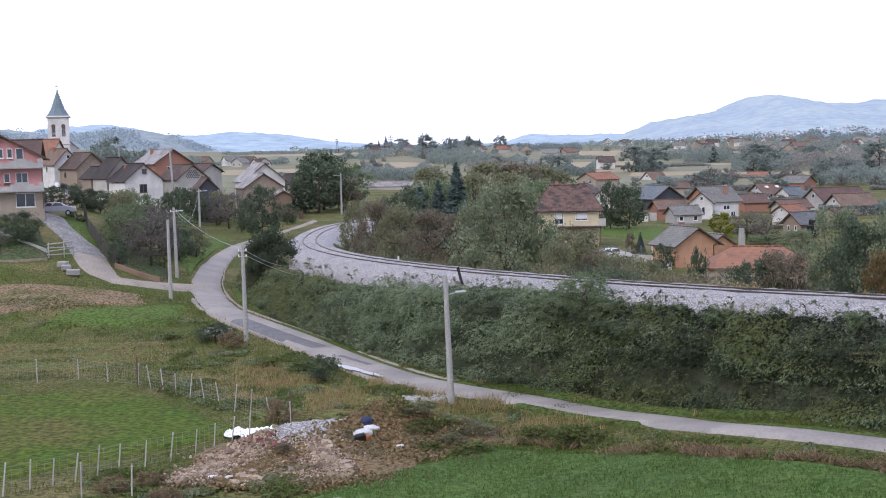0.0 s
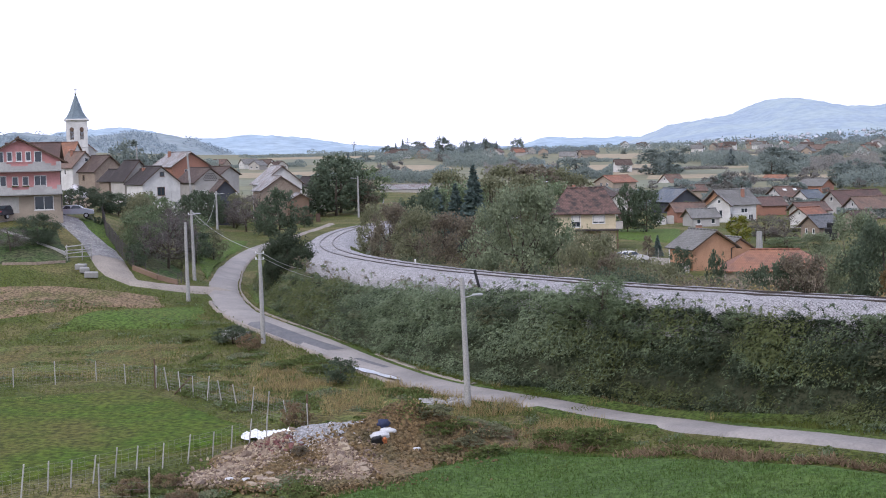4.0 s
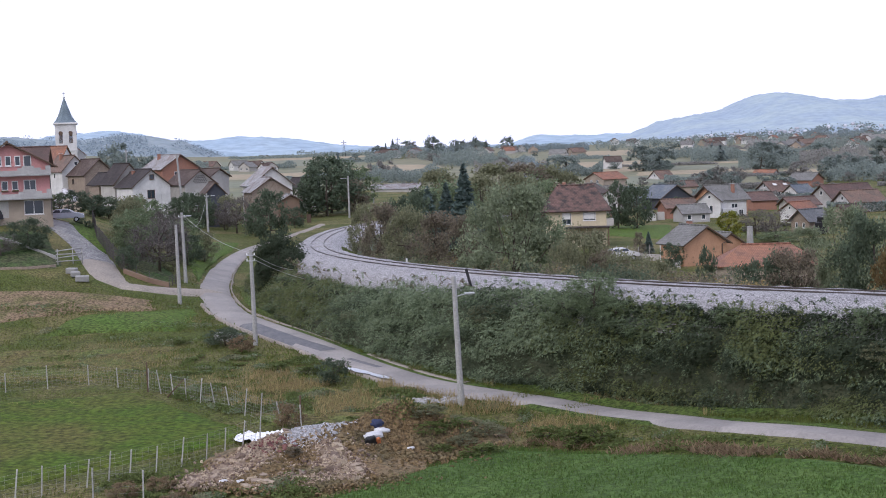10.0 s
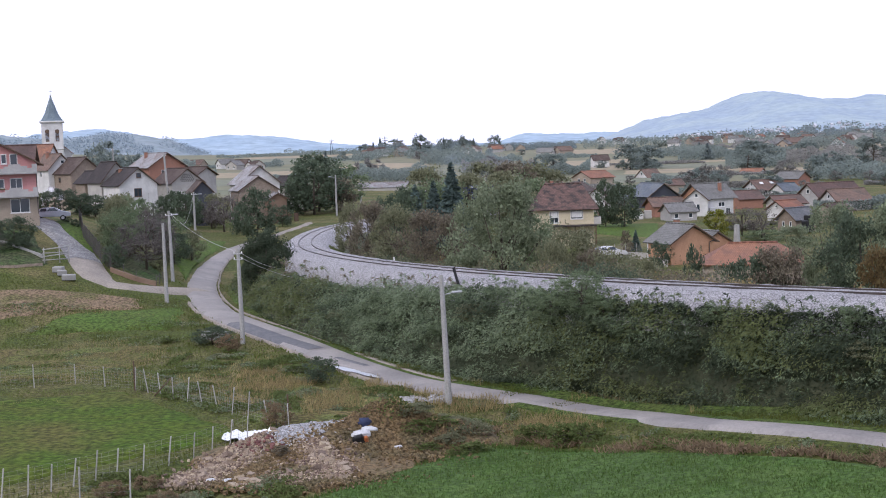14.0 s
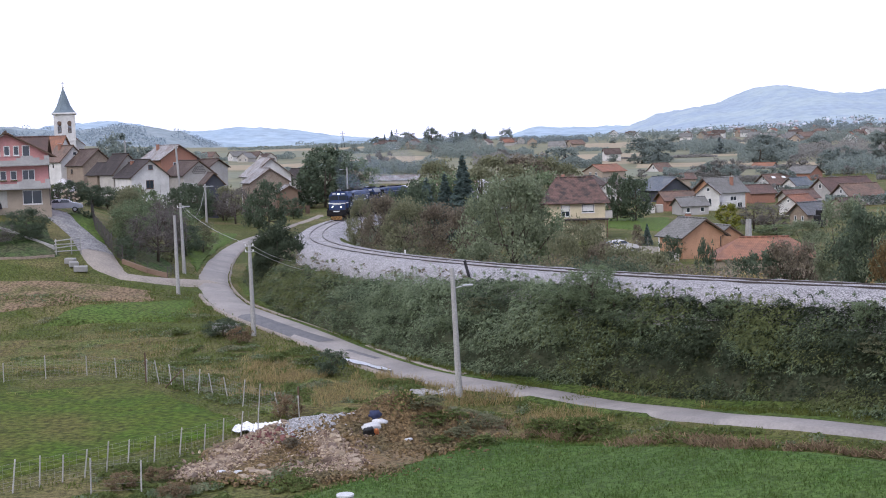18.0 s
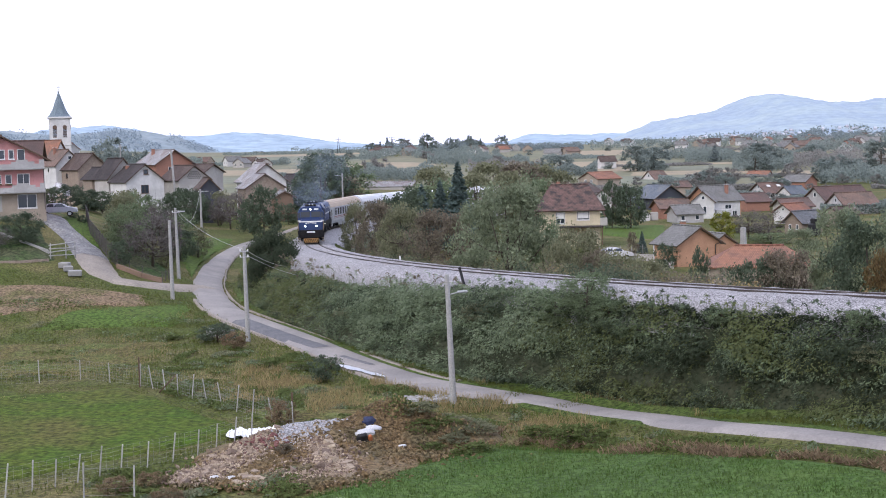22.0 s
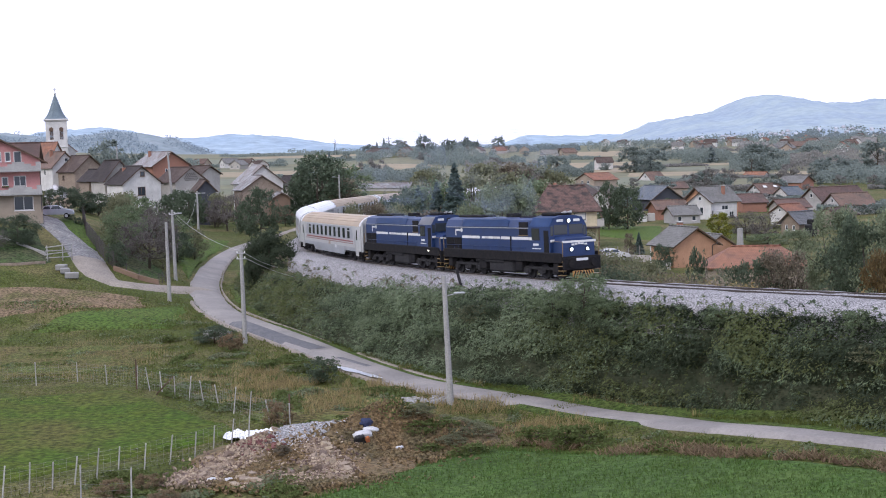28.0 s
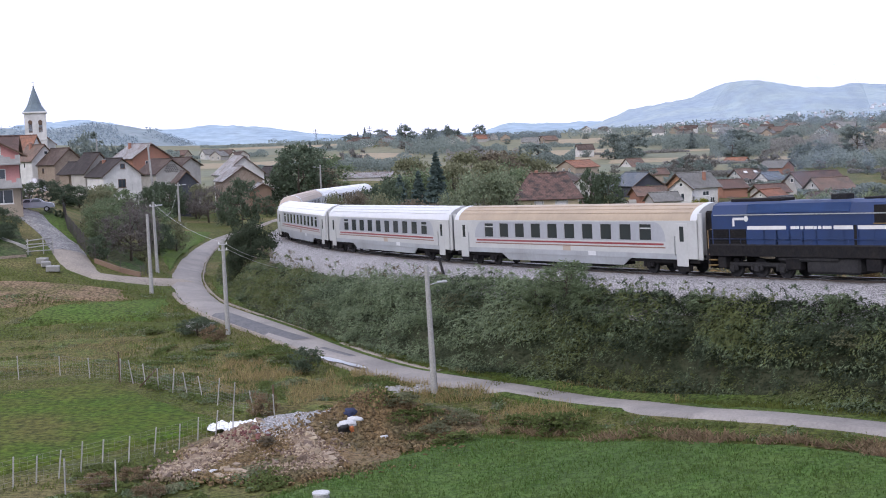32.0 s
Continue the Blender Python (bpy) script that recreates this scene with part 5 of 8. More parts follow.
for _n, _c in dict(white=(0.62, 0.61, 0.595), cream=(0.62, 0.54, 0.38), orange=(0.47, 0.27, 0.17), salmon=(0.58, 0.285, 0.275), greyw=(0.42, 0.41, 0.4), beige=(0.36, 0.3, 0.24), concrete=(0.3, 0.295, 0.28), brown=(0.22, 0.15, 0.11), pale=(0.45, 0.43, 0.4), dark=(0.07, 0.075, 0.09)).items():
    M["w_" + _n] = plaster("plaster_" + _n, _c)
M["w_brick"] = mat("bare_brick", (0.34, 0.17, 0.12), (0.28, 0.15, 0.11), scale=2, fine=10, bump=0.3)
M["w_stone"] = mat("weathered_stone_and_brick", (0.3, 0.245, 0.195), (0.22, 0.17, 0.135), scale=1.2, fine=5, bump=0.4)
def haze_grey(c):
    """Tile colours greyed towards their mean: distance haze put into the colour."""
    g = sum(c) / 3
    return (c[0] * 0.76 + g * 0.24, c[1] * 0.76 + g * 0.24, (c[2] * 0.76 + g * 0.24) * 0.98)


for _n, _a, _b, _w in [("brown", (0.125, 0.075, 0.058), (0.09, 0.058, 0.05), (0.15, 0.105, 0.08)), ("dark", (0.052, 0.038, 0.036), (0.04, 0.03, 0.03), (0.07, 0.052, 0.046)), ("red", (0.2, 0.11, 0.088), (0.165, 0.092, 0.078), (0.14, 0.09, 0.075)), ("orange", (0.4, 0.15, 0.075), (0.33, 0.13, 0.068), (0.27, 0.12, 0.075)),
                       ("grey", (0.255, 0.25, 0.24), (0.22, 0.215, 0.205), (0.19, 0.185, 0.17)), ("blue", (0.14, 0.17, 0.22), (0.12, 0.15, 0.19), (0.18, 0.2, 0.22)), ("metal", (0.4, 0.39, 0.4), (0.33, 0.32, 0.33), (0.27, 0.215, 0.2)), ("slate", (0.17, 0.18, 0.2), (0.14, 0.15, 0.17), (0.2, 0.2, 0.21)), ("mossy", (0.17, 0.09, 0.07), (0.24, 0.13, 0.1), (0.07, 0.055, 0.05)), ("rust", (0.25, 0.14, 0.1), (0.2, 0.12, 0.09), (0.16, 0.11, 0.085))]:
    M["r_" + _n] = tile_mat("roof_tiles_" + _n, haze_grey(_a), haze_grey(_b), worn=haze_grey(_w), patch=0.9 if _n == "mossy" else 0.4)
M["glass"] = glass_mat("dark_window_glass")
M["frame"] = mat("white_window_frame", (0.7, 0.7, 0.69), (0.62, 0.62, 0.61), rough=0.5, bump=0)
M["frame_b"] = mat("brown_window_frame", (0.14, 0.09, 0.06), (0.11, 0.07, 0.05), rough=0.6, bump=0)
M["wood"] = mat("dark_stained_wood", (0.13, 0.085, 0.055), (0.09, 0.06, 0.045), scale=2, fine=18)
M["concrete"] = mat("weathered_concrete", (0.36, 0.355, 0.345), (0.28, 0.275, 0.265), scale=0.8, fine=12, bump=0.3)
M["tin"] = mat("galvanised_metal", (0.45, 0.46, 0.47), (0.38, 0.39, 0.4), rough=0.45, metal=0.5, bump=0.1)
M["t_flower"] = mat("flower_box_plants", (0.16, 0.06, 0.05), (0.06, 0.09, 0.03), scale=6, fine=20, mix=0.1)
M["gutter"] = mat("dark_gutter", (0.09, 0.08, 0.08), rough=0.5, bump=0)


def wall_mesh(width, high, holes=(), peak=None, t=0.25, low=-0.6):
    """An upright wall with openings through it; outer face at y = 0; peak: height of a gable."""
    xs = sorted({-width / 2, width / 2, *(h[0] - h[2] / 2 for h in holes), *(h[0] + h[2] / 2 for h in holes)})
    zs = sorted({low, high, *(h[1] - h[3] / 2 for h in holes), *(h[1] + h[3] / 2 for h in holes)})
    v, f = [], []

    def quad(*p):
        v.extend(p)
        f.append(tuple(range(len(v) - len(p), len(v))))

    for i in range(len(xs) - 1):
        for j in range(len(zs) - 1):
            x0, x1, z0, z1 = xs[i], xs[i + 1], zs[j], zs[j + 1]
            cx, cz = (x0 + x1) / 2, (z0 + z1) / 2
            if any(abs(cx - h[0]) < h[2] / 2 and abs(cz - h[1]) < h[3] / 2 for h in holes):
                continue
            quad((x0, 0, z0), (x1, 0, z0), (x1, 0, z1), (x0, 0, z1))
            quad((x1, t, z0), (x0, t, z0), (x0, t, z1), (x1, t, z1))
    for cx, cz, w, h in holes:
        a, b, c, d = cx - w / 2, cx + w / 2, cz - h / 2, cz + h / 2
        for p, q in (((a, c), (b, c)), ((b, c), (b, d)), ((b, d), (a, d)), ((a, d), (a, c))):
            quad((p[0], 0, p[1]), (p[0], t, p[1]), (q[0], t, q[1]), (q[0], 0, q[1]))
    a, b = -width / 2, width / 2
    for x in (a, b):
        quad((x, 0, low), (x, t, low), (x, t, high), (x, 0, high))
    if peak:
        quad((a, 0, high), (b, 0, high), (0, 0, peak))
        quad((b, t, high), (a, t, high), (0, t, peak))
        quad((b, 0, high), (b, t, high), (0, t, peak), (0, 0, peak))
        quad((0, 0, peak), (0, t, peak), (a, t, high), (a, 0, high))
    else:
        quad((a, 0, high), (b, 0, high), (b, t, high), (a, t, high))
    return mesh_of("wall", v, f)


@lru_cache(None)
def frame_mesh(w, h, split):
    bm = bmesh.new()
    for sx, sz, cx, cz in ((w, 0.09, 0, h / 2 - 0.045), (w, 0.09, 0, -h / 2 + 0.045), (0.09, h - 0.18, -w / 2 + 0.045, 0), (0.09, h - 0.18, w / 2 - 0.045, 0)):
        box_bm(sx, 0.1, sz, cx, 0, cz, bm=bm)
    for i in range(1, split):
        box_bm(0.07, 0.09, h - 0.18, -w / 2 + w * i / split, 0, 0, bm=bm)
    box_bm(w + 0.12, 0.16, 0.06, 0, -0.08, -h / 2 - 0.03, bm=bm)
    me = bpy.data.meshes.new("window")
    bm.to_mesh(me)
    bm.free()
    return me


@lru_cache(None)
def pane_mesh(w, h):
    bm = box_bm(w - 0.16, 0.02, h - 0.16)
    me = bpy.data.meshes.new("pane")
    bm.to_mesh(me)
    bm.free()
    return me


def share(name, me, material, parent, m, label=""):
    ob = new(name, me)
    if not me.materials:
        me.materials.append(material)
    ob.material_slots[0].link = "OBJECT"
    ob.material_slots[0].material = material
    ob.parent = parent
    ob.matrix_basis = m
    if label:
        ob["label"] = label
    return ob


def slope_mesh(eave, ridge, down, thick=0.14):
    """A roof slope: x along the ridge, y down the slope, top face at z = 0."""
    p = [(-ridge / 2, 0), (ridge / 2, 0), (eave / 2, down), (-eave / 2, down)]
    v = [(x, y, 0) for x, y in p] + [(x, y, -thick) for x, y in p]
    f = [(0, 3, 2, 1), (4, 5, 6, 7), (0, 1, 5, 4), (1, 2, 6, 5), (2, 3, 7, 6), (3, 0, 4, 7)]
    return mesh_of("roof_slope", v, f)


def house(label, x, y, rot, w, l, eave, ridge, wall="w_white", roof="r_red", wins=(), doors=(), chim=(), over=0.5, hip=0.0, gable=None, frames="frame", name="house", category="house", base=None, group=""):
    """A gabled or hipped house; its front gable looks along -y. wins: (side, along, height of middle, width, height)."""
    root = tagged(new(name), label, category, group)
    z0 = gz(x, y) if base is None else base
    root.matrix_basis = pose(x, y, z0, 0, 0, rot)
    sides = {"f": (w, pose(0, -l / 2, 0)), "r": (l - 0.5, pose(w / 2, 0, 0, 0, 0, 90)), "b": (w, pose(0, l / 2, 0, 0, 0, 180)), "l": (l - 0.5, pose(-w / 2, 0, 0, 0, 0, -90))}
    for s, (width, m) in sides.items():
        mine = [q[1:] for q in wins if q[0] == s] + [(q[1], q[3] / 2, q[2], q[3]) for q in doors if q[0] == s]
        holes = [q for q in mine if q[1] + q[3] / 2 < eave]
        obj("wall", wall_mesh(width, eave, holes, None if hip or s in "lr" else ridge - 0.15), M[gable if gable and s in "fb" else wall], root, m=m)
        for q in wins:
            if q[0] == s:
                at = m @ pose(q[1], 0.06 if q[2] + q[4] / 2 < eave else -0.03, q[2])
                fr = share("window", frame_mesh(q[3], q[4], 2 if q[3] > 0.95 else 1), M[frames], root, at)
                share("pane", pane_mesh(q[3], q[4]), M["glass"], fr, pose(0, 0.01, 0))
        for q in doors:
            if q[0] == s:
                part("door", box_bm(q[2] - 0.04, 0.08, q[3] - 0.02, 0, 0, q[3] / 2, 0.02), M["wood"], root, m=m @ pose(q[1], 0.1, 0.0))
    rise = ridge - eave
    ang = math.atan2(rise, w / 2)
    down = math.hypot(rise, w / 2) + over / math.cos(ang)
    long = l + 2 * over
    top = l - 2 * hip if hip else long
    ca, sa = math.cos(ang), math.sin(ang)
    for turn in (0, 180):
        m = pose(0, 0, ridge + 0.1, 0, 0, turn) @ Matrix(((0, ca, sa, 0), (-1, 0, 0, 0), (0, -sa, ca, 0), (0, 0, 0, 1)))
        obj("roof_slope", slope_mesh(long, top, down), M[roof], root, m=m)
    if hip:
        a2 = math.atan2(rise, hip)
        d2 = math.hypot(rise, hip) + over / math.cos(a2)
        ca, sa = math.cos(a2), math.sin(a2)
        for turn in (-90, 90):
            m = pose(0, 0, ridge + 0.1, 0, 0, turn) @ Matrix.Translation(((l / 2 - hip), 0, 0)) @ Matrix(((0, ca, sa, 0), (-1, 0, 0, 0), (0, -sa, ca, 0), (0, 0, 0, 1)))
            obj("roof_slope", slope_mesh(w + 2 * over, 0.02, d2), M[roof], root, m=m)
    obj("ridge_cap", tubes("ridge_cap", [([(0, -top / 2, ridge + 0.12), (0, top / 2, ridge + 0.12)], [0.13, 0.13], 6)]), M[roof], root)
    if not hip:
        obj("barge_board", tubes("barge_board", [([(sx * (w / 2 + over), -l / 2 - over + 0.03, eave - over * math.tan(ang) - 0.02), (0, -l / 2 - over + 0.03, ridge + 0.0)], [0.09, 0.09], 4) for sx in (-1, 1)], False), M["wood"], root)
    for cx, cy, up in chim:
        ch = part("chimney", box_bm(0.55, 0.55, up, 0, 0, up / 2, 0.02), M["w_brick"], root, m=pose(cx, cy, ridge - abs(cx) * math.tan(ang) - 0.3))
        part("cap", box_bm(0.75, 0.75, 0.1, 0, 0, up + 0.05, 0.02), M["concrete"], ch)
    return root


# the village on the hill
PINK = house("three-storey salmon pink house with a brown gable roof", -48.95, 156.5, 19, 8.9, 9.8, 5.95, 8.37, "w_salmon", "r_brown",
             wins=[("f", -2.05, 6.05, 0.85, 1.75), ("f", -1.0, 6.35, 0.62, 1.1), ("f", 0.0, 6.35, 0.66, 1.1), ("f", 1.0, 6.35, 0.62, 1.1), ("f", 2.05, 6.05, 0.85, 1.75), ("f", -2.1, 3.3, 1.35, 1.8), ("f", -0.5, 3.6, 0.7, 1.05), ("f", 0.6, 3.6, 0.7, 1.05), ("f", 2.2, 3.3, 1.35, 1.8), ("f", 2.5, 1.1, 2.1, 1.6)], over=0.8, gable="w_salmon")
for _z in (2.12, 4.72):
    _b = part("balcony", box_bm(9.0, 1.25, 0.2, 0, -5.5, _z, 0.02), M["concrete"], PINK, "grey concrete balcony slab")
    for _sx in (-1, 1):
        bm = bmesh.new()
        for _k, (_x0, _x1, _h) in enumerate(((0.0, 4.45, 0.45), (0.9, 3.4, 0.7), (1.4, 2.7, 0.92), (3.9, 4.45, 0.9))):
            box_bm(_x1 - _x0, 0.1, _h, _sx * (_x0 + _x1) / 2, -6.05 + _k * 0.002, _z + 0.1 + _h / 2, bm=bm)
        part("parapet", bm, M["w_greyw"], _b, "stepped grey balcony parapet")
for _x in (-0.5, 0.6):
    part("flower_box", box_bm(0.75, 0.2, 0.16, _x, -5.05, 3.02, 0.02), M["t_flower"], PINK, "planted flower box with dark red flowers")
part("garage_door", box_bm(2.6, 0.08, 1.85, -1.5, -4.99, 0.95, 0.02), M["w_pale"], PINK, "pale grey garage door")
part("downpipe", box_bm(0.09, 0.09, 5.6, 4.4, -4.98, 2.9), M["gutter"], PINK)
obj("ground_floor_wall", wall_mesh(9.0, 2.02, [(2.5, 1.1, 2.1, 1.6)], None, 0.06, -2.0), M["w_beige"], PINK, m=pose(0, -4.985, 0))
house("white gabled house with a dark brown tiled roof", -54.94, 257.0, 32.5, 7.34, 8.67, 5.6, 8.57, "w_white", "r_dark",
      wins=[("f", 0.15, 7.2, 0.9, 0.9), ("f", -0.1, 4.0, 1.5, 1.6)], chim=[(-0.9, 2.4, 0.9)], frames="frame_b", over=0.5)
house("old house with a steep dark brown roof", -60.41, 264.0, 35.5, 6.07, 6.89, 5.41, 8.89, "w_pale", "r_dark", over=0.5, frames="frame_b", wins=[("f", 0.4, 7.0, 0.7, 0.8)])
house("old house with a low dark brown roof", -65.4, 270.0, 33, 4.3, 5.5, 4.40, 6.36, "w_stone", "r_dark", over=0.5)
house("stone house with a brown tiled roof", -70.96, 282.0, 40, 6.6, 7.7, 5.7, 8.64, "w_stone", "r_brown", over=0.5, wins=[("l", -1.5, 4.2, 1.0, 1.1)], frames="frame_b")
house("white house with an orange-brown tiled roof", -77.2, 287.0, 38, 5.6, 8.0, 5.6, 8.54, "w_white", "r_rust", wins=[("f", 0.3, 6.9, 0.8, 0.8), ("l", 0, 4.4, 0.9, 1.1)], chim=[(-0.7, 1.2, 1.5)], over=0.5)
house("village house with a dark red tiled roof", -56.0, 186.0, 100, 6.0, 6.4, 5.6, 7.72, "w_white", "r_red", over=0.5)
house("village house with a wide orange roof", -95.5, 330.0, 84, 9, 14, 6.5, 10.2, "w_white", "r_orange", over=0.4)
house("bare brick house with a worn sheet metal roof", -56.37, 292.0, 36.5, 8.4, 9.5, 10.0, 12.72, "w_brick", "r_metal", wins=[("f", -0.8, 8.5, 1.2, 1.4), ("f", 1.6, 8.5, 1.2, 1.4)], chim=[(-1.4, 2.4, 1.5)], over=0.6)
LATT = house("low house with a pale lattice-work gable", -48.2, 270.0, 38, 6.8, 7.6, 7.4, 9.94, "w_pale", "r_brown", wins=[("f", -1.8, 5.0, 1.0, 1.2)], over=0.5)
# Dark diamond blocks on the solid gable stand in for shaded lattice holes.
bm = bmesh.new()
for _r in range(5):
    for _c in range(8 - _r if _r else 6):
        _m = Matrix.Translation(((_c - ((7 - _r if _r else 5)) / 2) * 0.46, -3.86, 7.5 + _r * 0.33)) @ Matrix.Rotation(radians(45), 4, "Y") @ Matrix.Diagonal((0.21, 0.1, 0.21, 1))
        bmesh.ops.create_cube(bm, size=1.0, matrix=_m)
part("lattice", bm, M["gutter"], LATT, "dark diamonds standing in for shaded lattice openings")
house("long beige farm building with a dark eave", -49.3, 292.0, 62, 7, 8, 8.9, 10.5, "w_pale", "r_brown", over=0.5)
# Closed walls, coloured dark to stand in for the shed's shaded open inside.
house("small timber shed with a brown roof, walls dark as its shaded inside", -40.4, 248.0, 24, 3.6, 3.6, 6.2, 8.05, "w_dark", "r_brown", name="shed", category="shed", over=0.4)
house("barn with a pale sheet metal roof", -32.36, 264.0, 24, 8.0, 6.6, 7.3, 10.49, "w_white", "r_metal", over=0.5, category="barn", name="barn")
house("weathered stone barn with a rusty roof", -31.0, 252.0, 25, 7.4, 5.2, 6.2, 8.6, "w_stone", "r_metal", over=0.4, category="barn", name="barn")
house("tiny pale house with a brown roof", -29.2, 300.0, 40, 5, 6, 5.65, 7.49, "w_pale", "r_dark")
house("lean-to shelter of weathered timber", -26.5, 247.0, 20, 3.2, 3.2, 4.4, 5.3, "w_brown", "r_metal", name="shed", category="shed")
for _i, (_x, _y) in enumerate(((-26.5, 243.5), (-25.3, 244.5), (-24.2, 246.0), (-23.0, 247.5))):
    tagged(part("fence_plank", box_bm(0.9, 0.07, 1.5, 0, 0, 0.75, 0.01), M["wood"], None, m=pose(_x, _y, gz(_x, _y) - 0.05, 3 * (-1) ** _i, 2, 35)), "leaning weathered plank of a yard fence", "plank", "planks of the yard fence")

# the houses on the plain
YEL = house("cream yellow house with a mottled brown hipped roof", 20.4, 196.0, -96, 8.0, 8.6, 5.5, 8.45, "w_cream", "r_mossy",
            wins=[("r", 1.9, 4.25, 1.8, 1.3), ("r", -1.3, 3.95, 1.3, 1.7), ("b", 0, 4.2, 1.2, 1.3)], over=0.8, hip=1.6)
for _a, _w in ((1.9, 1.5), (-1.3, 1.0)):
    part("roller_blind", box_bm(0.03, _w, 0.9, 4.03, _a, 4.3), M["frame"], YEL, "half-closed white roller blind")
part("porch_roof", box_bm(2.6, 6.2, 0.16, 5.3, 1.6, 2.75, 0.02), M["r_dark"], YEL, "dark flat porch roof")
for _y in (-1.3, 1.6, 4.5):
    part("porch_post", box_bm(0.18, 0.18, 2.67, 6.4, _y, 2.67 / 2), M["wood"], YEL)
part("side_balcony", box_bm(2.5, 1.0, 1.0, 3.0, 4.8, 3.3, 0.02), M["w_pale"], YEL)
part("chimney", box_bm(0.5, 0.5, 1.0, -0.6, -1.6, 8.5, 0.02), M["w_brick"], YEL)
ORA = house("orange plastered house with a grey tiled roof", 30.6, 160.5, 24, 6.0, 4.8, 2.6, 4.43, "w_orange", "r_grey", chim=[(0.3, 1.2, 1.0)], over=0.5)
house("low orange wing of the plastered house", 34.4, 163.5, 24, 3.6, 4.0, 2.2, 3.3, "w_orange", "r_grey", over=0.3)
obj("downpipe", tubes("downpipe", [([(2.3, -2.48, 0.2), (2.3, -2.48, 2.3), (2.8, -2.9, 2.6)], [0.06, 0.06, 0.06], 6)]), M["gutter"], ORA, "dark drainpipe")
MAIN = house("white two-storey house with a grey roof", 55.87, 264.0, -68, 7.9, 6.7, 3.32, 5.81, "w_white", "r_grey",
      wins=[("r", 0.4, 1.9, 1.5, 0.9), ("r", -2.2, 0.6, 1.1, 1.1), ("r", 1.9, 0.6, 1.1, 1.1)], chim=[(2.2, 1.2, 1.9)], over=0.6, gable="w_orange")
part("balcony", box_bm(1.4, 3.4, 0.9, 4.5, -1.4, 1.0, 0.03), M["w_white"], MAIN, "white balcony with a solid parapet")
house("white front gable wing with a grey roof", 52.47, 258.3, -15, 4.3, 4.4, 3.23, 5.06, "w_white", "r_grey", wins=[("f", 0.1, 3.9, 0.6, 0.7), ("f", 0.4, 1.6, 0.7, 1.4)], over=0.45)
house("low grey-roofed outbuilding with small windows", 46.8, 247.0, -80, 5.4, 5.0, 1.6, 2.95, "w_greyw", "r_grey", wins=[("r", -1.4, 0.85, 0.8, 0.9), ("r", 1.3, 0.85, 0.8, 0.9)], name="outbuilding", category="outbuilding", over=0.4)
house("rusty brown shed with a red roof", 46.97, 262.0, -82, 6.2, 6.0, 2.04, 3.45, "w_brick", "r_rust", name="shed", category="shed", over=0.5)
house("house with a dark blue sheet roof", 51.14, 300.0, 22, 7.2, 8.7, 2.7, 5.14, "w_dark", "r_blue", over=0.6)
SKY = house("white house with a brown roof and roof windows", 87.6, 348.0, -69, 7.25, 6.4, 1.4, 3.6, "w_white", "r_rust", wins=[("f", 0, 2.6, 0.7, 0.8), ("r", -1.5, 0.5, 1.1, 1.2), ("r", 1.5, 0.5, 1.1, 1.2)], chim=[(-1.0, 1, 1.1)], over=0.6)
for _y in (-1.2, 1.9):
    part("roof_window", box_bm(0.9, 1.0, 0.08, 0, 0, 0, 0.01), M["frame"], SKY, "pale roof window", m=pose(1.5, _y, 2.92, 0, 31.3, 0))
house("low red-brown roofed house", 67.25, 281.4, -77, 5.93, 5.31, 2.00, 3.50, "w_brick", "r_red", over=0.4)
house("house with a bright orange tiled roof", 127.4, 520.0, 48, 8.0, 8.4, 0.2, 2.6, "w_white", "r_orange", over=0.5, wins=[("f", 0, 1.3, 0.9, 0.9)], base=1.0)
house("house with a blue-grey roof and brick gable", 112.53, 410.0, 44, 7.15, 7.85, 2.00, 3.88, "w_brick", "r_grey", over=0.5)
house("white house with a dark blue roof", 89.4, 332.0, -70, 5.8, 4.6, 1.4, 3.1, "w_white", "r_blue", wins=[("r", 0, 0.6, 0.9, 1.0)], over=0.4)
house("grey gabled house with a long red roof", 85.57, 282.9, -68, 7.38, 11.42, 2.00, 4.52, "w_greyw", "r_red", wins=[("f", 0, 2.95, 0.9, 0.9)], over=0.5)
house("white house with a tan tiled roof", 82.30, 262.3, -76, 6.33, 7.24, 2.00, 3.94, "w_white", "r_rust", over=0.5, wins=[("f", 0, 2.6, 0.75, 0.75)])
house("low house with an orange tiled roof", 63.63, 236.4, -55, 4.17, 4.87, 2.00, 3.30, "w_white", "r_orange", wins=[("f", 0, 2.4, 0.55, 0.5)], over=0.4)
house("low house with a rust-red roof", 69.11, 256.7, -78, 5.10, 5.63, 2.00, 3.27, "w_pale", "r_red", over=0.5)
house("narrow stone house with a slate grey roof", 57.49, 207.3, -60, 3.69, 4.24, 2.00, 3.43, "w_stone", "r_slate", wins=[("f", -0.75, 1.15, 0.55, 0.8), ("f", 0.75, 1.15, 0.55, 0.8)], over=0.5)
house("low outbuilding with a terracotta tiled roof", 33.68, 138.0, 80, 7.72, 9.99, 2.00, 3.62, "w_beige", "r_orange", name="outbuilding", category="outbuilding", hip=2.5, over=0.5)
house("beige house with a salmon tiled roof", 55.8, 440.0, -58, 9.5, 9.5, 3.6, 5.6, "w_beige", "r_orange", wins=[("f", -1.5, 2.8, 1.2, 1.0), ("f", 1.5, 2.8, 1.2, 1.0)], over=0.5)
house("white gabled house with a brown roof", 38.1, 290.0, -16, 5.0, 8.0, 2.9, 4.89, "w_white", "r_brown", wins=[("f", 0, 3.3, 0.8, 0.8), ("f", 0.9, 1.4, 0.9, 1.0)], over=0.5)
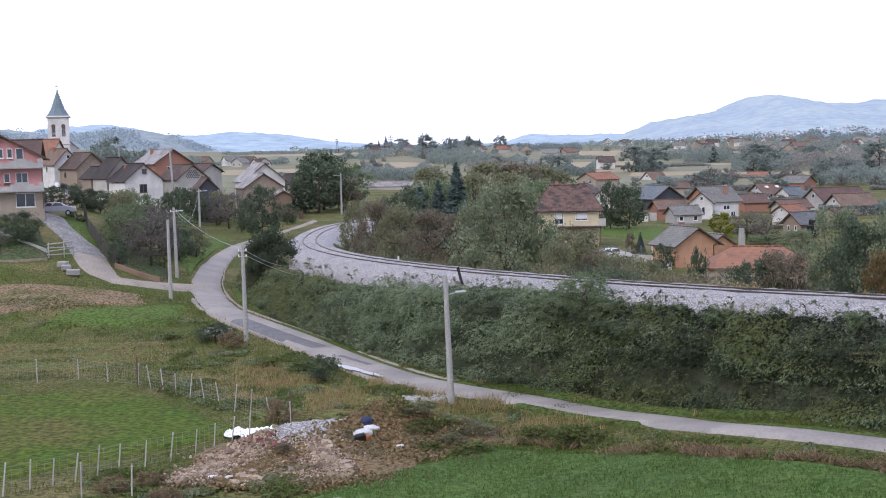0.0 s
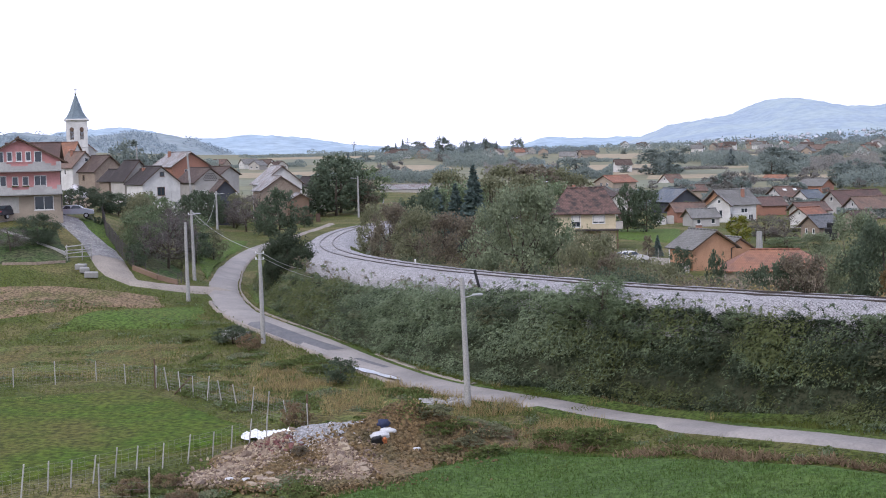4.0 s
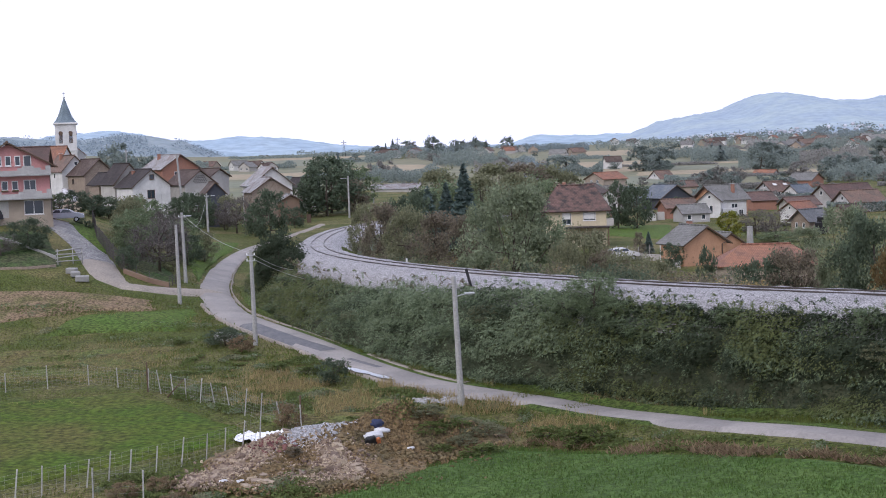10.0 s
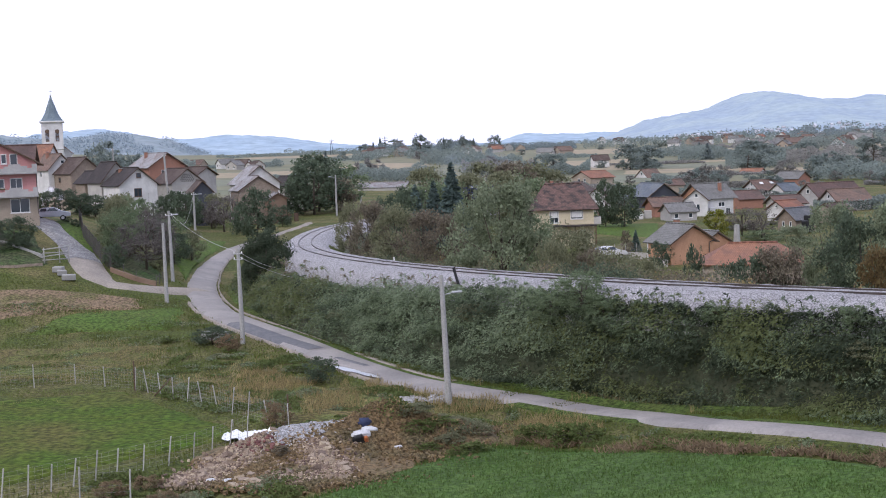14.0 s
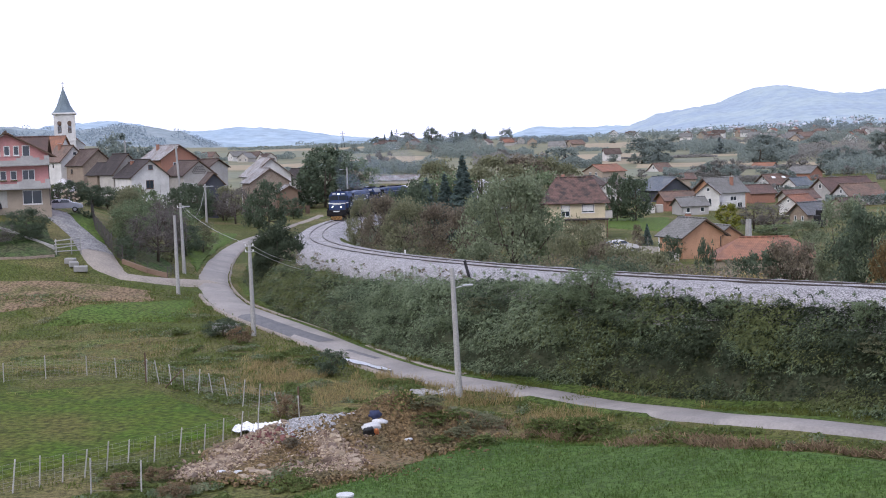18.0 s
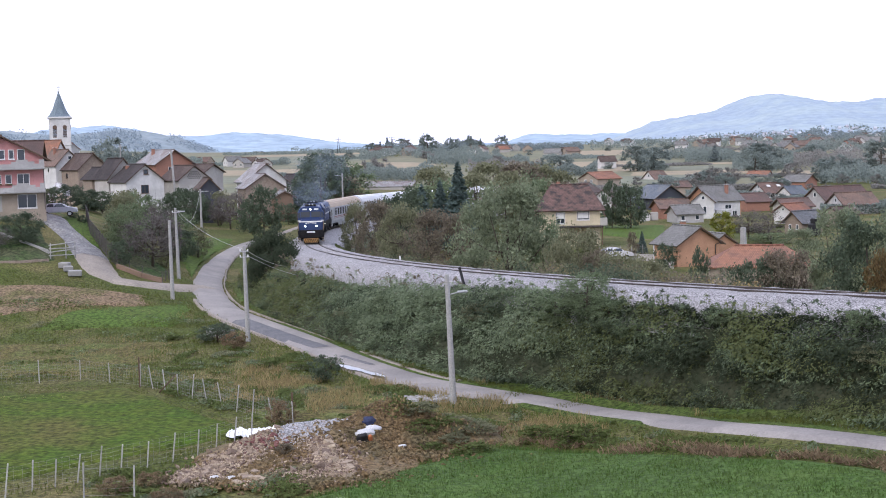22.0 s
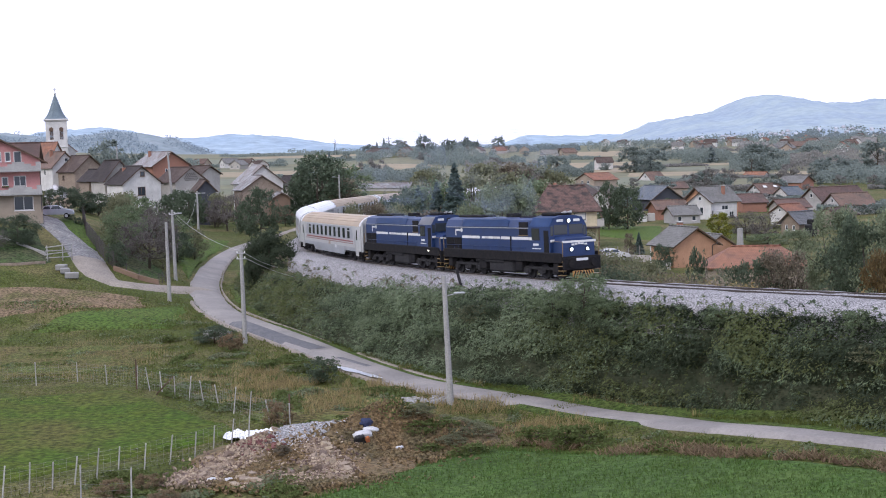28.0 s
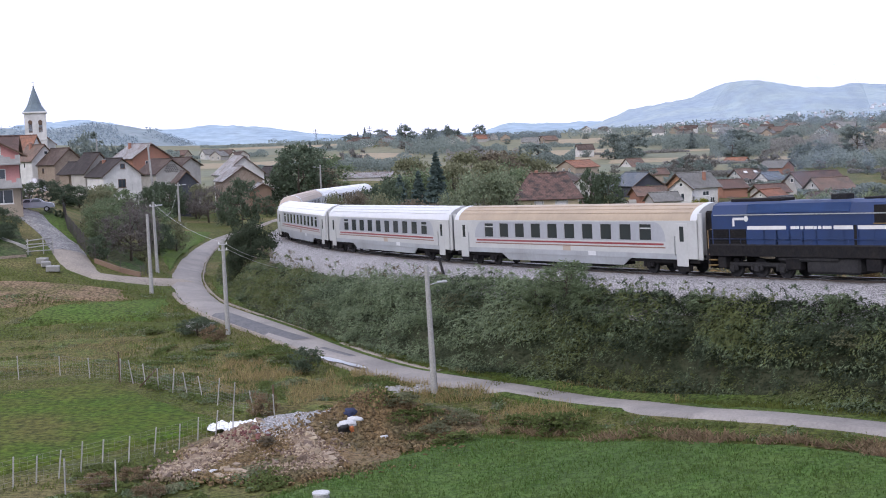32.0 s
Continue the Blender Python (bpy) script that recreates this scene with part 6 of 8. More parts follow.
house("white house with a rust brown roof", 84.0, 500.0, -60, 7.4, 6.6, 0.8, 3.6, "w_white", "r_rust", wins=[("f", 0, 2.0, 0.9, 0.9), ("r", 1.4, 0.4, 1.0, 1.0)], over=0.5)
house("house with a dull red roof among trees", 28.6, 300.0, -80, 5.8, 4.4, 5.0, 6.1, "w_brick", "r_rust", over=0.4)
house("grey-roofed house among trees", 35.6, 312.0, -30, 6.5, 7, 3.6, 5.5, "w_pale", "r_brown", over=0.4)
house("small house with a rust-red roof", 70.6, 380.0, -80, 5.7, 4.4, 2.2, 3.6, "w_beige", "r_rust", over=0.4)
house("low shed with a brown roof behind the hedge", 68.81, 225.4, -60, 4.30, 4.30, 2.00, 3.03, "w_beige", "r_brown", over=0.4, name="shed", category="shed")
house("distant white house with a purple-brown roof", 84.5, 640.0, -84, 7.8, 7.4, 4.0, 6.3, "w_white", "r_brown", over=0.5)
house("long low pale industrial shed", -11.9, 430.0, 85, 7.0, 15.5, 0.9, 2.3, "w_pale", "r_metal", name="shed", category="shed", over=0.3)


def far_houses():
    rng = random.Random(8)
    for a0, a1, y0, y1, n in ((-0.165, -0.12, 800, 900, 8), (-0.045, -0.005, 1000, 1080, 6), (0.035, 0.075, 1100, 1200, 8), (0.085, 0.11, 900, 1000, 4), (0.185, 0.24, 1020, 1250, 13), (0.245, 0.3, 900, 1150, 13), (0.3, 0.36, 820, 1200, 10), (0.12, 0.36, 1250, 1500, 20)):
        for i in range(n):
            y, a = rng.uniform(y0, y1), rng.uniform(a0, a1)
            w, l, h = rng.uniform(6.5, 8.5), rng.uniform(8, 11), rng.uniform(2.6, 4.6)
            house("distant village house on the far plain", a * y, y, rng.uniform(-80, 80), w, l, h, h + w * 0.36, rng.choice(("w_white", "w_white", "w_pale", "w_beige", "w_white")), rng.choice(("r_rust", "r_brown", "r_rust", "r_orange", "r_grey", "r_brown", "r_grey")), wins=[(s, q, h - 1.3, 1.2, 1.3) for s in "fl" for q in (-2, 2)] if y < 950 else (), over=0.5, group="houses of the far plain")


far_houses()
house("small white garden hut beside the meadow", 40.6, 254.0, 10, 1.4, 1.4, 1.2, 1.7, "w_white", "r_grey", name="hut", category="hut", over=0.12)


# ---- the church ----
def church():
    x, y = -95.8, 357.0
    d = 357
    z0 = gz(x, y)
    root = tagged(new("church"), "white village church with a slender grey-green spire", "church")
    root.matrix_basis = pose(x, y, z0, 0, 0, 14)
    eave, tip = 17.20, 24.23
    white = M["w_white"]
    holes = [(a, 13.64, 0.95, 2.7) for a in (-1.25, 1.25)]
    for i in range(4):
        obj("tower_wall", wall_mesh(5.3 if i % 2 == 0 else 4.8, eave, holes if i % 2 == 0 else [(0, holes[0][1], 1.0, 2.7)], None, 0.4), white, root, m=pose(0, 0, 0, 0, 0, 90 * i) @ pose(0, -2.65, 0))
        for q in holes if i % 2 == 0 else [(0, holes[0][1], 1.0, 2.7)]:
            lv = bmesh.new()
            for k in range(9):
                box_bm(q[2] + 0.02, 0.1, 0.16, 0, 0, -1.25 + k * 0.31, bm=lv)
            part("louvre", lv, M["frame_b"], root, "brown belfry louvre", m=pose(0, 0, 0, 0, 0, 90 * i) @ pose(q[0], -2.45, q[1]))
            arch = bmesh.new()
            bmesh.ops.create_cone(arch, segments=20, radius1=q[2] / 2 + 0.06, radius2=q[2] / 2 + 0.06, depth=0.08, cap_ends=True, matrix=pose(q[0], -2.68, q[1] + 1.3, 90, 0, 0))
            part("window_arch", arch, M["frame_b"], root, m=pose(0, 0, 0, 0, 0, 90 * i))
    part("cornice", box_bm(6.2, 6.2, 0.5, 0, 0, eave + 0.2, 0.12), white, root, "moulded white cornice")
    part("string_course", box_bm(5.6, 5.6, 0.35, 0, 0, 10.37, 0.08), white, root)
    prof = [(3.05, eave + 0.45), (2.5, eave + 1.1), (1.95, eave + 2.3), (0.08, tip)]
    v, f = [], []
    for r, z in prof:
        for k in range(8):
            a = math.pi / 4 * (k + 0.5)
            sq = r / max(abs(math.cos(a)), abs(math.sin(a))) * (0.92 if z > eave + 1.5 else 1.0)
            v.append((sq * math.cos(a) * 0.96, sq * math.sin(a) * 0.96, z))
    for i in range(3):
        for k in range(8):
            f.append((i * 8 + k, i * 8 + (k + 1) % 8, i * 8 + 8 + (k + 1) % 8, i * 8 + 8 + k))
    f.append(tuple(range(24, 32)))
    obj("spire", mesh_of("spire", v, f), mat("spire_copper_sheet", (0.15, 0.195, 0.22), (0.115, 0.15, 0.175), rough=0.5, scale=0.6, fine=3), root, "grey-green sheet metal spire")
    cr = bmesh.new()
    box_bm(0.12, 0.12, 1.7, 0, 0, tip + 0.7, bm=cr)
    box_bm(0.8, 0.12, 0.12, 0, 0, tip + 1.1, bm=cr)
    bmesh.ops.create_icosphere(cr, subdivisions=2, radius=0.28, matrix=Matrix.Translation((0, 0, tip)))
    part("cross", cr, M["tin"], root, "small metal cross")
    nave = 9.49
    for s in (-1, 1):
        obj("nave_wall", wall_mesh(18, nave, [(a, nave * 0.6, 1.2, 2.6) for a in (-6, -2, 2, 6)]), white, root, m=pose(s * 4.6, 12, 0, 0, 0, 90 * s))
        ang = math.atan2(4.0, 4.6)
        ca, sa = math.cos(ang), math.sin(ang)
        obj("roof_slope", slope_mesh(18.6, 18.6, 6.7), M["r_orange"], root, m=pose(0, 12, nave + 4.0, 0, 0, 0 if s > 0 else 180) @ Matrix(((0, ca, sa, 0), (-1, 0, 0, 0), (0, -sa, ca, 0), (0, 0, 0, 1))))
    for yy, turn in ((3.0, 0), (21.0, 180)):
        obj("nave_gable", wall_mesh(9.2, nave, (), nave + 3.9), white, root, m=pose(0, yy, 0, 0, 0, turn))


church()

# ---- railway details ----
M["steel"] = mat("rail_steel", (0.09, 0.075, 0.065), (0.06, 0.05, 0.045), rough=0.5, metal=0.6)
M["sleeper"] = mat("sleeper_wood", (0.36, 0.34, 0.33), (0.28, 0.265, 0.26), fine=10, vary=0.2)
for off in (0.75, -0.75):
    tagged(sweep("rail", np.arange(-75, 520, 1.0), [(off + 0.075, -0.19), (off + 0.06, -0.15), (off + 0.02, -0.12), (off + 0.036, -0.03), (off + 0.036, 0.0), (off - 0.036, 0.0), (off - 0.036, -0.03), (off - 0.02, -0.12), (off - 0.06, -0.15), (off - 0.075, -0.19)], M["steel"]), "rusty brown steel running rail on sleepers", "rail", kind="structure")
_bed = [o for o in scene.collection.objects if o.name == "ballast_bed"][0]
_sl = bpy.data.meshes.new("sleeper")
_bm = box_bm(2.6, 0.26, 0.16, 0, 0, -0.175, 0.015)
_bm.to_mesh(_sl)
_bm.free()
for i in range(290):
    u = -14 + i * 0.62
    h = float(np.interp(u, TU, TH))
    p = line(u)
    share("sleeper", _sl, M["sleeper"], _bed, pose(p.x, p.y, p.z, 0, 0, -math.degrees(h)))


# ---- the train ----
def paint(name, a, b=None, rough=0.35, **k):
    return mat(name, a, b or tuple(v * 0.82 for v in a), rough=rough, scale=0.6, fine=5.0, bump=0.05, depth=0.005, spec=0.5, grain=0.12, **k)


M["t_blue"] = paint("engine_blue_paint", (0.009, 0.032, 0.12), (0.01, 0.028, 0.09), rough=0.5)
M["t_blue2"] = paint("faded_blue_paint", (0.022, 0.075, 0.24), (0.02, 0.062, 0.19), rough=0.45)
M["t_black"] = mat("sooty_black_steel", (0.013, 0.013, 0.016), (0.024, 0.022, 0.022), rough=0.8, scale=2, fine=9, spec=0.1)
M["t_grey"] = mat("dusty_dark_grey_steel", (0.042, 0.041, 0.044), (0.026, 0.026, 0.029), rough=0.8, scale=2, fine=9, spec=0.12)
M["t_white"] = paint("coach_white_paint", (0.485, 0.49, 0.495), (0.425, 0.43, 0.435))
M["t_stripe"] = paint("white_stripe", (0.72, 0.72, 0.72))
M["t_band"] = paint("coach_grey_band", (0.36, 0.37, 0.41), (0.32, 0.33, 0.37))
M["t_skirt"] = paint("coach_grey_skirt", (0.38, 0.4, 0.44), (0.28, 0.29, 0.31))
M["t_red"] = paint("coach_red_stripe", (0.27, 0.045, 0.055))
M["t_tan"] = paint("coach_tan_stripe", (0.24, 0.12, 0.09))
M["t_beige"] = paint("dusty_beige_roof", (0.42, 0.33, 0.24), (0.34, 0.27, 0.2), rough=0.6)
M["t_pale"] = paint("pale_grey_roof", (0.62, 0.63, 0.65), (0.56, 0.57, 0.6), rough=0.4)
# Sky glare on the third coach's roof put into the colour; last coach shares it.
M["t_bright"] = paint("bright_white_roof", (0.8, 0.8, 0.82), (0.75, 0.76, 0.78), rough=0.35)
M["t_brown"] = paint("brown_grey_roof", (0.42, 0.34, 0.28), (0.36, 0.3, 0.25), rough=0.6)
M["t_gold"] = paint("tarnished_yellow_rail", (0.21, 0.14, 0.06))
M["t_orange"] = paint("warning_orange", (0.4, 0.21, 0.06))
M["t_lamp"] = glow_mat("headlamp_glow", (0.85, 0.93, 1.0), 6.0)
M["t_lamp2"] = glow_mat("marker_lamp_glow", (1.0, 0.9, 0.75), 4.0)
M["t_glass"] = glass_mat("train_window_glass", (0.03, 0.036, 0.042), 0.12)


def wheelset(bogie, y, r=0.46):
    bm = bmesh.new()
    for sx in (-0.75, 0.75):
        bmesh.ops.create_cone(bm, segments=20, radius1=r, radius2=r, depth=0.13, cap_ends=True, matrix=pose(sx, y, r, 0, 90, 0))
        bmesh.ops.create_cone(bm, segments=20, radius1=r + 0.03, radius2=r + 0.03, depth=0.03, cap_ends=True, matrix=pose(sx * 0.92, y, r, 0, 90, 0))
    bmesh.ops.create_cone(bm, segments=10, radius1=0.09, radius2=0.09, depth=1.5, cap_ends=True, matrix=pose(0, y, r, 0, 90, 0))
    part("wheelset", bm, M["t_grey"], bogie)


def bogie(parent, y, axles, heavy=False):
    b = part("bogie", box_bm(1.2, axles[-1] - axles[0] + 0.4, 0.3, 0, 0, 0.62, 0.04), M["t_black"], parent, "sooty black bogie", m=pose(0, y, 0))
    for s in (-1, 1):
        bm = bmesh.new()
        box_bm(0.14, axles[-1] - axles[0] + 1.0, 0.22, s * 1.05, 0, 0.72, 0.04, bm=bm)
        for a in axles:
            box_bm(0.26, 0.36, 0.34, s * 1.08, a, 0.48, 0.05, bm=bm)
            for d in (-0.32, 0.32):
                bmesh.ops.create_cone(bm, segments=10, radius1=0.1, radius2=0.1, depth=0.3, cap_ends=True, matrix=pose(s * 1.1, a + d, 0.56))
        part("side_frame", bm, M["t_grey"] if heavy else M["t_black"], b)
    for a in axles:
        wheelset(b, a, 0.5 if heavy else 0.46)
    return b


def coach(roof, label):
    """A passenger coach, 26.4 m over its buffers; y runs towards the tail."""
    L = 25.6
    root = tagged(new("passenger_coach"), label, "railway coach", "coaches of the train")
    side = [(1.36, 0.95), (1.41, 1.3), (1.41, 2.9), (1.38, 3.1)]
    arc = [(1.38, 3.1), (1.3, 3.36), (1.1, 3.62), (0.8, 3.83), (0.42, 3.98), (0, 4.05)]
    wins = [-8.35 + i * 1.855 for i in range(10)]
    for s in (-1, 1):
        holes = [(s * y if s > 0 else -y, 2.43, 1.06, 0.92) for y in wins]
        obj("side_wall", wall_mesh(L, 3.1, holes, None, 0.08, 0.95), M["t_white"], root, m=pose(s * 1.41, 0, 0, 0, 0, 90 * s))
        # grey band with rounded ends round the windows
        v, f = [], []
        xs = sorted({-9.15, 9.15, *(y - 0.53 for y in wins), *(y + 0.53 for y in wins)})
        for i in range(len(xs) - 1):
            for z0, z1 in ((1.9, 1.97), (1.97, 2.89), (2.89, 3.02)):
                c = (xs[i] + xs[i + 1]) / 2
                if z0 == 1.97 and any(abs(c - y) < 0.5 for y in wins):
                    continue
                n = len(v)
                v += [(s * 1.416, xs[i], z0), (s * 1.416, xs[i + 1], z0), (s * 1.416, xs[i + 1], z1), (s * 1.416, xs[i], z1)]
                f.append((n, n + 1, n + 2, n + 3) if s > 0 else (n + 3, n + 2, n + 1, n))
        for e in (-1, 1):
            n = len(v)
            v.append((s * 1.416, e * 9.15, 1.9))
            for k in range(9):
                a = math.pi / 2 * k / 8
                v.append((s * 1.416, e * (9.15 + 1.0 * math.cos(a)), 1.9 + 1.12 * math.sin(a)))
            f += [(n, n + 1 + k, n + 2 + k) if s * e > 0 else (n, n + 2 + k, n + 1 + k) for k in range(8)]
        obj("window_band", mesh_of("window_band", v, f), M["t_band"], root, "grey window band")
        for z, hgt, ln, mm, lb in ((1.74, 0.11, 19.9, "t_red", "dull red stripe"), (1.55, 0.07, 20.2, "t_tan", "thin brown stripe")):
            part("stripe", box_bm(0.012, ln, hgt, s * 1.413, 0, z), M[mm], root, lb)
        for i, y in enumerate(wins):
            w = part("window", box_bm(0.03, 1.02, 0.9, s * 1.375, y, 2.43), M["t_glass"], root)
            if i in (0, 9):
                part("window_bar", box_bm(0.05, 1.02, 0.07, s * 1.39, y, 2.66), M["t_white"], w)
        # skirt between the bogies
        for y0, y1 in ((-7.0, 7.0),):
            v = [(s * 1.4, y0, 0.95), (s * 1.4, y1, 0.95), (s * 1.34, y1 - 0.9, 0.45), (s * 1.34, y0 + 0.9, 0.45)]
            v += [(q[0] - s * 0.08, q[1], q[2]) for q in v]
            obj("skirt", mesh_of("skirt", v, [(0, 1, 2, 3), (7, 6, 5, 4), (0, 4, 5, 1), (1, 5, 6, 2), (2, 6, 7, 3), (3, 7, 4, 0)]), M["t_skirt"], root, "grey lower skirt")
        part("lower_band", box_bm(0.014, 22.6, 0.32, s * 1.413, 0, 1.06), M["t_skirt"], root, "grey lower band")
        for e in (-1, 1):
            d = part("door", box_bm(0.06, 0.95, 2.45, s * 1.40, e * 11.55, 1.75, 0.02), M["t_white"], root, "white entrance door")
            part("door_window", box_bm(0.02, 0.34, 0.85, s * 1.434, e * 11.55, 2.35, 0.005), M["t_glass"], d)
            part("grab_rail", box_bm(0.04, 0.04, 1.1, s * 1.45, e * 10.95, 1.7), M["tin"], d)
            part("step", box_bm(0.3, 0.9, 0.35, s * 1.2, e * 11.55, 0.42, 0.02), M["t_black"], root)
        part("marking", box_bm(0.012, 0.75, 0.26, s * 1.416, -3.2, 1.1), M["t_pale"], root, "small pale data panel")
        part("number_board", box_bm(0.012, 0.8, 0.3, s * 1.416, -0.6, 1.36), M["t_brown"], root)
    # roof
    pts = [(-x, z) for x, z in arc] + arc[-2::-1]
    rows = [[(x, y, z + (0.012 if k % 2 and 0.3 < abs(x) < 1.25 else 0)) for x, z in pts] for k, y in enumerate(np.linspace(-L / 2, L / 2, 45))]
    obj("roof", grid_mesh("roof", rows), M[roof], root)
    for x in (-1.18, -0.95, -0.6, 0.6, 0.95, 1.18):
        z = float(np.interp(abs(x), [a for a, b in arc][::-1], [b for a, b in arc][::-1]))
        part("roof_rib", box_bm(0.05, L - 1.4, 0.05, x, 0, z + 0.015), M[roof], root)
    for e in (-1, 1):
        rows = [[(x * 1.004, e * (L / 2 - q), z + 0.01) for x, z in pts] for q in (0.0, 0.55)]
        obj("roof_end", grid_mesh("roof_end", rows), M["t_pale"], root, "pale roof end")
        v = [(-1.36, e * L / 2, 0.9), (1.36, e * L / 2, 0.9)] + [(x, e * L / 2, z) for x, z in pts[::-1]]
        obj("end_wall", mesh_of("end_wall", v, [tuple(range(len(v)))]), M["t_white"], root)
        part("gangway", box_bm(1.5, 0.5, 2.6, 0, e * (L / 2 + 0.2), 2.3, 0.1), M["t_black"], root, "black rubber gangway")
        part("end_panel", box_bm(0.12, 0.36, 2.6, 1.25, e * (L / 2 + 0.12), 2.2, 0.03), M["t_white"], root)
        part("end_panel", box_bm(0.12, 0.36, 2.6, -1.25, e * (L / 2 + 0.12), 2.2, 0.03), M["t_white"], root)
        bm = bmesh.new()
        for sx in (-0.87, 0.87):
            bmesh.ops.create_cone(bm, segments=14, radius1=0.24, radius2=0.24, depth=0.06, cap_ends=True, matrix=pose(sx, e * (L / 2 + 0.4), 1.06, 90, 0, 0))
            bmesh.ops.create_cone(bm, segments=10, radius1=0.09, radius2=0.09, depth=0.45, cap_ends=True, matrix=pose(sx, e * (L / 2 + 0.2), 1.06, 90, 0, 0))
        part("buffer", bm, M["t_grey"], root)
    part("underframe", box_bm(2.5, L, 0.3, 0, 0, 0.85), M["t_black"], root)
    for y in (-3.5, 0.5, 3.2):
        part("equipment_box", box_bm(2.2, 1.6, 0.45, 0, y, 0.5, 0.04), M["t_black"], root)
    return root, [bogie(root, y, (-1.25, 1.25)) for y in (-9.5, 9.5)], L


def engine(label, lamps):
    """A six-axle diesel engine with its cab in front (y runs towards the tail)."""
    root = tagged(new("diesel_locomotive"), label, "locomotive", "locomotives of the train")
    B = M["t_blue"]
    part("frame_deck", box_bm(2.95, 16.9, 0.22, 0, 0, 1.38, 0.03), M["t_black"], root, "black walkway deck")
    for s in (-1, 1):
        part("deck_sill", box_bm(0.05, 16.6, 0.56, s * 1.46, 0, 1.4), M["t_black"], root)
    # long hood with a bevelled top
    hood = [(-1.32, 1.5), (-1.32, 3.25), (-1.12, 3.72), (-0.7, 3.86), (0.7, 3.86), (1.12, 3.72), (1.32, 3.25), (1.32, 1.5)]
    y0, y1 = -4.2, 8.2
    v = [(x, y, z) for y in (y0, y1) for x, z in hood]
    f = [(i, i + 8, i + 9, i + 1) for i in range(7)] + [tuple(range(8)), tuple(range(15, 7, -1))]
    obj("long_hood", mesh_of("long_hood", v, f), B, root)
    for s in (-1, 1):
        v = [(s * 1.325, -1.2, 3.3), (s * 1.325, 5.6, 3.3), (s * 1.125, 5.6, 3.74), (s * 1.125, -1.2, 3.74)]
        v = v + [(q[0] + s * 0.02, q[1], q[2] + 0.015) for q in v]
        obj("hood_panel", mesh_of("hood_panel", v, [(4, 5, 6, 7), (7, 6, 5, 4), (0, 1, 5, 4), (1, 2, 6, 5), (2, 3, 7, 6), (3, 0, 4, 7)]), M["t_blue2"], root, "faded light blue roof panel")
        part("gutter_rail", box_bm(0.05, 12.0, 0.05, s * 1.35, 2.0, 3.22), M["tin"], root)
        for a, b in ((-4.1, -1.7), (-1.4, -0.2), (2.9, 5.6)):
            part("stripe", box_bm(0.012, b - a, 0.18, s * 1.324, (a + b) / 2, 2.56), M["t_stripe"], root, "white side stripe")
        for k in range(9):
            part("lettering", box_bm(0.012, 0.2 if k % 4 else 0.34, 0.15, s * 1.324, 0.1 + k * 0.29, 2.56), M["t_stripe"], root, "row of white lettering bars")
        bm = bmesh.new()
        bmesh.ops.create_cone(bm, segments=14, radius1=0.15, radius2=0.15, depth=0.014, cap_ends=True, matrix=pose(s * 1.325, 5.66, 3.02, 0, 90, 0))
        part("emblem", bm, M["t_stripe"], root, "white bent-arrow emblem")
        part("emblem", box_bm(0.012, 0.9, 0.13, s * 1.324, 6.15, 3.02), M["t_stripe"], root, "white bent-arrow emblem")
        part("emblem", box_bm(0.012, 0.14, 0.4, s * 1.324, 6.58, 2.84), M["t_stripe"], root, "white bent-arrow emblem")
        gr = bmesh.new()
        for a, b in ((5.7, 6.85), (6.95, 8.1)):
            box_bm(0.04, b - a, 0.95, s * 1.322, (a + b) / 2, 2.02, bm=gr)
            for k in range(8):
                box_bm(0.05, b - a, 0.03, s * 1.34, (a + b) / 2, 1.6 + k * 0.12, bm=gr)
        part("radiator_grille", gr, M["t_black"], root, "black radiator grille")
        part("air_intake", box_bm(0.06, 1.15, 0.85, s * 1.31, -3.3, 3.18), M["t_black"], root, "dark air intake")
        part("intake_sill", box_bm(0.07, 1.25, 0.05, s * 1.33, -3.3, 2.74), M["t_gold"], root)
        for k in range(9):
            part("hood_door", box_bm(0.02, 1.0, 0.85, s * 1.322, -2.2 + k * 0.88 + 0.02, 2.02, 0.004), B, root)
        part("door_gap", box_bm(0.02, 0.16, 1.15, s * 1.334, -1.55, 2.1), M["t_black"], root)
        for z, n in ((2.45, 1), (2.0, 1)):
            rail = [([(s * 1.44, -3.8, z), (s * 1.44, 8.3, z)], [0.018, 0.018], 5)]
        obj("hand_rail", tubes("hand_rail", rail + [([(s * 1.44, y, 1.45), (s * 1.44, y, 2.0)], [0.012, 0.012], 5) for y in (-3.6, -1.2, 1.2, 3.6, 6.0, 8.3)]), B, root)
    part("exhaust_stack", box_bm(0.7, 1.0, 0.35, 0, 0.2, 3.95, 0.05), M["t_black"], root, "sooty exhaust stack")
    part("roof_fan", box_bm(1.2, 3.6, 0.18, 0, 5.6, 3.92, 0.05), M["t_black"], root)
    part("roof_walk", box_bm(1.2, 2.6, 0.1, 0, -2.9, 3.9, 0.02), M["t_black"], root)
    # cab
    cab = [(-1.45, 1.5), (-1.45, 3.3), (-1.05, 3.88), (-0.5, 4.0), (0.5, 4.0), (1.05, 3.88), (1.45, 3.3), (1.45, 1.5)]
    y0, y1 = -6.9, -4.2
    v = [(x, y, z) for y in (y0, y1) for x, z in cab]
    c = obj("cab", mesh_of("cab", v, [(i, i + 8, i + 9, i + 1) for i in range(7)] + [tuple(range(8)), tuple(range(15, 7, -1))]), B, root, "dark blue driver's cab")
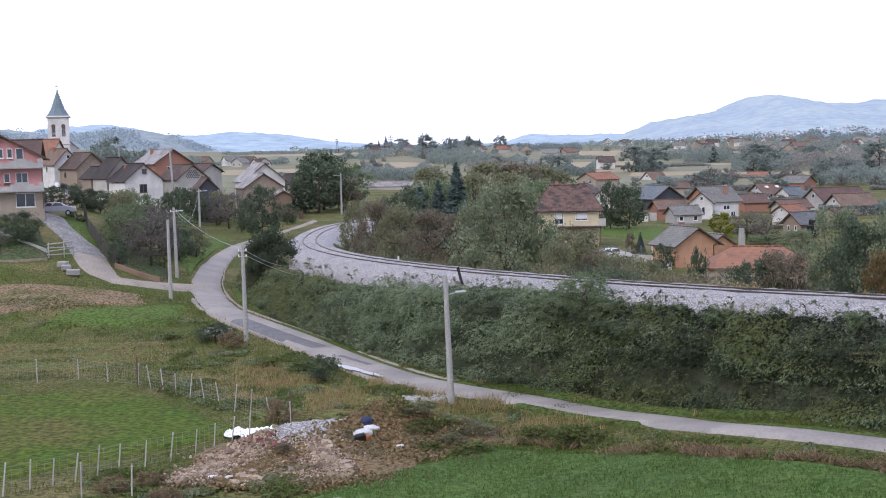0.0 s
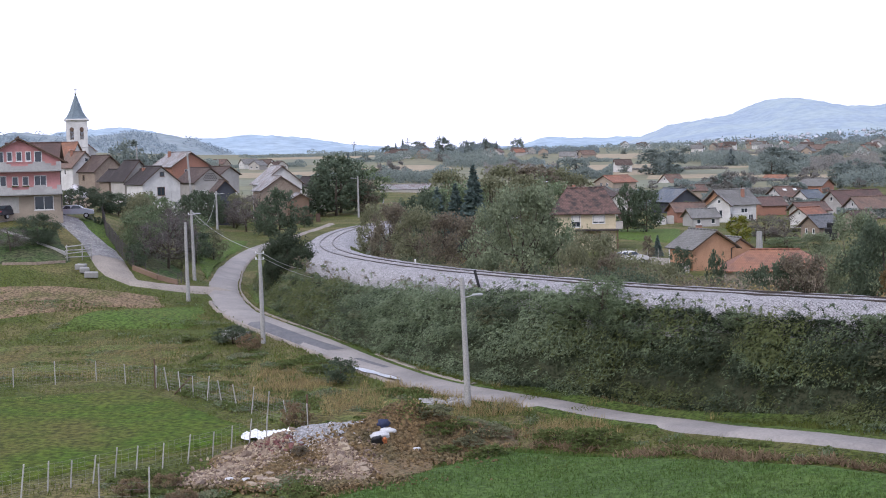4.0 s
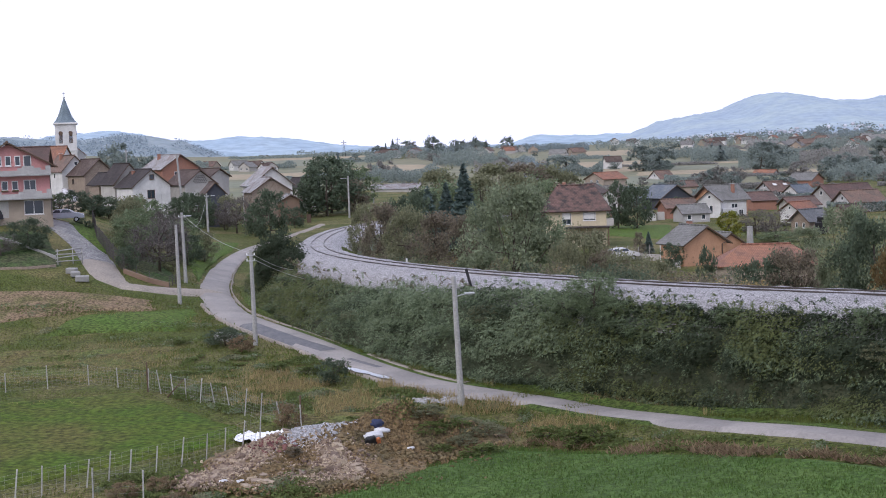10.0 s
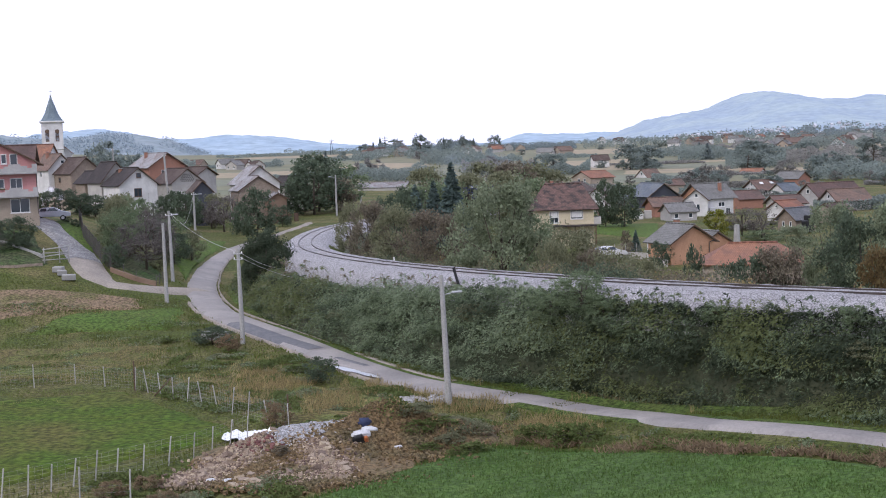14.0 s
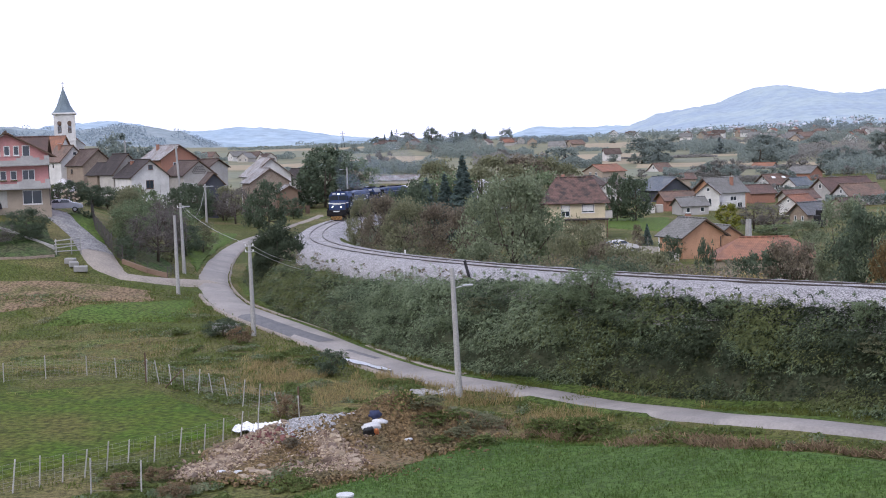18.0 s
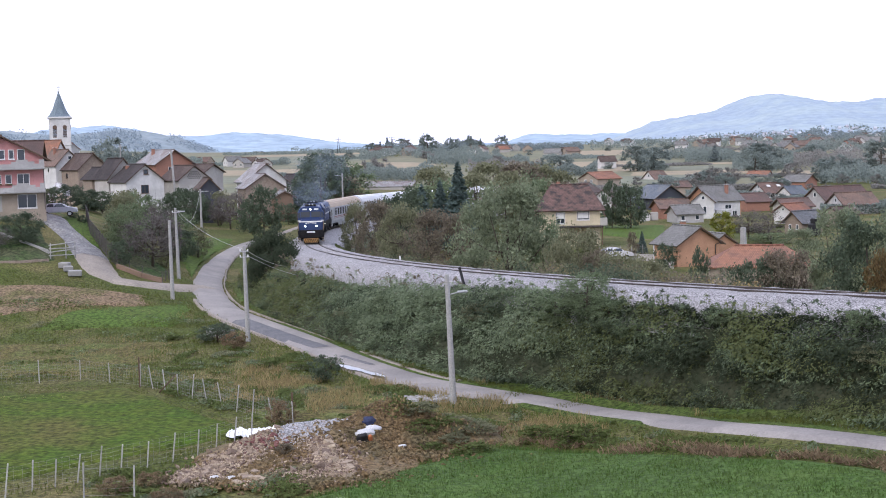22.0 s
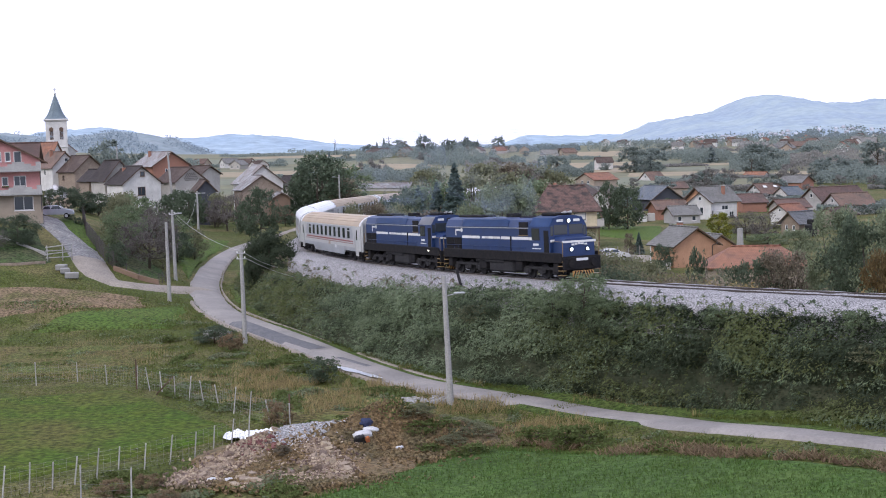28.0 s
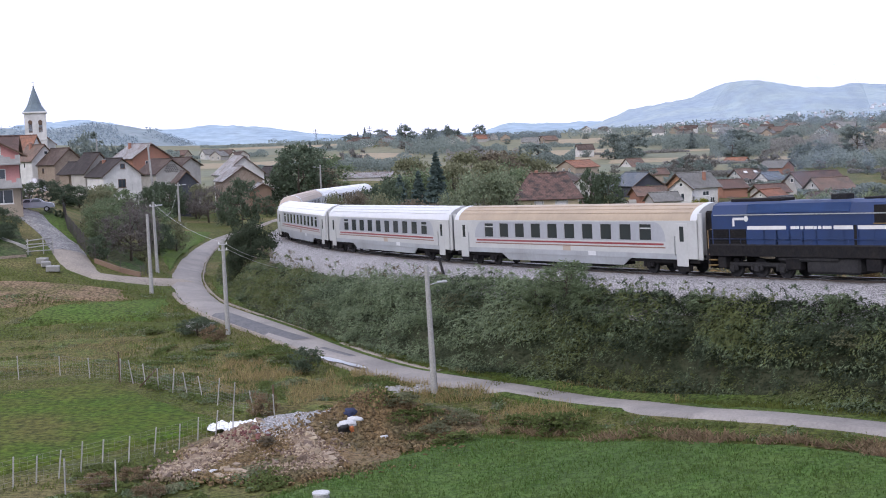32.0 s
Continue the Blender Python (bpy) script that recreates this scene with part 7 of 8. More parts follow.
    for s in (-1, 1):
        v = [(s * 1.455, -6.85, 3.32), (s * 1.455, -4.3, 3.32), (s * 1.08, -4.3, 3.875), (s * 1.08, -6.85, 3.875)]
        v = v + [(q[0] + s * 0.02, q[1], q[2] + 0.02) for q in v]
        obj("cab_roof_panel", mesh_of("cab_roof_panel", v, [(4, 5, 6, 7), (7, 6, 5, 4), (0, 1, 5, 4), (1, 2, 6, 5), (2, 3, 7, 6), (3, 0, 4, 7)]), M["t_blue2"] if lamps else M["t_band"], c, "pale blue sloping roof panel" if lamps else "faded grey sloping roof panel")
        fr = part("side_window", box_bm(0.03, 1.0, 0.75, s * 1.455, -5.1, 2.85, 0.01), M["t_grey"], c)
        for k in (-0.24, 0.24):
            part("pane", box_bm(0.02, 0.42, 0.66, s * 1.472, -5.1 + k, 2.85), M["t_glass"], fr)
        part("cab_door", box_bm(0.03, 0.6, 1.5, s * 1.455, -6.45, 2.35, 0.01), M["t_black"], c)
        part("plate", box_bm(0.012, 0.7, 0.14, s * 1.456, -5.1, 2.2), M["t_stripe"], c, "small white number plate")
        part("plate", box_bm(0.012, 1.1, 0.06, s * 1.456, -5.2, 1.95), M["t_stripe"], c)
        part("stripe", box_bm(0.012, 0.5, 0.18, s * 1.457, -4.5, 2.56), M["t_stripe"], c)
        part("windscreen", box_bm(1.05, 0.03, 0.62, s * 0.6, -6.905, 3.12, 0.02), M["t_glass"], c, "dark windscreen")
        part("corner_window", box_bm(0.22, 0.03, 0.6, s * 1.28, -6.905, 3.05, 0.02), M["t_glass"], c)
        part("number_box", box_bm(0.5, 0.06, 0.16, s * 0.65, -6.92, 3.68, 0.02), M["t_stripe"], c)
    part("rooftop_unit", box_bm(1.3, 1.9, 0.22, 0, -5.5, 4.06, 0.08), M["t_black"], c)
    obj("horn", tubes("horn", [([(0.25, -6.3, 4.15), (0.25, -6.9, 4.2)], [0.03, 0.1], 8), ([(-0.1, -6.3, 4.15), (-0.1, -6.8, 4.2)], [0.03, 0.09], 8)]), M["tin"], c)
    # nose
    nose = [(-1.2, 1.5), (-1.2, 2.45), (-1.0, 2.72), (1.0, 2.72), (1.2, 2.45), (1.2, 1.5)]
    v = [(x, y, z - (0.12 if y < -8 and z > 2 else 0)) for y in (-8.15, -6.88) for x, z in nose]
    n = obj("nose", mesh_of("nose", v, [(i, i + 6, i + 7, i + 1) for i in range(5)] + [tuple(range(6)), tuple(range(11, 5, -1))]), B, root, "low blue nose")
    part("nose_stripe", box_bm(2.6, 0.02, 0.13, 0, -8.17, 2.4), M["t_stripe"], n, "white stripe")
    for k in range(5):
        part("nose_mark", box_bm(0.2, 0.02, 0.11, -0.5 + k * 0.25, -8.19, 2.28 - abs(k - 2) * 0.03), M["t_pale"], n)
    for s in (-1, 1):
        part("side_wing", box_bm(0.3, 0.05, 0.16, s * 1.3, -7.0, 2.45), M["t_stripe"], n)
        hl = bmesh.new()
        bmesh.ops.create_cone(hl, segments=18, radius1=0.15, radius2=0.15, depth=0.08, cap_ends=True, matrix=pose(s * 0.62, -8.18, 1.92, 90, 0, 0))
        h = part("headlight", hl, M["t_grey"], root)
        gl = bmesh.new()
        bmesh.ops.create_cone(gl, segments=18, radius1=0.095, radius2=0.095, depth=0.02, cap_ends=True, matrix=pose(s * 0.62, -8.23, 1.92, 90, 0, 0))
        part("lens", gl, M["t_lamp"] if lamps else M["t_glass"], h)
        obj("corner_rail", tubes("corner_rail", [([(s * 1.4, -8.35, 0.5), (s * 1.4, -8.35, 2.4), (s * 1.35, -7.0, 2.45)], [0.025, 0.025, 0.02], 6)]), M["t_gold"], root, "tarnished yellow handrail")
        obj("rear_rail", tubes("rear_rail", [([(s * 1.4, 8.45, 0.5), (s * 1.4, 8.45, 2.45), (s * 1.3, 8.2, 2.5)], [0.035, 0.035, 0.03], 6)]), M["t_gold"], root)
        for e in (-8.1, 8.1):
            st = bmesh.new()
            for k in range(4):
                box_bm(0.3, 0.55, 0.05, s * 1.32, e, 0.35 + k * 0.28, bm=st)
            part("steps", st, M["t_gold"], root)
    top = bmesh.new()
    bmesh.ops.create_cone(top, segments=18, radius1=0.15, radius2=0.15, depth=0.1, cap_ends=True, matrix=pose(0, -6.93, 3.66, 90, 0, 0))
    tl = part("top_light", top, M["t_grey"], root)
    gl = bmesh.new()
    bmesh.ops.create_cone(gl, segments=18, radius1=0.1, radius2=0.1, depth=0.02, cap_ends=True, matrix=pose(0, -6.99, 3.66, 90, 0, 0))
    part("lens", gl, M["t_lamp"] if lamps else M["t_glass"], tl)
    for e in (-1, 1):
        part("buffer_beam", box_bm(2.9, 0.16, 0.75, 0, e * 8.4, 1.05, 0.03), M["t_black"], root)
        bm = bmesh.new()
        for sx in (-0.87, 0.87):
            bmesh.ops.create_cone(bm, segments=16, radius1=0.25, radius2=0.25, depth=0.08, cap_ends=True, matrix=pose(sx, e * 8.64, 1.06, 90, 0, 0))
            bmesh.ops.create_cone(bm, segments=10, radius1=0.1, radius2=0.1, depth=0.3, cap_ends=True, matrix=pose(sx, e * 8.52, 1.06, 90, 0, 0))
        part("buffer", bm, M["t_black"], root)
    part("number_plate", box_bm(0.9, 0.02, 0.16, 0, -8.5, 1.3), M["t_pale"], root, "white number plate bar")
    pl = part("snow_plough", box_bm(1.6, 0.12, 0.46, 0, -8.55, 0.38, 0.03), M["t_orange"], root, "orange and black striped snow plough")
    for k in range(8):
        part("plough_bar", box_bm(0.09, 0.02, 0.5, 0, 0, 0), M["t_black"], pl, m=pose(-0.7 + k * 0.2, -8.62, 0.36, 0, 24 if k < 4 else -24, 0))
    part("fuel_tank", box_bm(2.6, 3.4, 0.85, 0, 0, 0.72, 0.12), M["t_grey"], root, "dark grey fuel tank")
    for s in (-1, 1):
        part("air_tank", box_bm(0.4, 4.0, 0.26, s * 1.2, 1.5, 1.02, 0.08), M["t_grey"], root)
        for y, ln in ((-2.6, 0.9), (2.5, 1.0), (-7.4, 0.6), (7.5, 0.6)):
            part("equipment_box", box_bm(0.5, ln, 0.62, s * 1.15, y, 0.78, 0.05), M["t_black"], root)
        part("walkway_edge", box_bm(0.04, 16.4, 0.06, s * 1.475, 0, 1.7), M["t_grey"], root)
        gl = bmesh.new()
        bmesh.ops.create_cone(gl, segments=14, radius1=0.06, radius2=0.06, depth=0.03, cap_ends=True, matrix=pose(s * 1.49, -6.2, 1.45, 0, 90, 0))
        part("marker_lamp", gl, M["t_glass"] if lamps else M["t_lamp2"], root)
    for ch in root.children:
        ch.matrix_basis = Matrix.Diagonal((1, 0.965, 1.05, 1)) @ ch.matrix_basis
    return root, [bogie(root, y, (-1.75, 0, 1.75), True) for y in (-5.0, 5.0)], 16.7


TRAIN = [engine("dark blue diesel locomotive with lit headlights", True), engine("dark blue diesel locomotive coupled behind another", False)]
for _roof, _lab in (("t_beige", "white passenger coach with a dusty beige roof"), ("t_pale", "white passenger coach with a pale grey roof"), ("t_bright", "white passenger coach with a roof coloured bright like sky glare"), ("t_beige", "white passenger coach with a beige roof"), ("t_brown", "white passenger coach with a brownish roof"), ("t_bright", "white passenger coach with a white roof")):
    TRAIN.append(coach(_roof, _lab))

# ---- poles, lamps and wires ----
def pole(x, y, high, label, lean=(0, 0), lamp=0.0, bars=0, thick=0.15, name="utility_pole", spin=0, category="pole", drop=0.22):
    root = tagged(new(name), label, category)
    root.matrix_basis = pose(x, y, gz(x, y) - 0.2, lean[0], lean[1], spin)
    v, f = tube([(0, 0, 0), (0, 0, high * 0.5), (0, 0, high + 0.2)], [thick * 1.35, thick * 1.12, thick * 0.85], 8)
    obj("shaft", mesh_of("shaft", v, f), M["concrete"], root, "pale weathered concrete shaft")
    if lamp:
        at = high - drop
        a = obj("lamp_arm", tubes("lamp_arm", [([(0, 0, at - 0.1), (lamp * 0.9, 0, at + 0.03)], [0.035, 0.03], 6)]), M["tin"], root)
        part("lamp_head", box_bm(0.62, 0.2, 0.13, lamp * 1.15, 0, at + 0.04, 0.04), M["tin"], a, "grey street lamp head")
    for k in range(bars):
        b = part("crossbar", box_bm(0.7, 0.07, 0.07, 0, -0.1, high - 0.25 - k * 0.45), M["tin"], root)
        for s in (-0.3, 0.3):
            bm = bmesh.new()
            bmesh.ops.create_cone(bm, segments=8, radius1=0.06, radius2=0.04, depth=0.16, cap_ends=True, matrix=pose(s, -0.1, high - 0.14 - k * 0.45))
            part("insulator", bm, M["frame"], b, "white porcelain insulator")
    return root


pole(1.18, 78.57, 7.72, "tall concrete street lamp pole beside the road", (0, -1.6), 0.75, drop=0.9, name="street_lamp", category="street lamp", spin=4)
pole(-14.68, 107.74, 7.6, "tall concrete utility pole at the roadside", (0, -0.6), 0, 2)
pole(-24.76, 129.70, 7.5, "plain concrete utility pole by the fork", (0, -0.3))
pole(-26.74, 143.97, 7.4, "concrete utility pole with a lamp by the fork", (0, -0.8), 0.6, 1)
pole(-37.2, 222.0, 6.34, "concrete street lamp pole on the grass slope", (0, 0), 0.9, 1, name="street_lamp", category="street lamp")
pole(-16.5, 262.0, 7.92, "concrete street lamp pole by the line", (0, 0), -1.0, name="street_lamp", category="street lamp")
pole(-47.25, 255.0, 12.55, "tall leaning concrete pole between the houses", (0, -3.0), 0, 1, 0.2)
pole(-67.5, 300.0, 12.39, "concrete pole among the roofs", (0, 0), 0, 1)
pole(37.2, 160.0, 4.20, "thick concrete post with a cap in a garden", (0, 0), thick=0.38, name="concrete_post", category="post")
pole(-14.8, 330.0, 3.44, "small concrete pole behind the line", (0, 0))


M["cable"] = mat("pale_grey_cable", (0.45, 0.45, 0.44), (0.36, 0.36, 0.35), rough=0.6, bump=0)


def cable(a, b, sag, label):
    pts = [Vector(a).lerp(Vector(b), t) - Vector((0, 0, sag * 4 * t * (1 - t))) for t in np.linspace(0, 1, 15)]
    tagged(obj("cable", tubes("cable", [(pts, [0.018] * 15, 4)]), M["cable"]), label, "cable")


_p1, _p2, _p3 = Vector((-26.74, 143.97, 0)), Vector((-14.68, 107.74, 0)), Vector((-37.2, 222.0, 0))
for _p, _h in ((_p1, 7.2), (_p2, 7.3), (_p3, 6.24)):
    _p.z = gz(_p.x, _p.y) + _h
cable(_p1, _p3, 3.0, "sagging pale grey cable between the poles")
cable(_p1, _p2, 0.6, "pale grey overhead cable along the road")
cable(_p2, (-14.7, 150.0, 2.44), 0.5, "pale grey overhead cable towards the line")
cable(_p2 + Vector((0, 0, -0.4)), (-10.2, 140.0, 1.90), 0.6, "pale grey overhead cable towards the line")


def pylon(x, y, high, label):
    root = tagged(new("pylon"), label, "pylon")
    root.matrix_basis = pose(x, y, gz(x, y))
    runs = [([(sx * high * 0.09, sy * high * 0.09, 0), (0, 0, high)], [0.22, 0.15], 4) for sx in (-1, 1) for sy in (-1, 1)]
    obj("tower", tubes("tower", runs, False), M["t_grey"], root)
    for k in (0.72, 0.86):
        part("arm", box_bm(high * 0.32, 0.3, 0.3, 0, 0, high * k), M["t_grey"], root)


pylon(-30.8, 1200.0, 15.14, "distant steel lattice power pylon")
pylon(-84.6, 1300.0, 15.80, "distant steel lattice power pylon")


# ---- posts by the line ----
def line_post(u, off, high, lean, material, label, w=0.16):
    p = line(u, off, -0.6)
    r = tagged(part("line_post", box_bm(w, w, high, 0, 0, high / 2 - 0.3, 0.01), material, None), label, "post")
    r.matrix_basis = pose(p.x, p.y, p.z, 0, lean, 0)


line_post(8.5, 3.0, 1.5, -14, M["t_grey"], "leaning dark wooden marker post in the ballast", 0.2)
line_post(36, -3.2, 0.9, 0, M["frame"], "short white marker post by the line")


# ---- wire fences ----
M["post"] = mat("pale_concrete_post", (0.4, 0.39, 0.37), (0.32, 0.31, 0.29), fine=12, vary=0.15)
M["mesh"] = mat("wire_mesh_steel", (0.3, 0.3, 0.28), (0.22, 0.2, 0.18), rough=0.6, bump=0)


def fence(label, points, high, step=2.1, net=0.0, jitter=5.0, seed=1, material="post", lean=0.0):
    rng = random.Random(seed)
    root = tagged(new("wire_fence"), label, "fence")
    pts = []
    for a, b in zip(points, points[1:]):
        a, b = Vector(a), Vector(b)
        n = max(1, round((b - a).length / step))
        pts += [a.lerp(b, i / n) for i in range(n)]
    pts.append(Vector(points[-1]))
    me = bpy.data.meshes.new("fence_post")
    bm = box_bm(0.065, 0.065, high + 0.4, 0, 0, high / 2 - 0.2, 0.012)
    bm.to_mesh(me)
    bm.free()
    for p in pts:
        share("fence_post", me, M[material], root, pose(p.x, p.y, gz(p.x, p.y), rng.uniform(-jitter, jitter), lean + rng.uniform(-jitter, jitter), rng.uniform(0, 8)) @ Matrix.Diagonal((1, 1, rng.uniform(0.88, 1.12), 1)))
    runs = []
    for a, b in zip(pts, pts[1:]):
        za, zb = gz(a.x, a.y), gz(b.x, b.y)
        for h in ((0.25, 0.55, 0.85, high - 0.1) if net == 0 else np.arange(0.05, high, 0.2)):
            runs.append(([(a.x, a.y, za + h), ((a.x + b.x) / 2, (a.y + b.y) / 2, (za + zb) / 2 + h - 0.03), (b.x, b.y, zb + h)], [0.005] * 3, 3))
        if net:
            n = int((b - a).length / net)
            for i in range(1, n):
                p = a.lerp(b, i / n)
                z = gz(p.x, p.y)
                runs.append(([(p.x, p.y, z), (p.x, p.y, z + high - 0.12)], [0.005] * 2, 3))
    obj("wire_mesh", tubes("wire_mesh", runs, False), M["gutter" if material == "gutter" else "mesh"], root, "thin rusty fence wire")
    return root


fence("wire mesh fence with pale posts along the pasture", [(-34, 87.6), (-24, 91.8), (-19.2, 88.4)], 1.35, 2.9, 0.3, 3, 2)
fence("wire fence with crooked pale posts along the pasture", [(-19.2, 88.4), (-16.1, 84.9), (-12.7, 80.6), (-10.4, 77.0), (-7.8, 74.3)], 1.4, 1.75, 0.3, 9, 3)
fence("wire fence with thin pale posts beside the rubble", [(-24, 55.6), (-18.3, 60.8), (-15.0, 64.0), (-11.9, 67.3), (-9.7, 71.2)], 1.35, 1.3, 0.35, 2.5, 4, lean=6)
fence("pair of thin pale stakes", [(-15.4, 58.6), (-13.2, 58.6)], 1.55, 3.0, 0, 2, 5)
for _x, _y, _h in ((-19.21, 88.19, 1.9), (-7.86, 74.85, 1.7)):
    tagged(part("wooden_stake", box_bm(0.09, 0.09, _h + 0.3, _x, _y, gz(_x, _y) + _h / 2 - 0.15, 0.01), M["wood"], None), "dark weathered wooden fence stake", "stake")
_a = Vector((-16.90, 85.82, 0))
tagged(obj("wooden_stake", tubes("wooden_stake", [([(_a.x - 0.6, _a.y, -0.1), (_a.x + 0.5, _a.y + 0.1, 1.05)], [0.05, 0.045], 6)]), M["wood"]), "leaning dark wooden brace of the fence", "stake")
fence("dark wire mesh fence along the side road", [(-32.2, 139.6), (-34.2, 143.6), (-38.2, 153.0), (-43.0, 170.5)], 1.9, 2.0, 0.07, 1, 6, "gutter")
fence("dark wire fence on a low wall by the fork", [(-32.2, 139.6), (-29.4, 138.4), (-27.4, 138.3), (-27.2, 142.5)], 1.1, 1.6, 0.2, 1, 7, "gutter")


def low_wall(points, high, thick, material, label, name="low_wall"):
    root = tagged(new(name), label, "wall")
    for a, b in zip(points, points[1:]):
        a, b = Vector(a), Vector(b)
        n = max(1, int((b - a).length / 2.5))
        for i in range(n):
            p, q = a.lerp(b, i / n), a.lerp(b, (i + 1) / n)
            d = q - p
            zs = [gz(p.x, p.y), gz(q.x, q.y)]
            nr = Vector((-d.y, d.x)).normalized() * thick / 2
            v = [(p.x - nr.x, p.y - nr.y, zs[0] - 0.3), (q.x - nr.x, q.y - nr.y, zs[1] - 0.3), (q.x + nr.x, q.y + nr.y, zs[1] - 0.3), (p.x + nr.x, p.y + nr.y, zs[0] - 0.3)]
            v += [(x, y, z + 0.3 + high) for x, y, z in v]
            obj("wall_piece", mesh_of("wall_piece", v, [(3, 2, 1, 0), (4, 5, 6, 7), (0, 1, 5, 4), (1, 2, 6, 5), (2, 3, 7, 6), (3, 0, 4, 7)]), material, root)
    return root


low_wall([(-32.2, 139.5), (-29.4, 138.3), (-27.4, 138.2)], 0.35, 0.3, M["w_brown"], "low brown stone wall under the fence")
low_wall([(-47.52, 145.50), (-42.64, 141.20), (-38.89, 138.57)], 0.3, 0.15, M["concrete"], "low pale concrete garden wall")
low_wall([(-43.88, 133.87), (-40.59, 134.12), (-38.16, 135.87)], 0.18, 0.12, M["w_stone"], "low brown stone kerb of the garden")


def barrier():
    a, b = Vector((-38.31, 136.62, 0)), Vector((-36.30, 139.24, 0))
    root = tagged(new("wooden_barrier"), "barrier of pale weathered wooden rails", "barrier")
    d = b - a
    za = gz(a.x, a.y)
    for k, h in enumerate((0.25, 0.6, 0.95, 1.3)):
        tilt = 0.12 if k % 2 else -0.1
        obj("rail_bar", tubes("rail_bar", [([(a.x, a.y, za + h), (b.x, b.y, za + h + tilt)], [0.06, 0.055], 6)]), M["post"], root)
    for t in (0.05, 0.62, 0.97):
        p = a + d * t
        obj("barrier_post", tubes("barrier_post", [([(p.x, p.y, za - 0.4), (p.x, p.y, za + 1.5)], [0.07, 0.06], 6)]), M["post"], root)


barrier()
for i, (x, y, w, h, r) in enumerate(((-34.62, 132.06, 1.3, 0.55, 12), (-36.18, 134.29, 1.0, 0.55, -8), (-35.61, 133.38, 0.9, 0.5, 20))):
    tagged(part("concrete_block", box_bm(w, 0.8, h, 0, 0, h / 2, 0.05), M["w_concrete"], None, m=pose(x, y, gz(x, y) - 0.05, 3, 2, r)), "rough grey concrete block beside the way", "concrete block", "heap of concrete blocks")


# ---- cars ----
def car(x, y, rot, colour, label, z=None):
    root = tagged(new("car"), label, "car")
    root.matrix_basis = pose(x, y, gz(x, y) + 0.13 if z is None else z, 0, 0, rot)
    body = [(-2.15, 0.35), (-2.2, 0.7), (-1.95, 0.92), (-1.25, 0.97), (1.15, 0.98), (2.0, 0.82), (2.2, 0.62), (2.18, 0.32)]
    top = [(-1.75, 0.94), (-1.05, 1.38), (0.3, 1.42), (1.2, 0.95)]
    paint_ = paint("car_paint_" + label.split()[0], colour, rough=0.25)

    def prism(name, prof, half, inset, material, parent):
        n = len(prof)
        zmax, zmin = max(q[1] for q in prof), min(q[1] for q in prof)
        v = [(px, s * (half - inset * (pz - zmin) / (zmax - zmin)), pz) for s in (-1, 1) for px, pz in prof]
        f = [tuple(range(n)), tuple(range(2 * n - 1, n - 1, -1))] + [(i, n + i, n + (i + 1) % n, (i + 1) % n) for i in range(n)]
        bm = bmesh.new()
        bm.from_mesh(mesh_of(name, v, f))
        bmesh.ops.bevel(bm, geom=bm.edges[:], offset=0.05, segments=2, affect="EDGES")
        return part(name, bm, material, parent)

    prism("body", body, 0.85, 0.04, paint_, root)
    cab_ = prism("cabin", top, 0.78, 0.16, paint_, root)
    for s in (-1, 1):
        for a, b in ((-1.2, -0.42), (-0.34, 0.62)):
            v = [(a - 0.1, s * 0.775, 1.0), (b + (0.22 if b > 0 else 0), s * 0.775, 1.0), (b - 0.1, s * 0.672, 1.33), (a + 0.18, s * 0.672, 1.33)]
            v += [(p[0], p[1] - s * 0.05, p[2]) for p in v]
            obj("side_window", mesh_of("side_window", v, [(0, 1, 2, 3), (7, 6, 5, 4), (0, 4, 5, 1), (1, 5, 6, 2), (2, 6, 7, 3), (3, 7, 4, 0)]), M["glass"], cab_)
        for wx in (-1.35, 1.35):
            bm = bmesh.new()
            bmesh.ops.create_cone(bm, segments=18, radius1=0.31, radius2=0.31, depth=0.2, cap_ends=True, matrix=pose(wx, s * 0.76, 0.18, 90, 0, 0))
            w = part("wheel", bm, M["t_black"], root)
            bm = bmesh.new()
            bmesh.ops.create_cone(bm, segments=14, radius1=0.19, radius2=0.19, depth=0.03, cap_ends=True, matrix=pose(wx, s * 0.87, 0.18, 90, 0, 0))
            part("rim", bm, M["tin"], w)
        part("headlight", box_bm(0.06, 0.3, 0.12, 2.16, s * 0.58, 0.66, 0.02), M["tin"], root)
        part("tail_light", box_bm(0.06, 0.24, 0.16, -2.17, s * 0.62, 0.74, 0.02), M["t_red"], root)
    for xx, tilt in ((0.78, 58), (-1.42, -52)):
        part("screen", box_bm(0.03, 1.25, 0.5, 0, 0, 0), M["glass"], cab_, m=pose(xx, 0, 1.19, 0, -tilt, 0))
    part("bumper", box_bm(0.16, 1.6, 0.2, 2.15, 0, 0.42, 0.04), paint_, root)
    part("bumper", box_bm(0.16, 1.6, 0.2, -2.15, 0, 0.42, 0.04), paint_, root)
    return root


car(-43.6, 160.0, 12, (0.32, 0.34, 0.38), "silver grey parked saloon car before the pink house")
car(-48.8, 152.0, 70, (0.03, 0.03, 0.04), "dark parked car before the pink house")
car(23.0, 168.0, 10, (0.6, 0.6, 0.61), "white parked car by the garden fence")
low_wall([(21.6, 172.0), (27.6, 166.0), (27.9, 155.0)], 0.7, 0.2, M["w_pale"], "pale low garden wall with a fence", "garden_wall")
fence("light metal fence on the garden wall", [(21.6, 172.0), (27.6, 166.0)], 1.7, 1.6, 0.15, 0.5, 9)
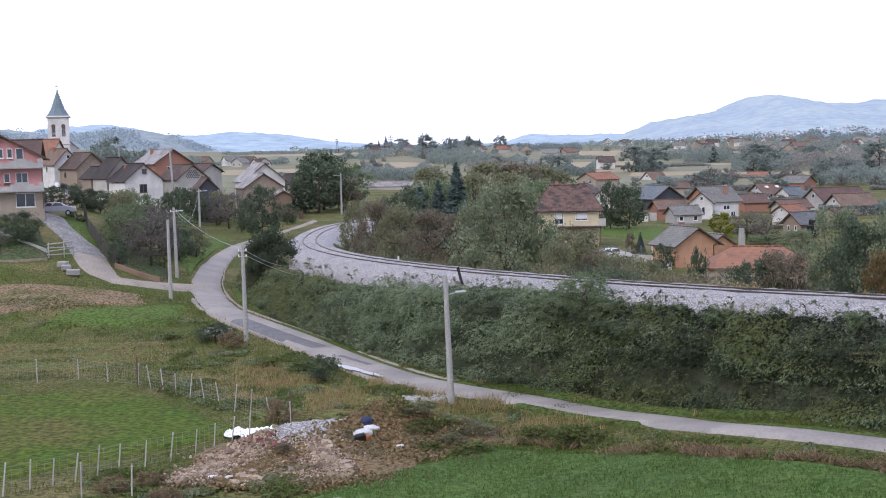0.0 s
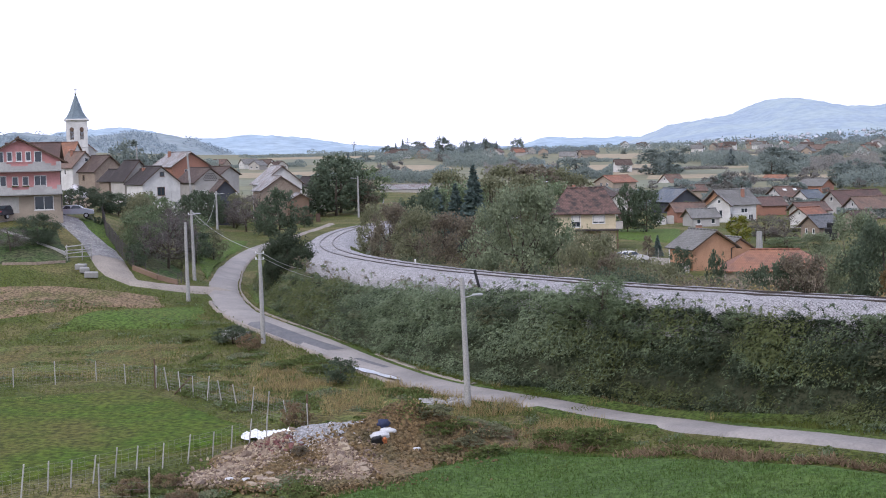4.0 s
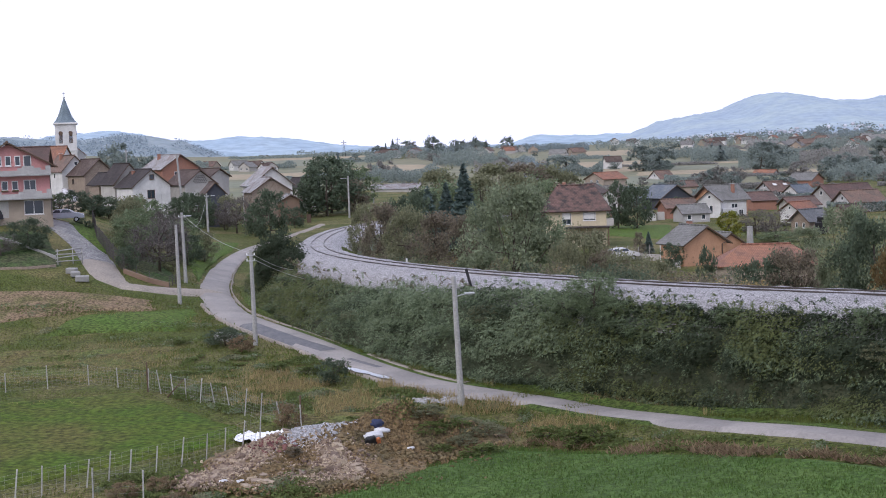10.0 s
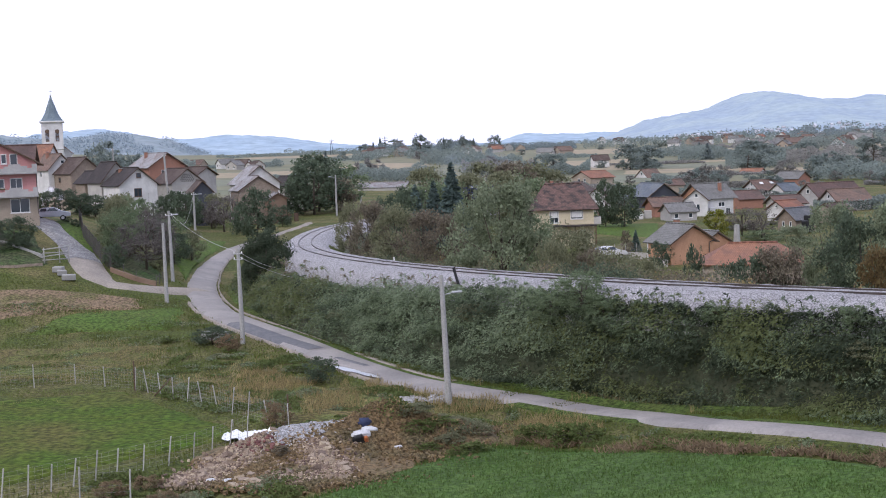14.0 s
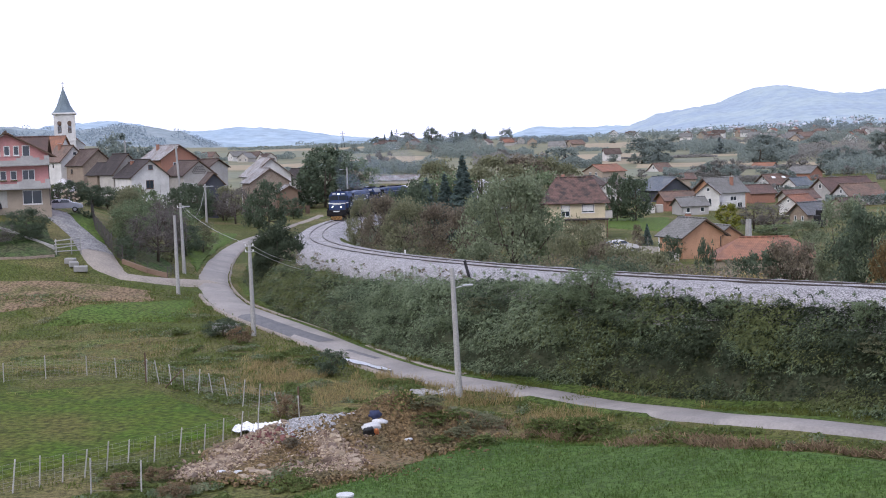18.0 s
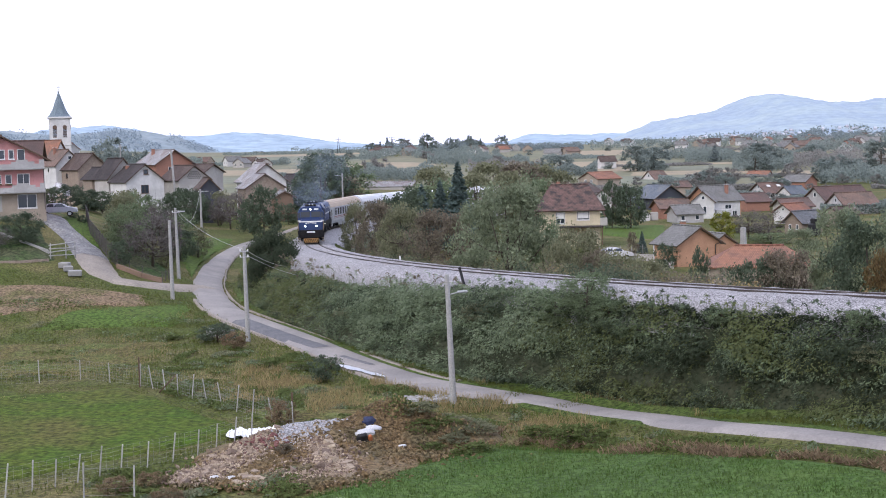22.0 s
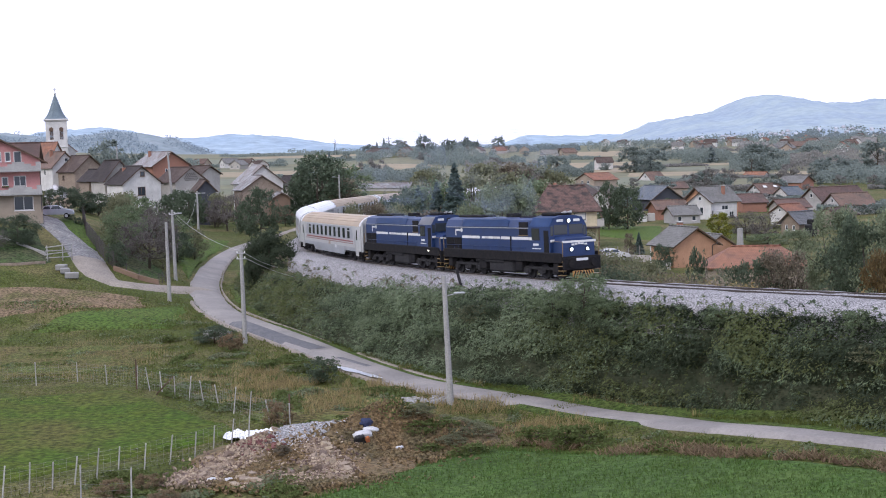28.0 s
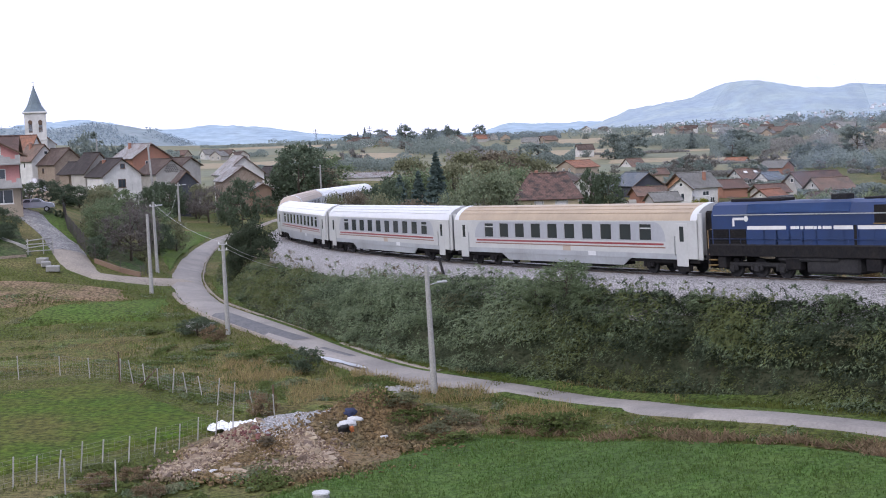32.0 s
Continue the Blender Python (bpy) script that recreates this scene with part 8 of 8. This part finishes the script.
for _x, _y in ((27.6, 165.0), (28.0, 164.0)):
    tagged(part("gate_pillar", box_bm(0.5, 0.5, 2.3, _x, _y, gz(_x, _y) + 1.05, 0.03), M["w_white"], None), "white square gate pillar", "gate pillar")
_x, _y = 42.5, 255.0
tagged(part("garden_hut", box_bm(1.3, 1.3, 1.5, _x, _y, gz(_x, _y) + 0.7, 0.03), M["w_pale"], None), "small white garden hut", "hut")
_x, _y = -53.6, 198.0
_bm = bmesh.new()
bmesh.ops.create_icosphere(_bm, subdivisions=3, radius=1.0)
for _v in _bm.verts:
    _v.co = Vector((_v.co.x * 2.0, _v.co.y * 1.2, max(-0.3, _v.co.z * 2.9))) * (1 + 0.15 * noise.noise(_v.co * 2))
tagged(part("covered_pile", _bm, mat("white_tarpaulin", (0.62, 0.62, 0.64), (0.2, 0.16, 0.15), scale=1.0, fine=3, mix=0.15), None, m=pose(_x, _y, gz(_x, _y))), "heap under a torn white tarpaulin", "pile")


# ---- puddles ----
M["water"] = bpy.data.materials.new("still_water")
M["water"].use_nodes = True
_b = M["water"].node_tree.nodes["Principled BSDF"]
_b.inputs["Base Color"].default_value, _b.inputs["Roughness"].default_value, _b.inputs["Specular IOR Level"].default_value, _b.inputs["Metallic"].default_value = (0.78, 0.78, 0.8, 1), 0.36, 1.0, 1.0


def puddle(a, b, half, label, z):
    a, b = Vector((*a, 0)), Vector((*b, 0))
    d = (b - a).normalized()
    n = Vector((-d.y, d.x, 0))
    rim = []
    for k in range(80):
        t = 2 * math.pi * k / 80
        w = half * (0.7 + 0.35 * noise.noise((math.cos(t) * 2.2, math.sin(t) * 1.2, a.x)) + 0.3 * noise.noise((math.cos(t) * 7, math.sin(t) * 1.5, a.x + 3)))
        p = (a + b) / 2 + d * (b - a).length / 2 * math.cos(t) + n * w * math.sin(t)
        rim.append((p.x, p.y, gz(p.x, p.y) + z))
    c = ((a + b) / 2)
    tagged(obj("puddle", mesh_of("puddle", rim + [(c.x, c.y, gz(c.x, c.y) + z)], [(k, (k + 1) % 80, 80) for k in range(80)]), M["water"]), label, "puddle", kind="structure")


_pz = 0.16
puddle((-7.05, 94.81), (-3.14, 88.43), 0.48, "long puddle of rain water at the road edge", _pz)
def plastic_sheet(a, b, half):
    a, b = Vector((*a, 0)), Vector((*b, 0))
    d = (b - a).normalized()
    n = Vector((-d.y, d.x, 0))
    rows = []
    for i in range(15):
        s = i / 14 * 2 - 1
        row = []
        for j in range(41):
            t = j / 40 * 2 - 1
            w = half * math.sqrt(max(0.02, 1 - t * t)) * (0.85 + 0.5 * noise.noise((t * 2.5, s, 3)))
            p = (a + b) / 2 + d * (b - a).length / 2 * t + n * w * s
            row.append((p.x, p.y, gz(p.x, p.y) + 0.06 + max(0, noise.noise((p.x * 1.7, p.y * 1.7, 1)) * 0.35 + noise.noise((p.x * 5, p.y * 5, 2)) * 0.14)))
        rows.append(row)
    tagged(obj("plastic_sheet", grid_mesh("plastic_sheet", rows, False), mat("wet_white_plastic_sheet", (0.8, 0.8, 0.8), (0.72, 0.73, 0.75), rough=0.3, spec=0.6, scale=2, fine=6, bump=0.5, depth=0.05)), "crumpled wet white plastic sheet beside the rubble", "plastic sheet")


plastic_sheet((-11.07, 71.35), (-8.10, 72.26), 1.5)
strip("asphalt_patch", [(-8.4, 102.6), (-11.4, 108.2), (-14.6, 114.6), (-16.6, 118.6)], 1.25, M["asphalt_dark"], "dark repaired asphalt patch on the road", lift=0.15, across=4)
strip("asphalt_patch", [(-6.6, 98.2), (-5.2, 95.6), (-4.2, 93.8)], 0.4, M["asphalt_dark"], "small dark asphalt patch on the road", lift=0.14, across=4)


# ---- the rubble heap ----
M["heap"] = mat("heap_earth", (0.15, 0.102, 0.05), (0.19, 0.132, 0.068), scale=0.8, fine=5, grain=0.8, hard=0.13, bump=0.9, depth=0.15, c=(0.13, 0.105, 0.055), c_scale=0.4, world_space=True)
M["stone"] = mat("rubble_stone", (0.31, 0.25, 0.19), (0.2, 0.15, 0.105), scale=3, fine=14, vary=0.4)
M["stone_i"] = mat("rubble_chips", (0.335, 0.27, 0.21), (0.185, 0.13, 0.085), scale=3, fine=14, island=0.6)
M["brick"] = mat("broken_brick", (0.17, 0.075, 0.065), (0.13, 0.06, 0.055), scale=3, fine=14, vary=0.3)
M["grit"] = mat("grey_gravel", (0.4, 0.4, 0.41), (0.3, 0.3, 0.31), scale=3, fine=14, island=0.35)
BUMPS = [(-2.5, 69.6, 1.65, 1.9, 1.5), (0.0, 69.0, 0.75, 2.4, 1.8), (-6.3, 67.5, 0.95, 3.0, 2.6), (-8.6, 66.2, 0.65, 2.2, 2.0), (-4.6, 72.6, 0.4, 2.2, 1.8), (-4.5, 67.2, 0.5, 2.4, 2.2), (-5.0, 63.5, 0.3, 4, 2)]


def heap_z(x, y):
    s = sum(h * math.exp(-(((x - a) / w) ** 2) - ((y - b) / d) ** 2) for a, b, h, w, d in BUMPS)
    return gz(x, y) + s + noise.noise((x * 0.9, y * 0.9, 2)) * 0.16 * min(1, s * 2) + noise.noise((x * 2.3, y * 2.3, 5)) * 0.1 * min(1, s * 2)


def chip(seed, r=1.0):
    rng = random.Random(seed)
    bm = bmesh.new()
    bmesh.ops.create_cube(bm, size=r * 1.5)
    for v in bm.verts:
        v.co = Vector((v.co.x * rng.uniform(0.7, 1.5), v.co.y * rng.uniform(0.6, 1.1), v.co.z * rng.uniform(0.35, 0.7)))
    me = bpy.data.meshes.new("stone")
    bm.to_mesh(me)
    bm.free()
    return me


def rubble_heap():
    rng = random.Random(17)
    root = tagged(new("rubble_heap"), "heap of earth, broken bricks and pale building rubble", "rubble heap")
    xs, ys = np.arange(-13.5, 4.6, 0.35), np.arange(58.5, 78.6, 0.35)
    rows = []
    for i, y in enumerate(ys):
        rows.append([(x, y, heap_z(x, y) + (0.02 if 0 < i < len(ys) - 1 and 0 < j < len(xs) - 1 else -0.5) - (0.3 if heap_z(x, y) - gz(x, y) < 0.1 else 0)) for j, x in enumerate(xs)])
    obj("earth_mound", grid_mesh("earth_mound", rows), M["heap"], root, "brown earth mound")
    chips = [chip(s) for s in range(6)]
    bricks = bpy.data.meshes.new("brick")
    bm = box_bm(0.25, 0.12, 0.08, bevel=0.008)
    bm.to_mesh(bricks)
    bm.free()

    def spot():
        while True:
            k, s = rng.random(), rng.random()
            if k < 0.44:
                x, y = -11.4 + 2.7 * s + rng.gauss(0, 0.55), 62.2 + 3.3 * s + rng.gauss(0, 0.6)
            elif k < 0.82:
                x, y = -5.9 + 1.7 * s + rng.gauss(0, 0.35), 65.3 - 3.2 * s + rng.gauss(0, 0.55)
            elif k < 0.92:
                x, y = rng.gauss(-7.2, 1.6), rng.gauss(61.6, 0.5)
            else:
                x, y = rng.gauss(-7.2, 2.4), rng.gauss(64.4, 2.0)
            if -12.8 < x < -3.2 and 60.2 < y < 69 and noise.noise((x * 0.9, y * 0.9, 8)) + 0.4 * noise.noise((x * 2.3, y * 2.3, 3)) > rng.uniform(-0.5, 0.1):
                return x, y

    for i in range(300):
        x, y = spot()
        m = pose(x, y, heap_z(x, y) + 0.06, rng.uniform(-30, 30), rng.uniform(-30, 30), rng.uniform(0, 360))
        if i % 7 == 0:
            x, y = rng.gauss(-8.3, 0.6), rng.gauss(65.3, 0.3)
            m = pose(x, y, heap_z(x, y) + 0.08, rng.uniform(-30, 30), rng.uniform(-30, 30), rng.uniform(0, 360))
            share("brick", bricks, M["brick"], root, m @ Matrix.Scale(rng.uniform(0.8, 1.3), 4))
        else:
            share("stone", chips[i % 6], M["stone"], root, m @ Matrix.Scale(0.09 + 0.2 * rng.random() ** 2.5, 4))
    base = np.array([v.co for v in chips[0].vertices])
    faces = [tuple(p.vertices) for p in chips[0].polygons]

    def scatter(name, n, place, size, material, label):
        v, f = [], []
        for _ in range(n):
            x, y = place()
            r = Euler((rng.uniform(0, 3), rng.uniform(0, 3), rng.uniform(0, 6))).to_matrix()
            s = rng.uniform(0.5, 1.4) * size
            o = len(v)
            z = heap_z(x, y) + 0.03
            v += [tuple(r @ Vector(q * s) + Vector((x, y, z))) for q in base]
            f += [tuple(k + o for k in q) for q in faces]
        tagged(obj(name, mesh_of(name, v, f), material, root), label, kind="stuff")

    scatter("loose_rubble", 9500, spot, 0.075, M["stone_i"], "small pale rubble chips")
    scatter("grey_gravel", 2200, lambda: ((lambda s: (-7.4 + 2.5 * s + rng.gauss(0, 0.32), 65.7 + 3.2 * s + rng.gauss(0, 0.6)))(rng.random())), 0.065, M["grit"], "grey gravel spread on the heap")
    scatter("loose_earth", 5000, lambda: (rng.gauss(-1.9, 1.8), rng.gauss(67.3, 1.5)) if rng.random() < 0.5 else (rng.gauss(-6.5, 2.2), rng.gauss(60.9, 0.6)) if rng.random() < 0.45 else ((lambda s: (-6.3 - 2.9 * s + rng.gauss(0, 0.5), 65.2 - 3.4 * s + rng.gauss(0, 0.4)))(rng.random())), 0.09, M["heap"], "brown earth clods")


rubble_heap()


def mound_weeds():
    rng = np.random.default_rng(61)
    for kind, n, lab in (("herb", 2600, "green weeds growing on the earth mound"), ("straw", 1500, "dry yellow grass on the earth mound"), ("weed", 1800, "withered brown weeds on the earth mound")):
        x, y = rng.normal(-0.6 if kind != "weed" else 0.6, 1.2, n), rng.normal(69.7, 0.9, n)
        k = np.array([noise.noise((a * 0.8, b * 0.8, n * 0.01)) > -0.02 for a, b in zip(x, y)])
        c = np.array([(a, b, heap_z(a, b) + h) for a, b, h in zip(x[k], y[k], rng.uniform(0.02, 0.42, n))])
        tagged(obj("mound_weeds", quads("mound_weeds", leaf_quads(c, 0.12, rng, 1.6 if kind == "straw" else 0.5)), LEAVES[kind]), lab, "weeds", kind="stuff")


mound_weeds()
_rng = random.Random(4)
_st = tagged(new("stone_pile"), "flat pile of grey stone slabs beside the lamp pole", "stone pile")
_cm = [chip(20 + s) for s in range(4)]
for i in range(46):
    x, y = _rng.uniform(-1.6, 1.0), _rng.uniform(79.6, 81.4)
    share("stone", _cm[i % 4], M["concrete"], _st, pose(x, y, gz(x, y) + 0.1, _rng.uniform(-25, 25), _rng.uniform(-25, 25), _rng.uniform(0, 360)) @ Matrix.Scale(_rng.uniform(0.12, 0.28), 4))


def sack(x, y, z, sx, sy, sz, material, label, rot=0, tilt=0, name="sack"):
    bm = bmesh.new()
    bmesh.ops.create_icosphere(bm, subdivisions=3, radius=1.0)
    for v in bm.verts:
        q = v.co.copy()
        r = 1 + 0.34 * noise.noise(q * 1.9 + Vector((x, y, 0))) + 0.16 * noise.noise(q * 4.5 + Vector((x, y, 3)))
        v.co = Vector((math.copysign(abs(q.x) ** 0.75, q.x) * sx, math.copysign(abs(q.y) ** 0.8, q.y) * sy, q.z * sz)) * r
    ob = part(name, bm, material, None, m=pose(x, y, z, tilt, 0, rot))
    for p in ob.data.polygons:
        p.use_smooth = True
    return tagged(ob, label, "sack")


M["sack"] = mat("white_woven_plastic", (0.56, 0.56, 0.56), (0.46, 0.46, 0.47), rough=0.5, scale=4, fine=30)
M["navy"] = mat("dark_blue_cloth", (0.035, 0.045, 0.1), (0.02, 0.025, 0.05), scale=4, fine=20)
M["black"] = mat("black_plastic", (0.012, 0.012, 0.014), (0.02, 0.02, 0.02), rough=0.4)
M["rag"] = mat("orange_cloth", (0.45, 0.16, 0.06), (0.36, 0.12, 0.05), scale=5)
sack(-3.45, 66.85, heap_z(-3.45, 66.85) + 0.14, 0.5, 0.28, 0.17, M["sack"], "full white woven plastic sack on the heap", 25, 20)
sack(-3.1, 67.5, heap_z(-3.1, 67.5) + 0.13, 0.42, 0.26, 0.15, M["sack"], "full white woven plastic sack on the heap", 5, 15)
sack(-3.55, 66.25, heap_z(-3.55, 66.25) + 0.1, 0.3, 0.22, 0.36, M["black"], "crumpled black plastic bag on the heap", 20, 20)
sack(-3.3, 68.0, heap_z(-3.3, 68.0) + 0.12, 0.34, 0.28, 0.2, M["navy"], "dark blue cloth bundle on the heap", 0, 10)
sack(-3.2, 66.35, heap_z(-3.2, 66.35) + 0.12, 0.14, 0.12, 0.26, M["rag"], "orange cloth rag on the heap", 10, 30, "rag")
for _x, _y in ((-10.2, 61.9), (-9.4, 61.7), (-1.6, 66.4)):
    sack(_x, _y, heap_z(_x, _y) + 0.08, 0.22, 0.14, 0.08, M["sack"], "scrap of white plastic litter on the ground", 30, 0, "litter")
for _x, _y, _w, _r in ((-8.6, 61.6, 0.6, 20), (-8.0, 61.2, 0.5, -30), (-9.0, 60.9, 0.45, 60)):
    tagged(part("broken_slab", box_bm(_w, 0.38, 0.1, 0, 0, 0, 0.01), M["stone"], None, m=pose(_x, _y, heap_z(_x, _y) + 0.1, 12, 8, _r)), "broken pale concrete slab in the rubble", "slab", "broken slabs")
_x, _y = -4.07, 55.75
_bm = bmesh.new()
bmesh.ops.create_cone(_bm, segments=28, radius1=0.35, radius2=0.35, depth=0.46, cap_ends=True, matrix=Matrix.Translation((0, 0, 0.2)))
_w = tagged(part("well_ring", _bm, M["concrete"], None, m=pose(_x, _y, gz(_x, _y))), "white concrete well ring with a lid", "well ring")
_bm = bmesh.new()
bmesh.ops.create_cone(_bm, segments=28, radius1=0.38, radius2=0.365, depth=0.06, cap_ends=True, matrix=Matrix.Translation((0, 0, 0.455)))
part("lid", _bm, M["sack"], _w, "white lid")
_x, _y = 57.6, 202.5
_cs = new("covered_stack")
_cs.matrix_world = pose(_x, _y, gz(_x, _y), 0, 0, 30)
for _k in range(3):
    part("block", box_bm(2.2 - _k * 0.5, 1.2, 1.0, 0.25 * _k, 0, 0.5 + _k * 0.8, 0.15), M["black"], _cs)
tagged(_cs, "stack under black plastic sheeting beside the stone house", "stack")
for _px, _w in ((0, 1.9), (1, 1.5)):
    _x, _y = (-10.1, 262.0, -6.5, 270.0)[2 * _px:2 * _px + 2]
    tagged(part("gravel_heap", box_bm(_w, 1.2, 0.9, 0, 0, 0.3, 0.3), M["grit"], None, m=pose(_x, _y, gz(_x, _y), 0, 0, 20)), "small grey gravel heap beside the line", "gravel heap")
# culvert under the road's edge
_x, _y = -17.26, 110.43
tagged(part("culvert", box_bm(2.6, 0.4, 0.9, 0, 0, 0.15, 0.03), M["concrete"], None, m=pose(_x, _y, gz(_x, _y), 0, 0, -25)), "weathered concrete head of a culvert", "culvert")
for _x, _y in ((-48.5, 180.0), (-47.16, 180.0)):
    plant(12, _x, _y, 1.5, 2.1, "pale plume grass in the garden", "plant", "plume_grass")
for _x, _y, _w, _h in ((-0.9, 69.4, 2.2, 0.7), (0.4, 69.2, 2.2, 0.5), (-1.6, 70.6, 1.8, 0.5), (1.4, 68.6, 1.6, 0.4), (-0.6, 68.2, 1.8, 0.5), (-7.2, 64.2, 1.0, 0.5), (0.8, 70.2, 2.4, 0.7), (-1.8, 71.0, 2.2, 0.6), (2.2, 69.2, 2.2, 0.6), (1.0, 67.4, 1.7, 0.45), (-0.2, 66.6, 1.5, 0.4)):
    _o = plant(4 if _x < -5 else (3 if _y > 69.3 or _x > 0.9 else 10), _x, _y, _w, _h, "dull green weeds growing on the rubble heap", "bush", "bush")
    _o.location.z = heap_z(_x, _y) - 0.1


for _table in (MODELS, LOW_MODELS):
    for _root, _w, _h in _table.values():
        if id(_root) not in USED:
            for _o in (*_root.children_recursive, _root):
                bpy.data.objects.remove(_o)


# ---- exhaust smoke ----
def smoke_mat():
    m = bpy.data.materials.new("thin_exhaust_smoke")
    m.use_nodes = True
    n, k = m.node_tree.nodes, m.node_tree.links
    out = n["Material Output"]
    n.remove(n["Principled BSDF"])
    mix, clear, grey = n.new("ShaderNodeMixShader"), n.new("ShaderNodeBsdfTransparent"), n.new("ShaderNodeBsdfDiffuse")
    grey.inputs["Color"].default_value = (0.3, 0.37, 0.46, 1)
    tc, ns, mr = n.new("ShaderNodeTexCoord"), n.new("ShaderNodeTexNoise"), n.new("ShaderNodeMapRange")
    ns.inputs["Scale"].default_value, ns.inputs["Detail"].default_value = 0.45, 3
    mr.inputs["From Min"].default_value, mr.inputs["From Max"].default_value = 0.42, 0.72
    mr.inputs["To Min"].default_value, mr.inputs["To Max"].default_value = 0.0, 0.15
    k.new(tc.outputs["Object"], ns.inputs["Vector"])
    k.new(ns.outputs["Fac"], mr.inputs["Value"])
    k.new(mr.outputs["Result"], mix.inputs["Fac"])
    k.new(clear.outputs[0], mix.inputs[1])
    k.new(grey.outputs[0], mix.inputs[2])
    k.new(mix.outputs[0], out.inputs["Surface"])
    return m


M["smoke"] = smoke_mat()
SMOKE = []
for _back, _up, _list in ((9, 5.4, ((0, 0, 0, 1.8, 1.9, 1.5), (0.5, 3, 2.0, 3.2, 3.6, 2.6))), (26, 5.6, ((0, 0, 0, 1.9, 2.0, 1.6), (0.6, 3.5, 2.4, 3.4, 4.0, 3.0)))):
    _root = tagged(new("exhaust_smoke"), "thin blue-grey diesel exhaust smoke above the engine", "smoke")
    for _a, _b, _c, _sx, _sy, _sz in _list:
        _bm = bmesh.new()
        for _q in (1.0,):
            bmesh.ops.create_icosphere(_bm, subdivisions=3, radius=_q)
        for _v in _bm.verts:
            _v.co = Vector((_v.co.x * _sx, _v.co.y * _sy, _v.co.z * _sz)) * (1.1 + 0.3 * noise.noise(_v.co * 1.5 + Vector((_a, _b, _c))))
        for _f in _bm.faces:
            _f.smooth = True
        part("puff", _bm, M["smoke"], _root, m=pose(_a, _b, _c))
    SMOKE.append((_root, _back, _up))


# ---- what moves ----
NOSE = [(0, 306), (14, 154.4), (17, 122), (18, 111.3), (19, 100.6), (20, 89.4), (21, 78), (22, 66.4), (23, 54.3), (24, 42.8), (25, 31.4), (26.5, 14), (28, -2.6), (30, -27.1), (31, -38.6), (32, -50.4)]


def nose_at(t):
    return float(np.interp(t, [k[0] for k in NOSE], [k[1] for k in NOSE]))


def motions():
    """The train runs along the line; its bogies follow the curve."""
    back = 0.0
    for i, (root, bogies, length) in enumerate(TRAIN):
        over = 16.8 if i < 2 else 26.4
        arm = 5.0 if i < 2 else 9.5
        rows, turns = [], ([], [])
        for t in np.concatenate([np.arange(0, 14, 2.0), np.arange(14, 32.01, 0.5)]):
            u = nose_at(t) + back + over / 2
            a, b = line(u - arm), line(u + arm)
            m = look((a + b) / 2, b) @ pose(0, 0, 0, -90, 0, 0)
            rows.append((float(t), m))
            body = math.atan2(b.x - a.x, b.y - a.y)
            for k, s in enumerate((-arm, arm)):
                h = float(np.interp(u + s, TU, TH))
                turns[k].append((float(t), pose(0, s, 0, 0, 0, -math.degrees(h - body))))
        walk(root, rows)
        for k in range(2):
            walk(bogies[k], turns[k])
        back += over
    for root, behind, up in SMOKE:
        rows = []
        for t in np.concatenate([np.arange(0, 14, 2.0), np.arange(14, 32.01, 0.5)]):
            u = nose_at(t) + behind
            p = line(u, 0, up)
            rows.append((float(t), pose(p.x, p.y, p.z, 0, 0, -math.degrees(float(np.interp(u, TU, TH))))))
        walk(root, rows)


motions()
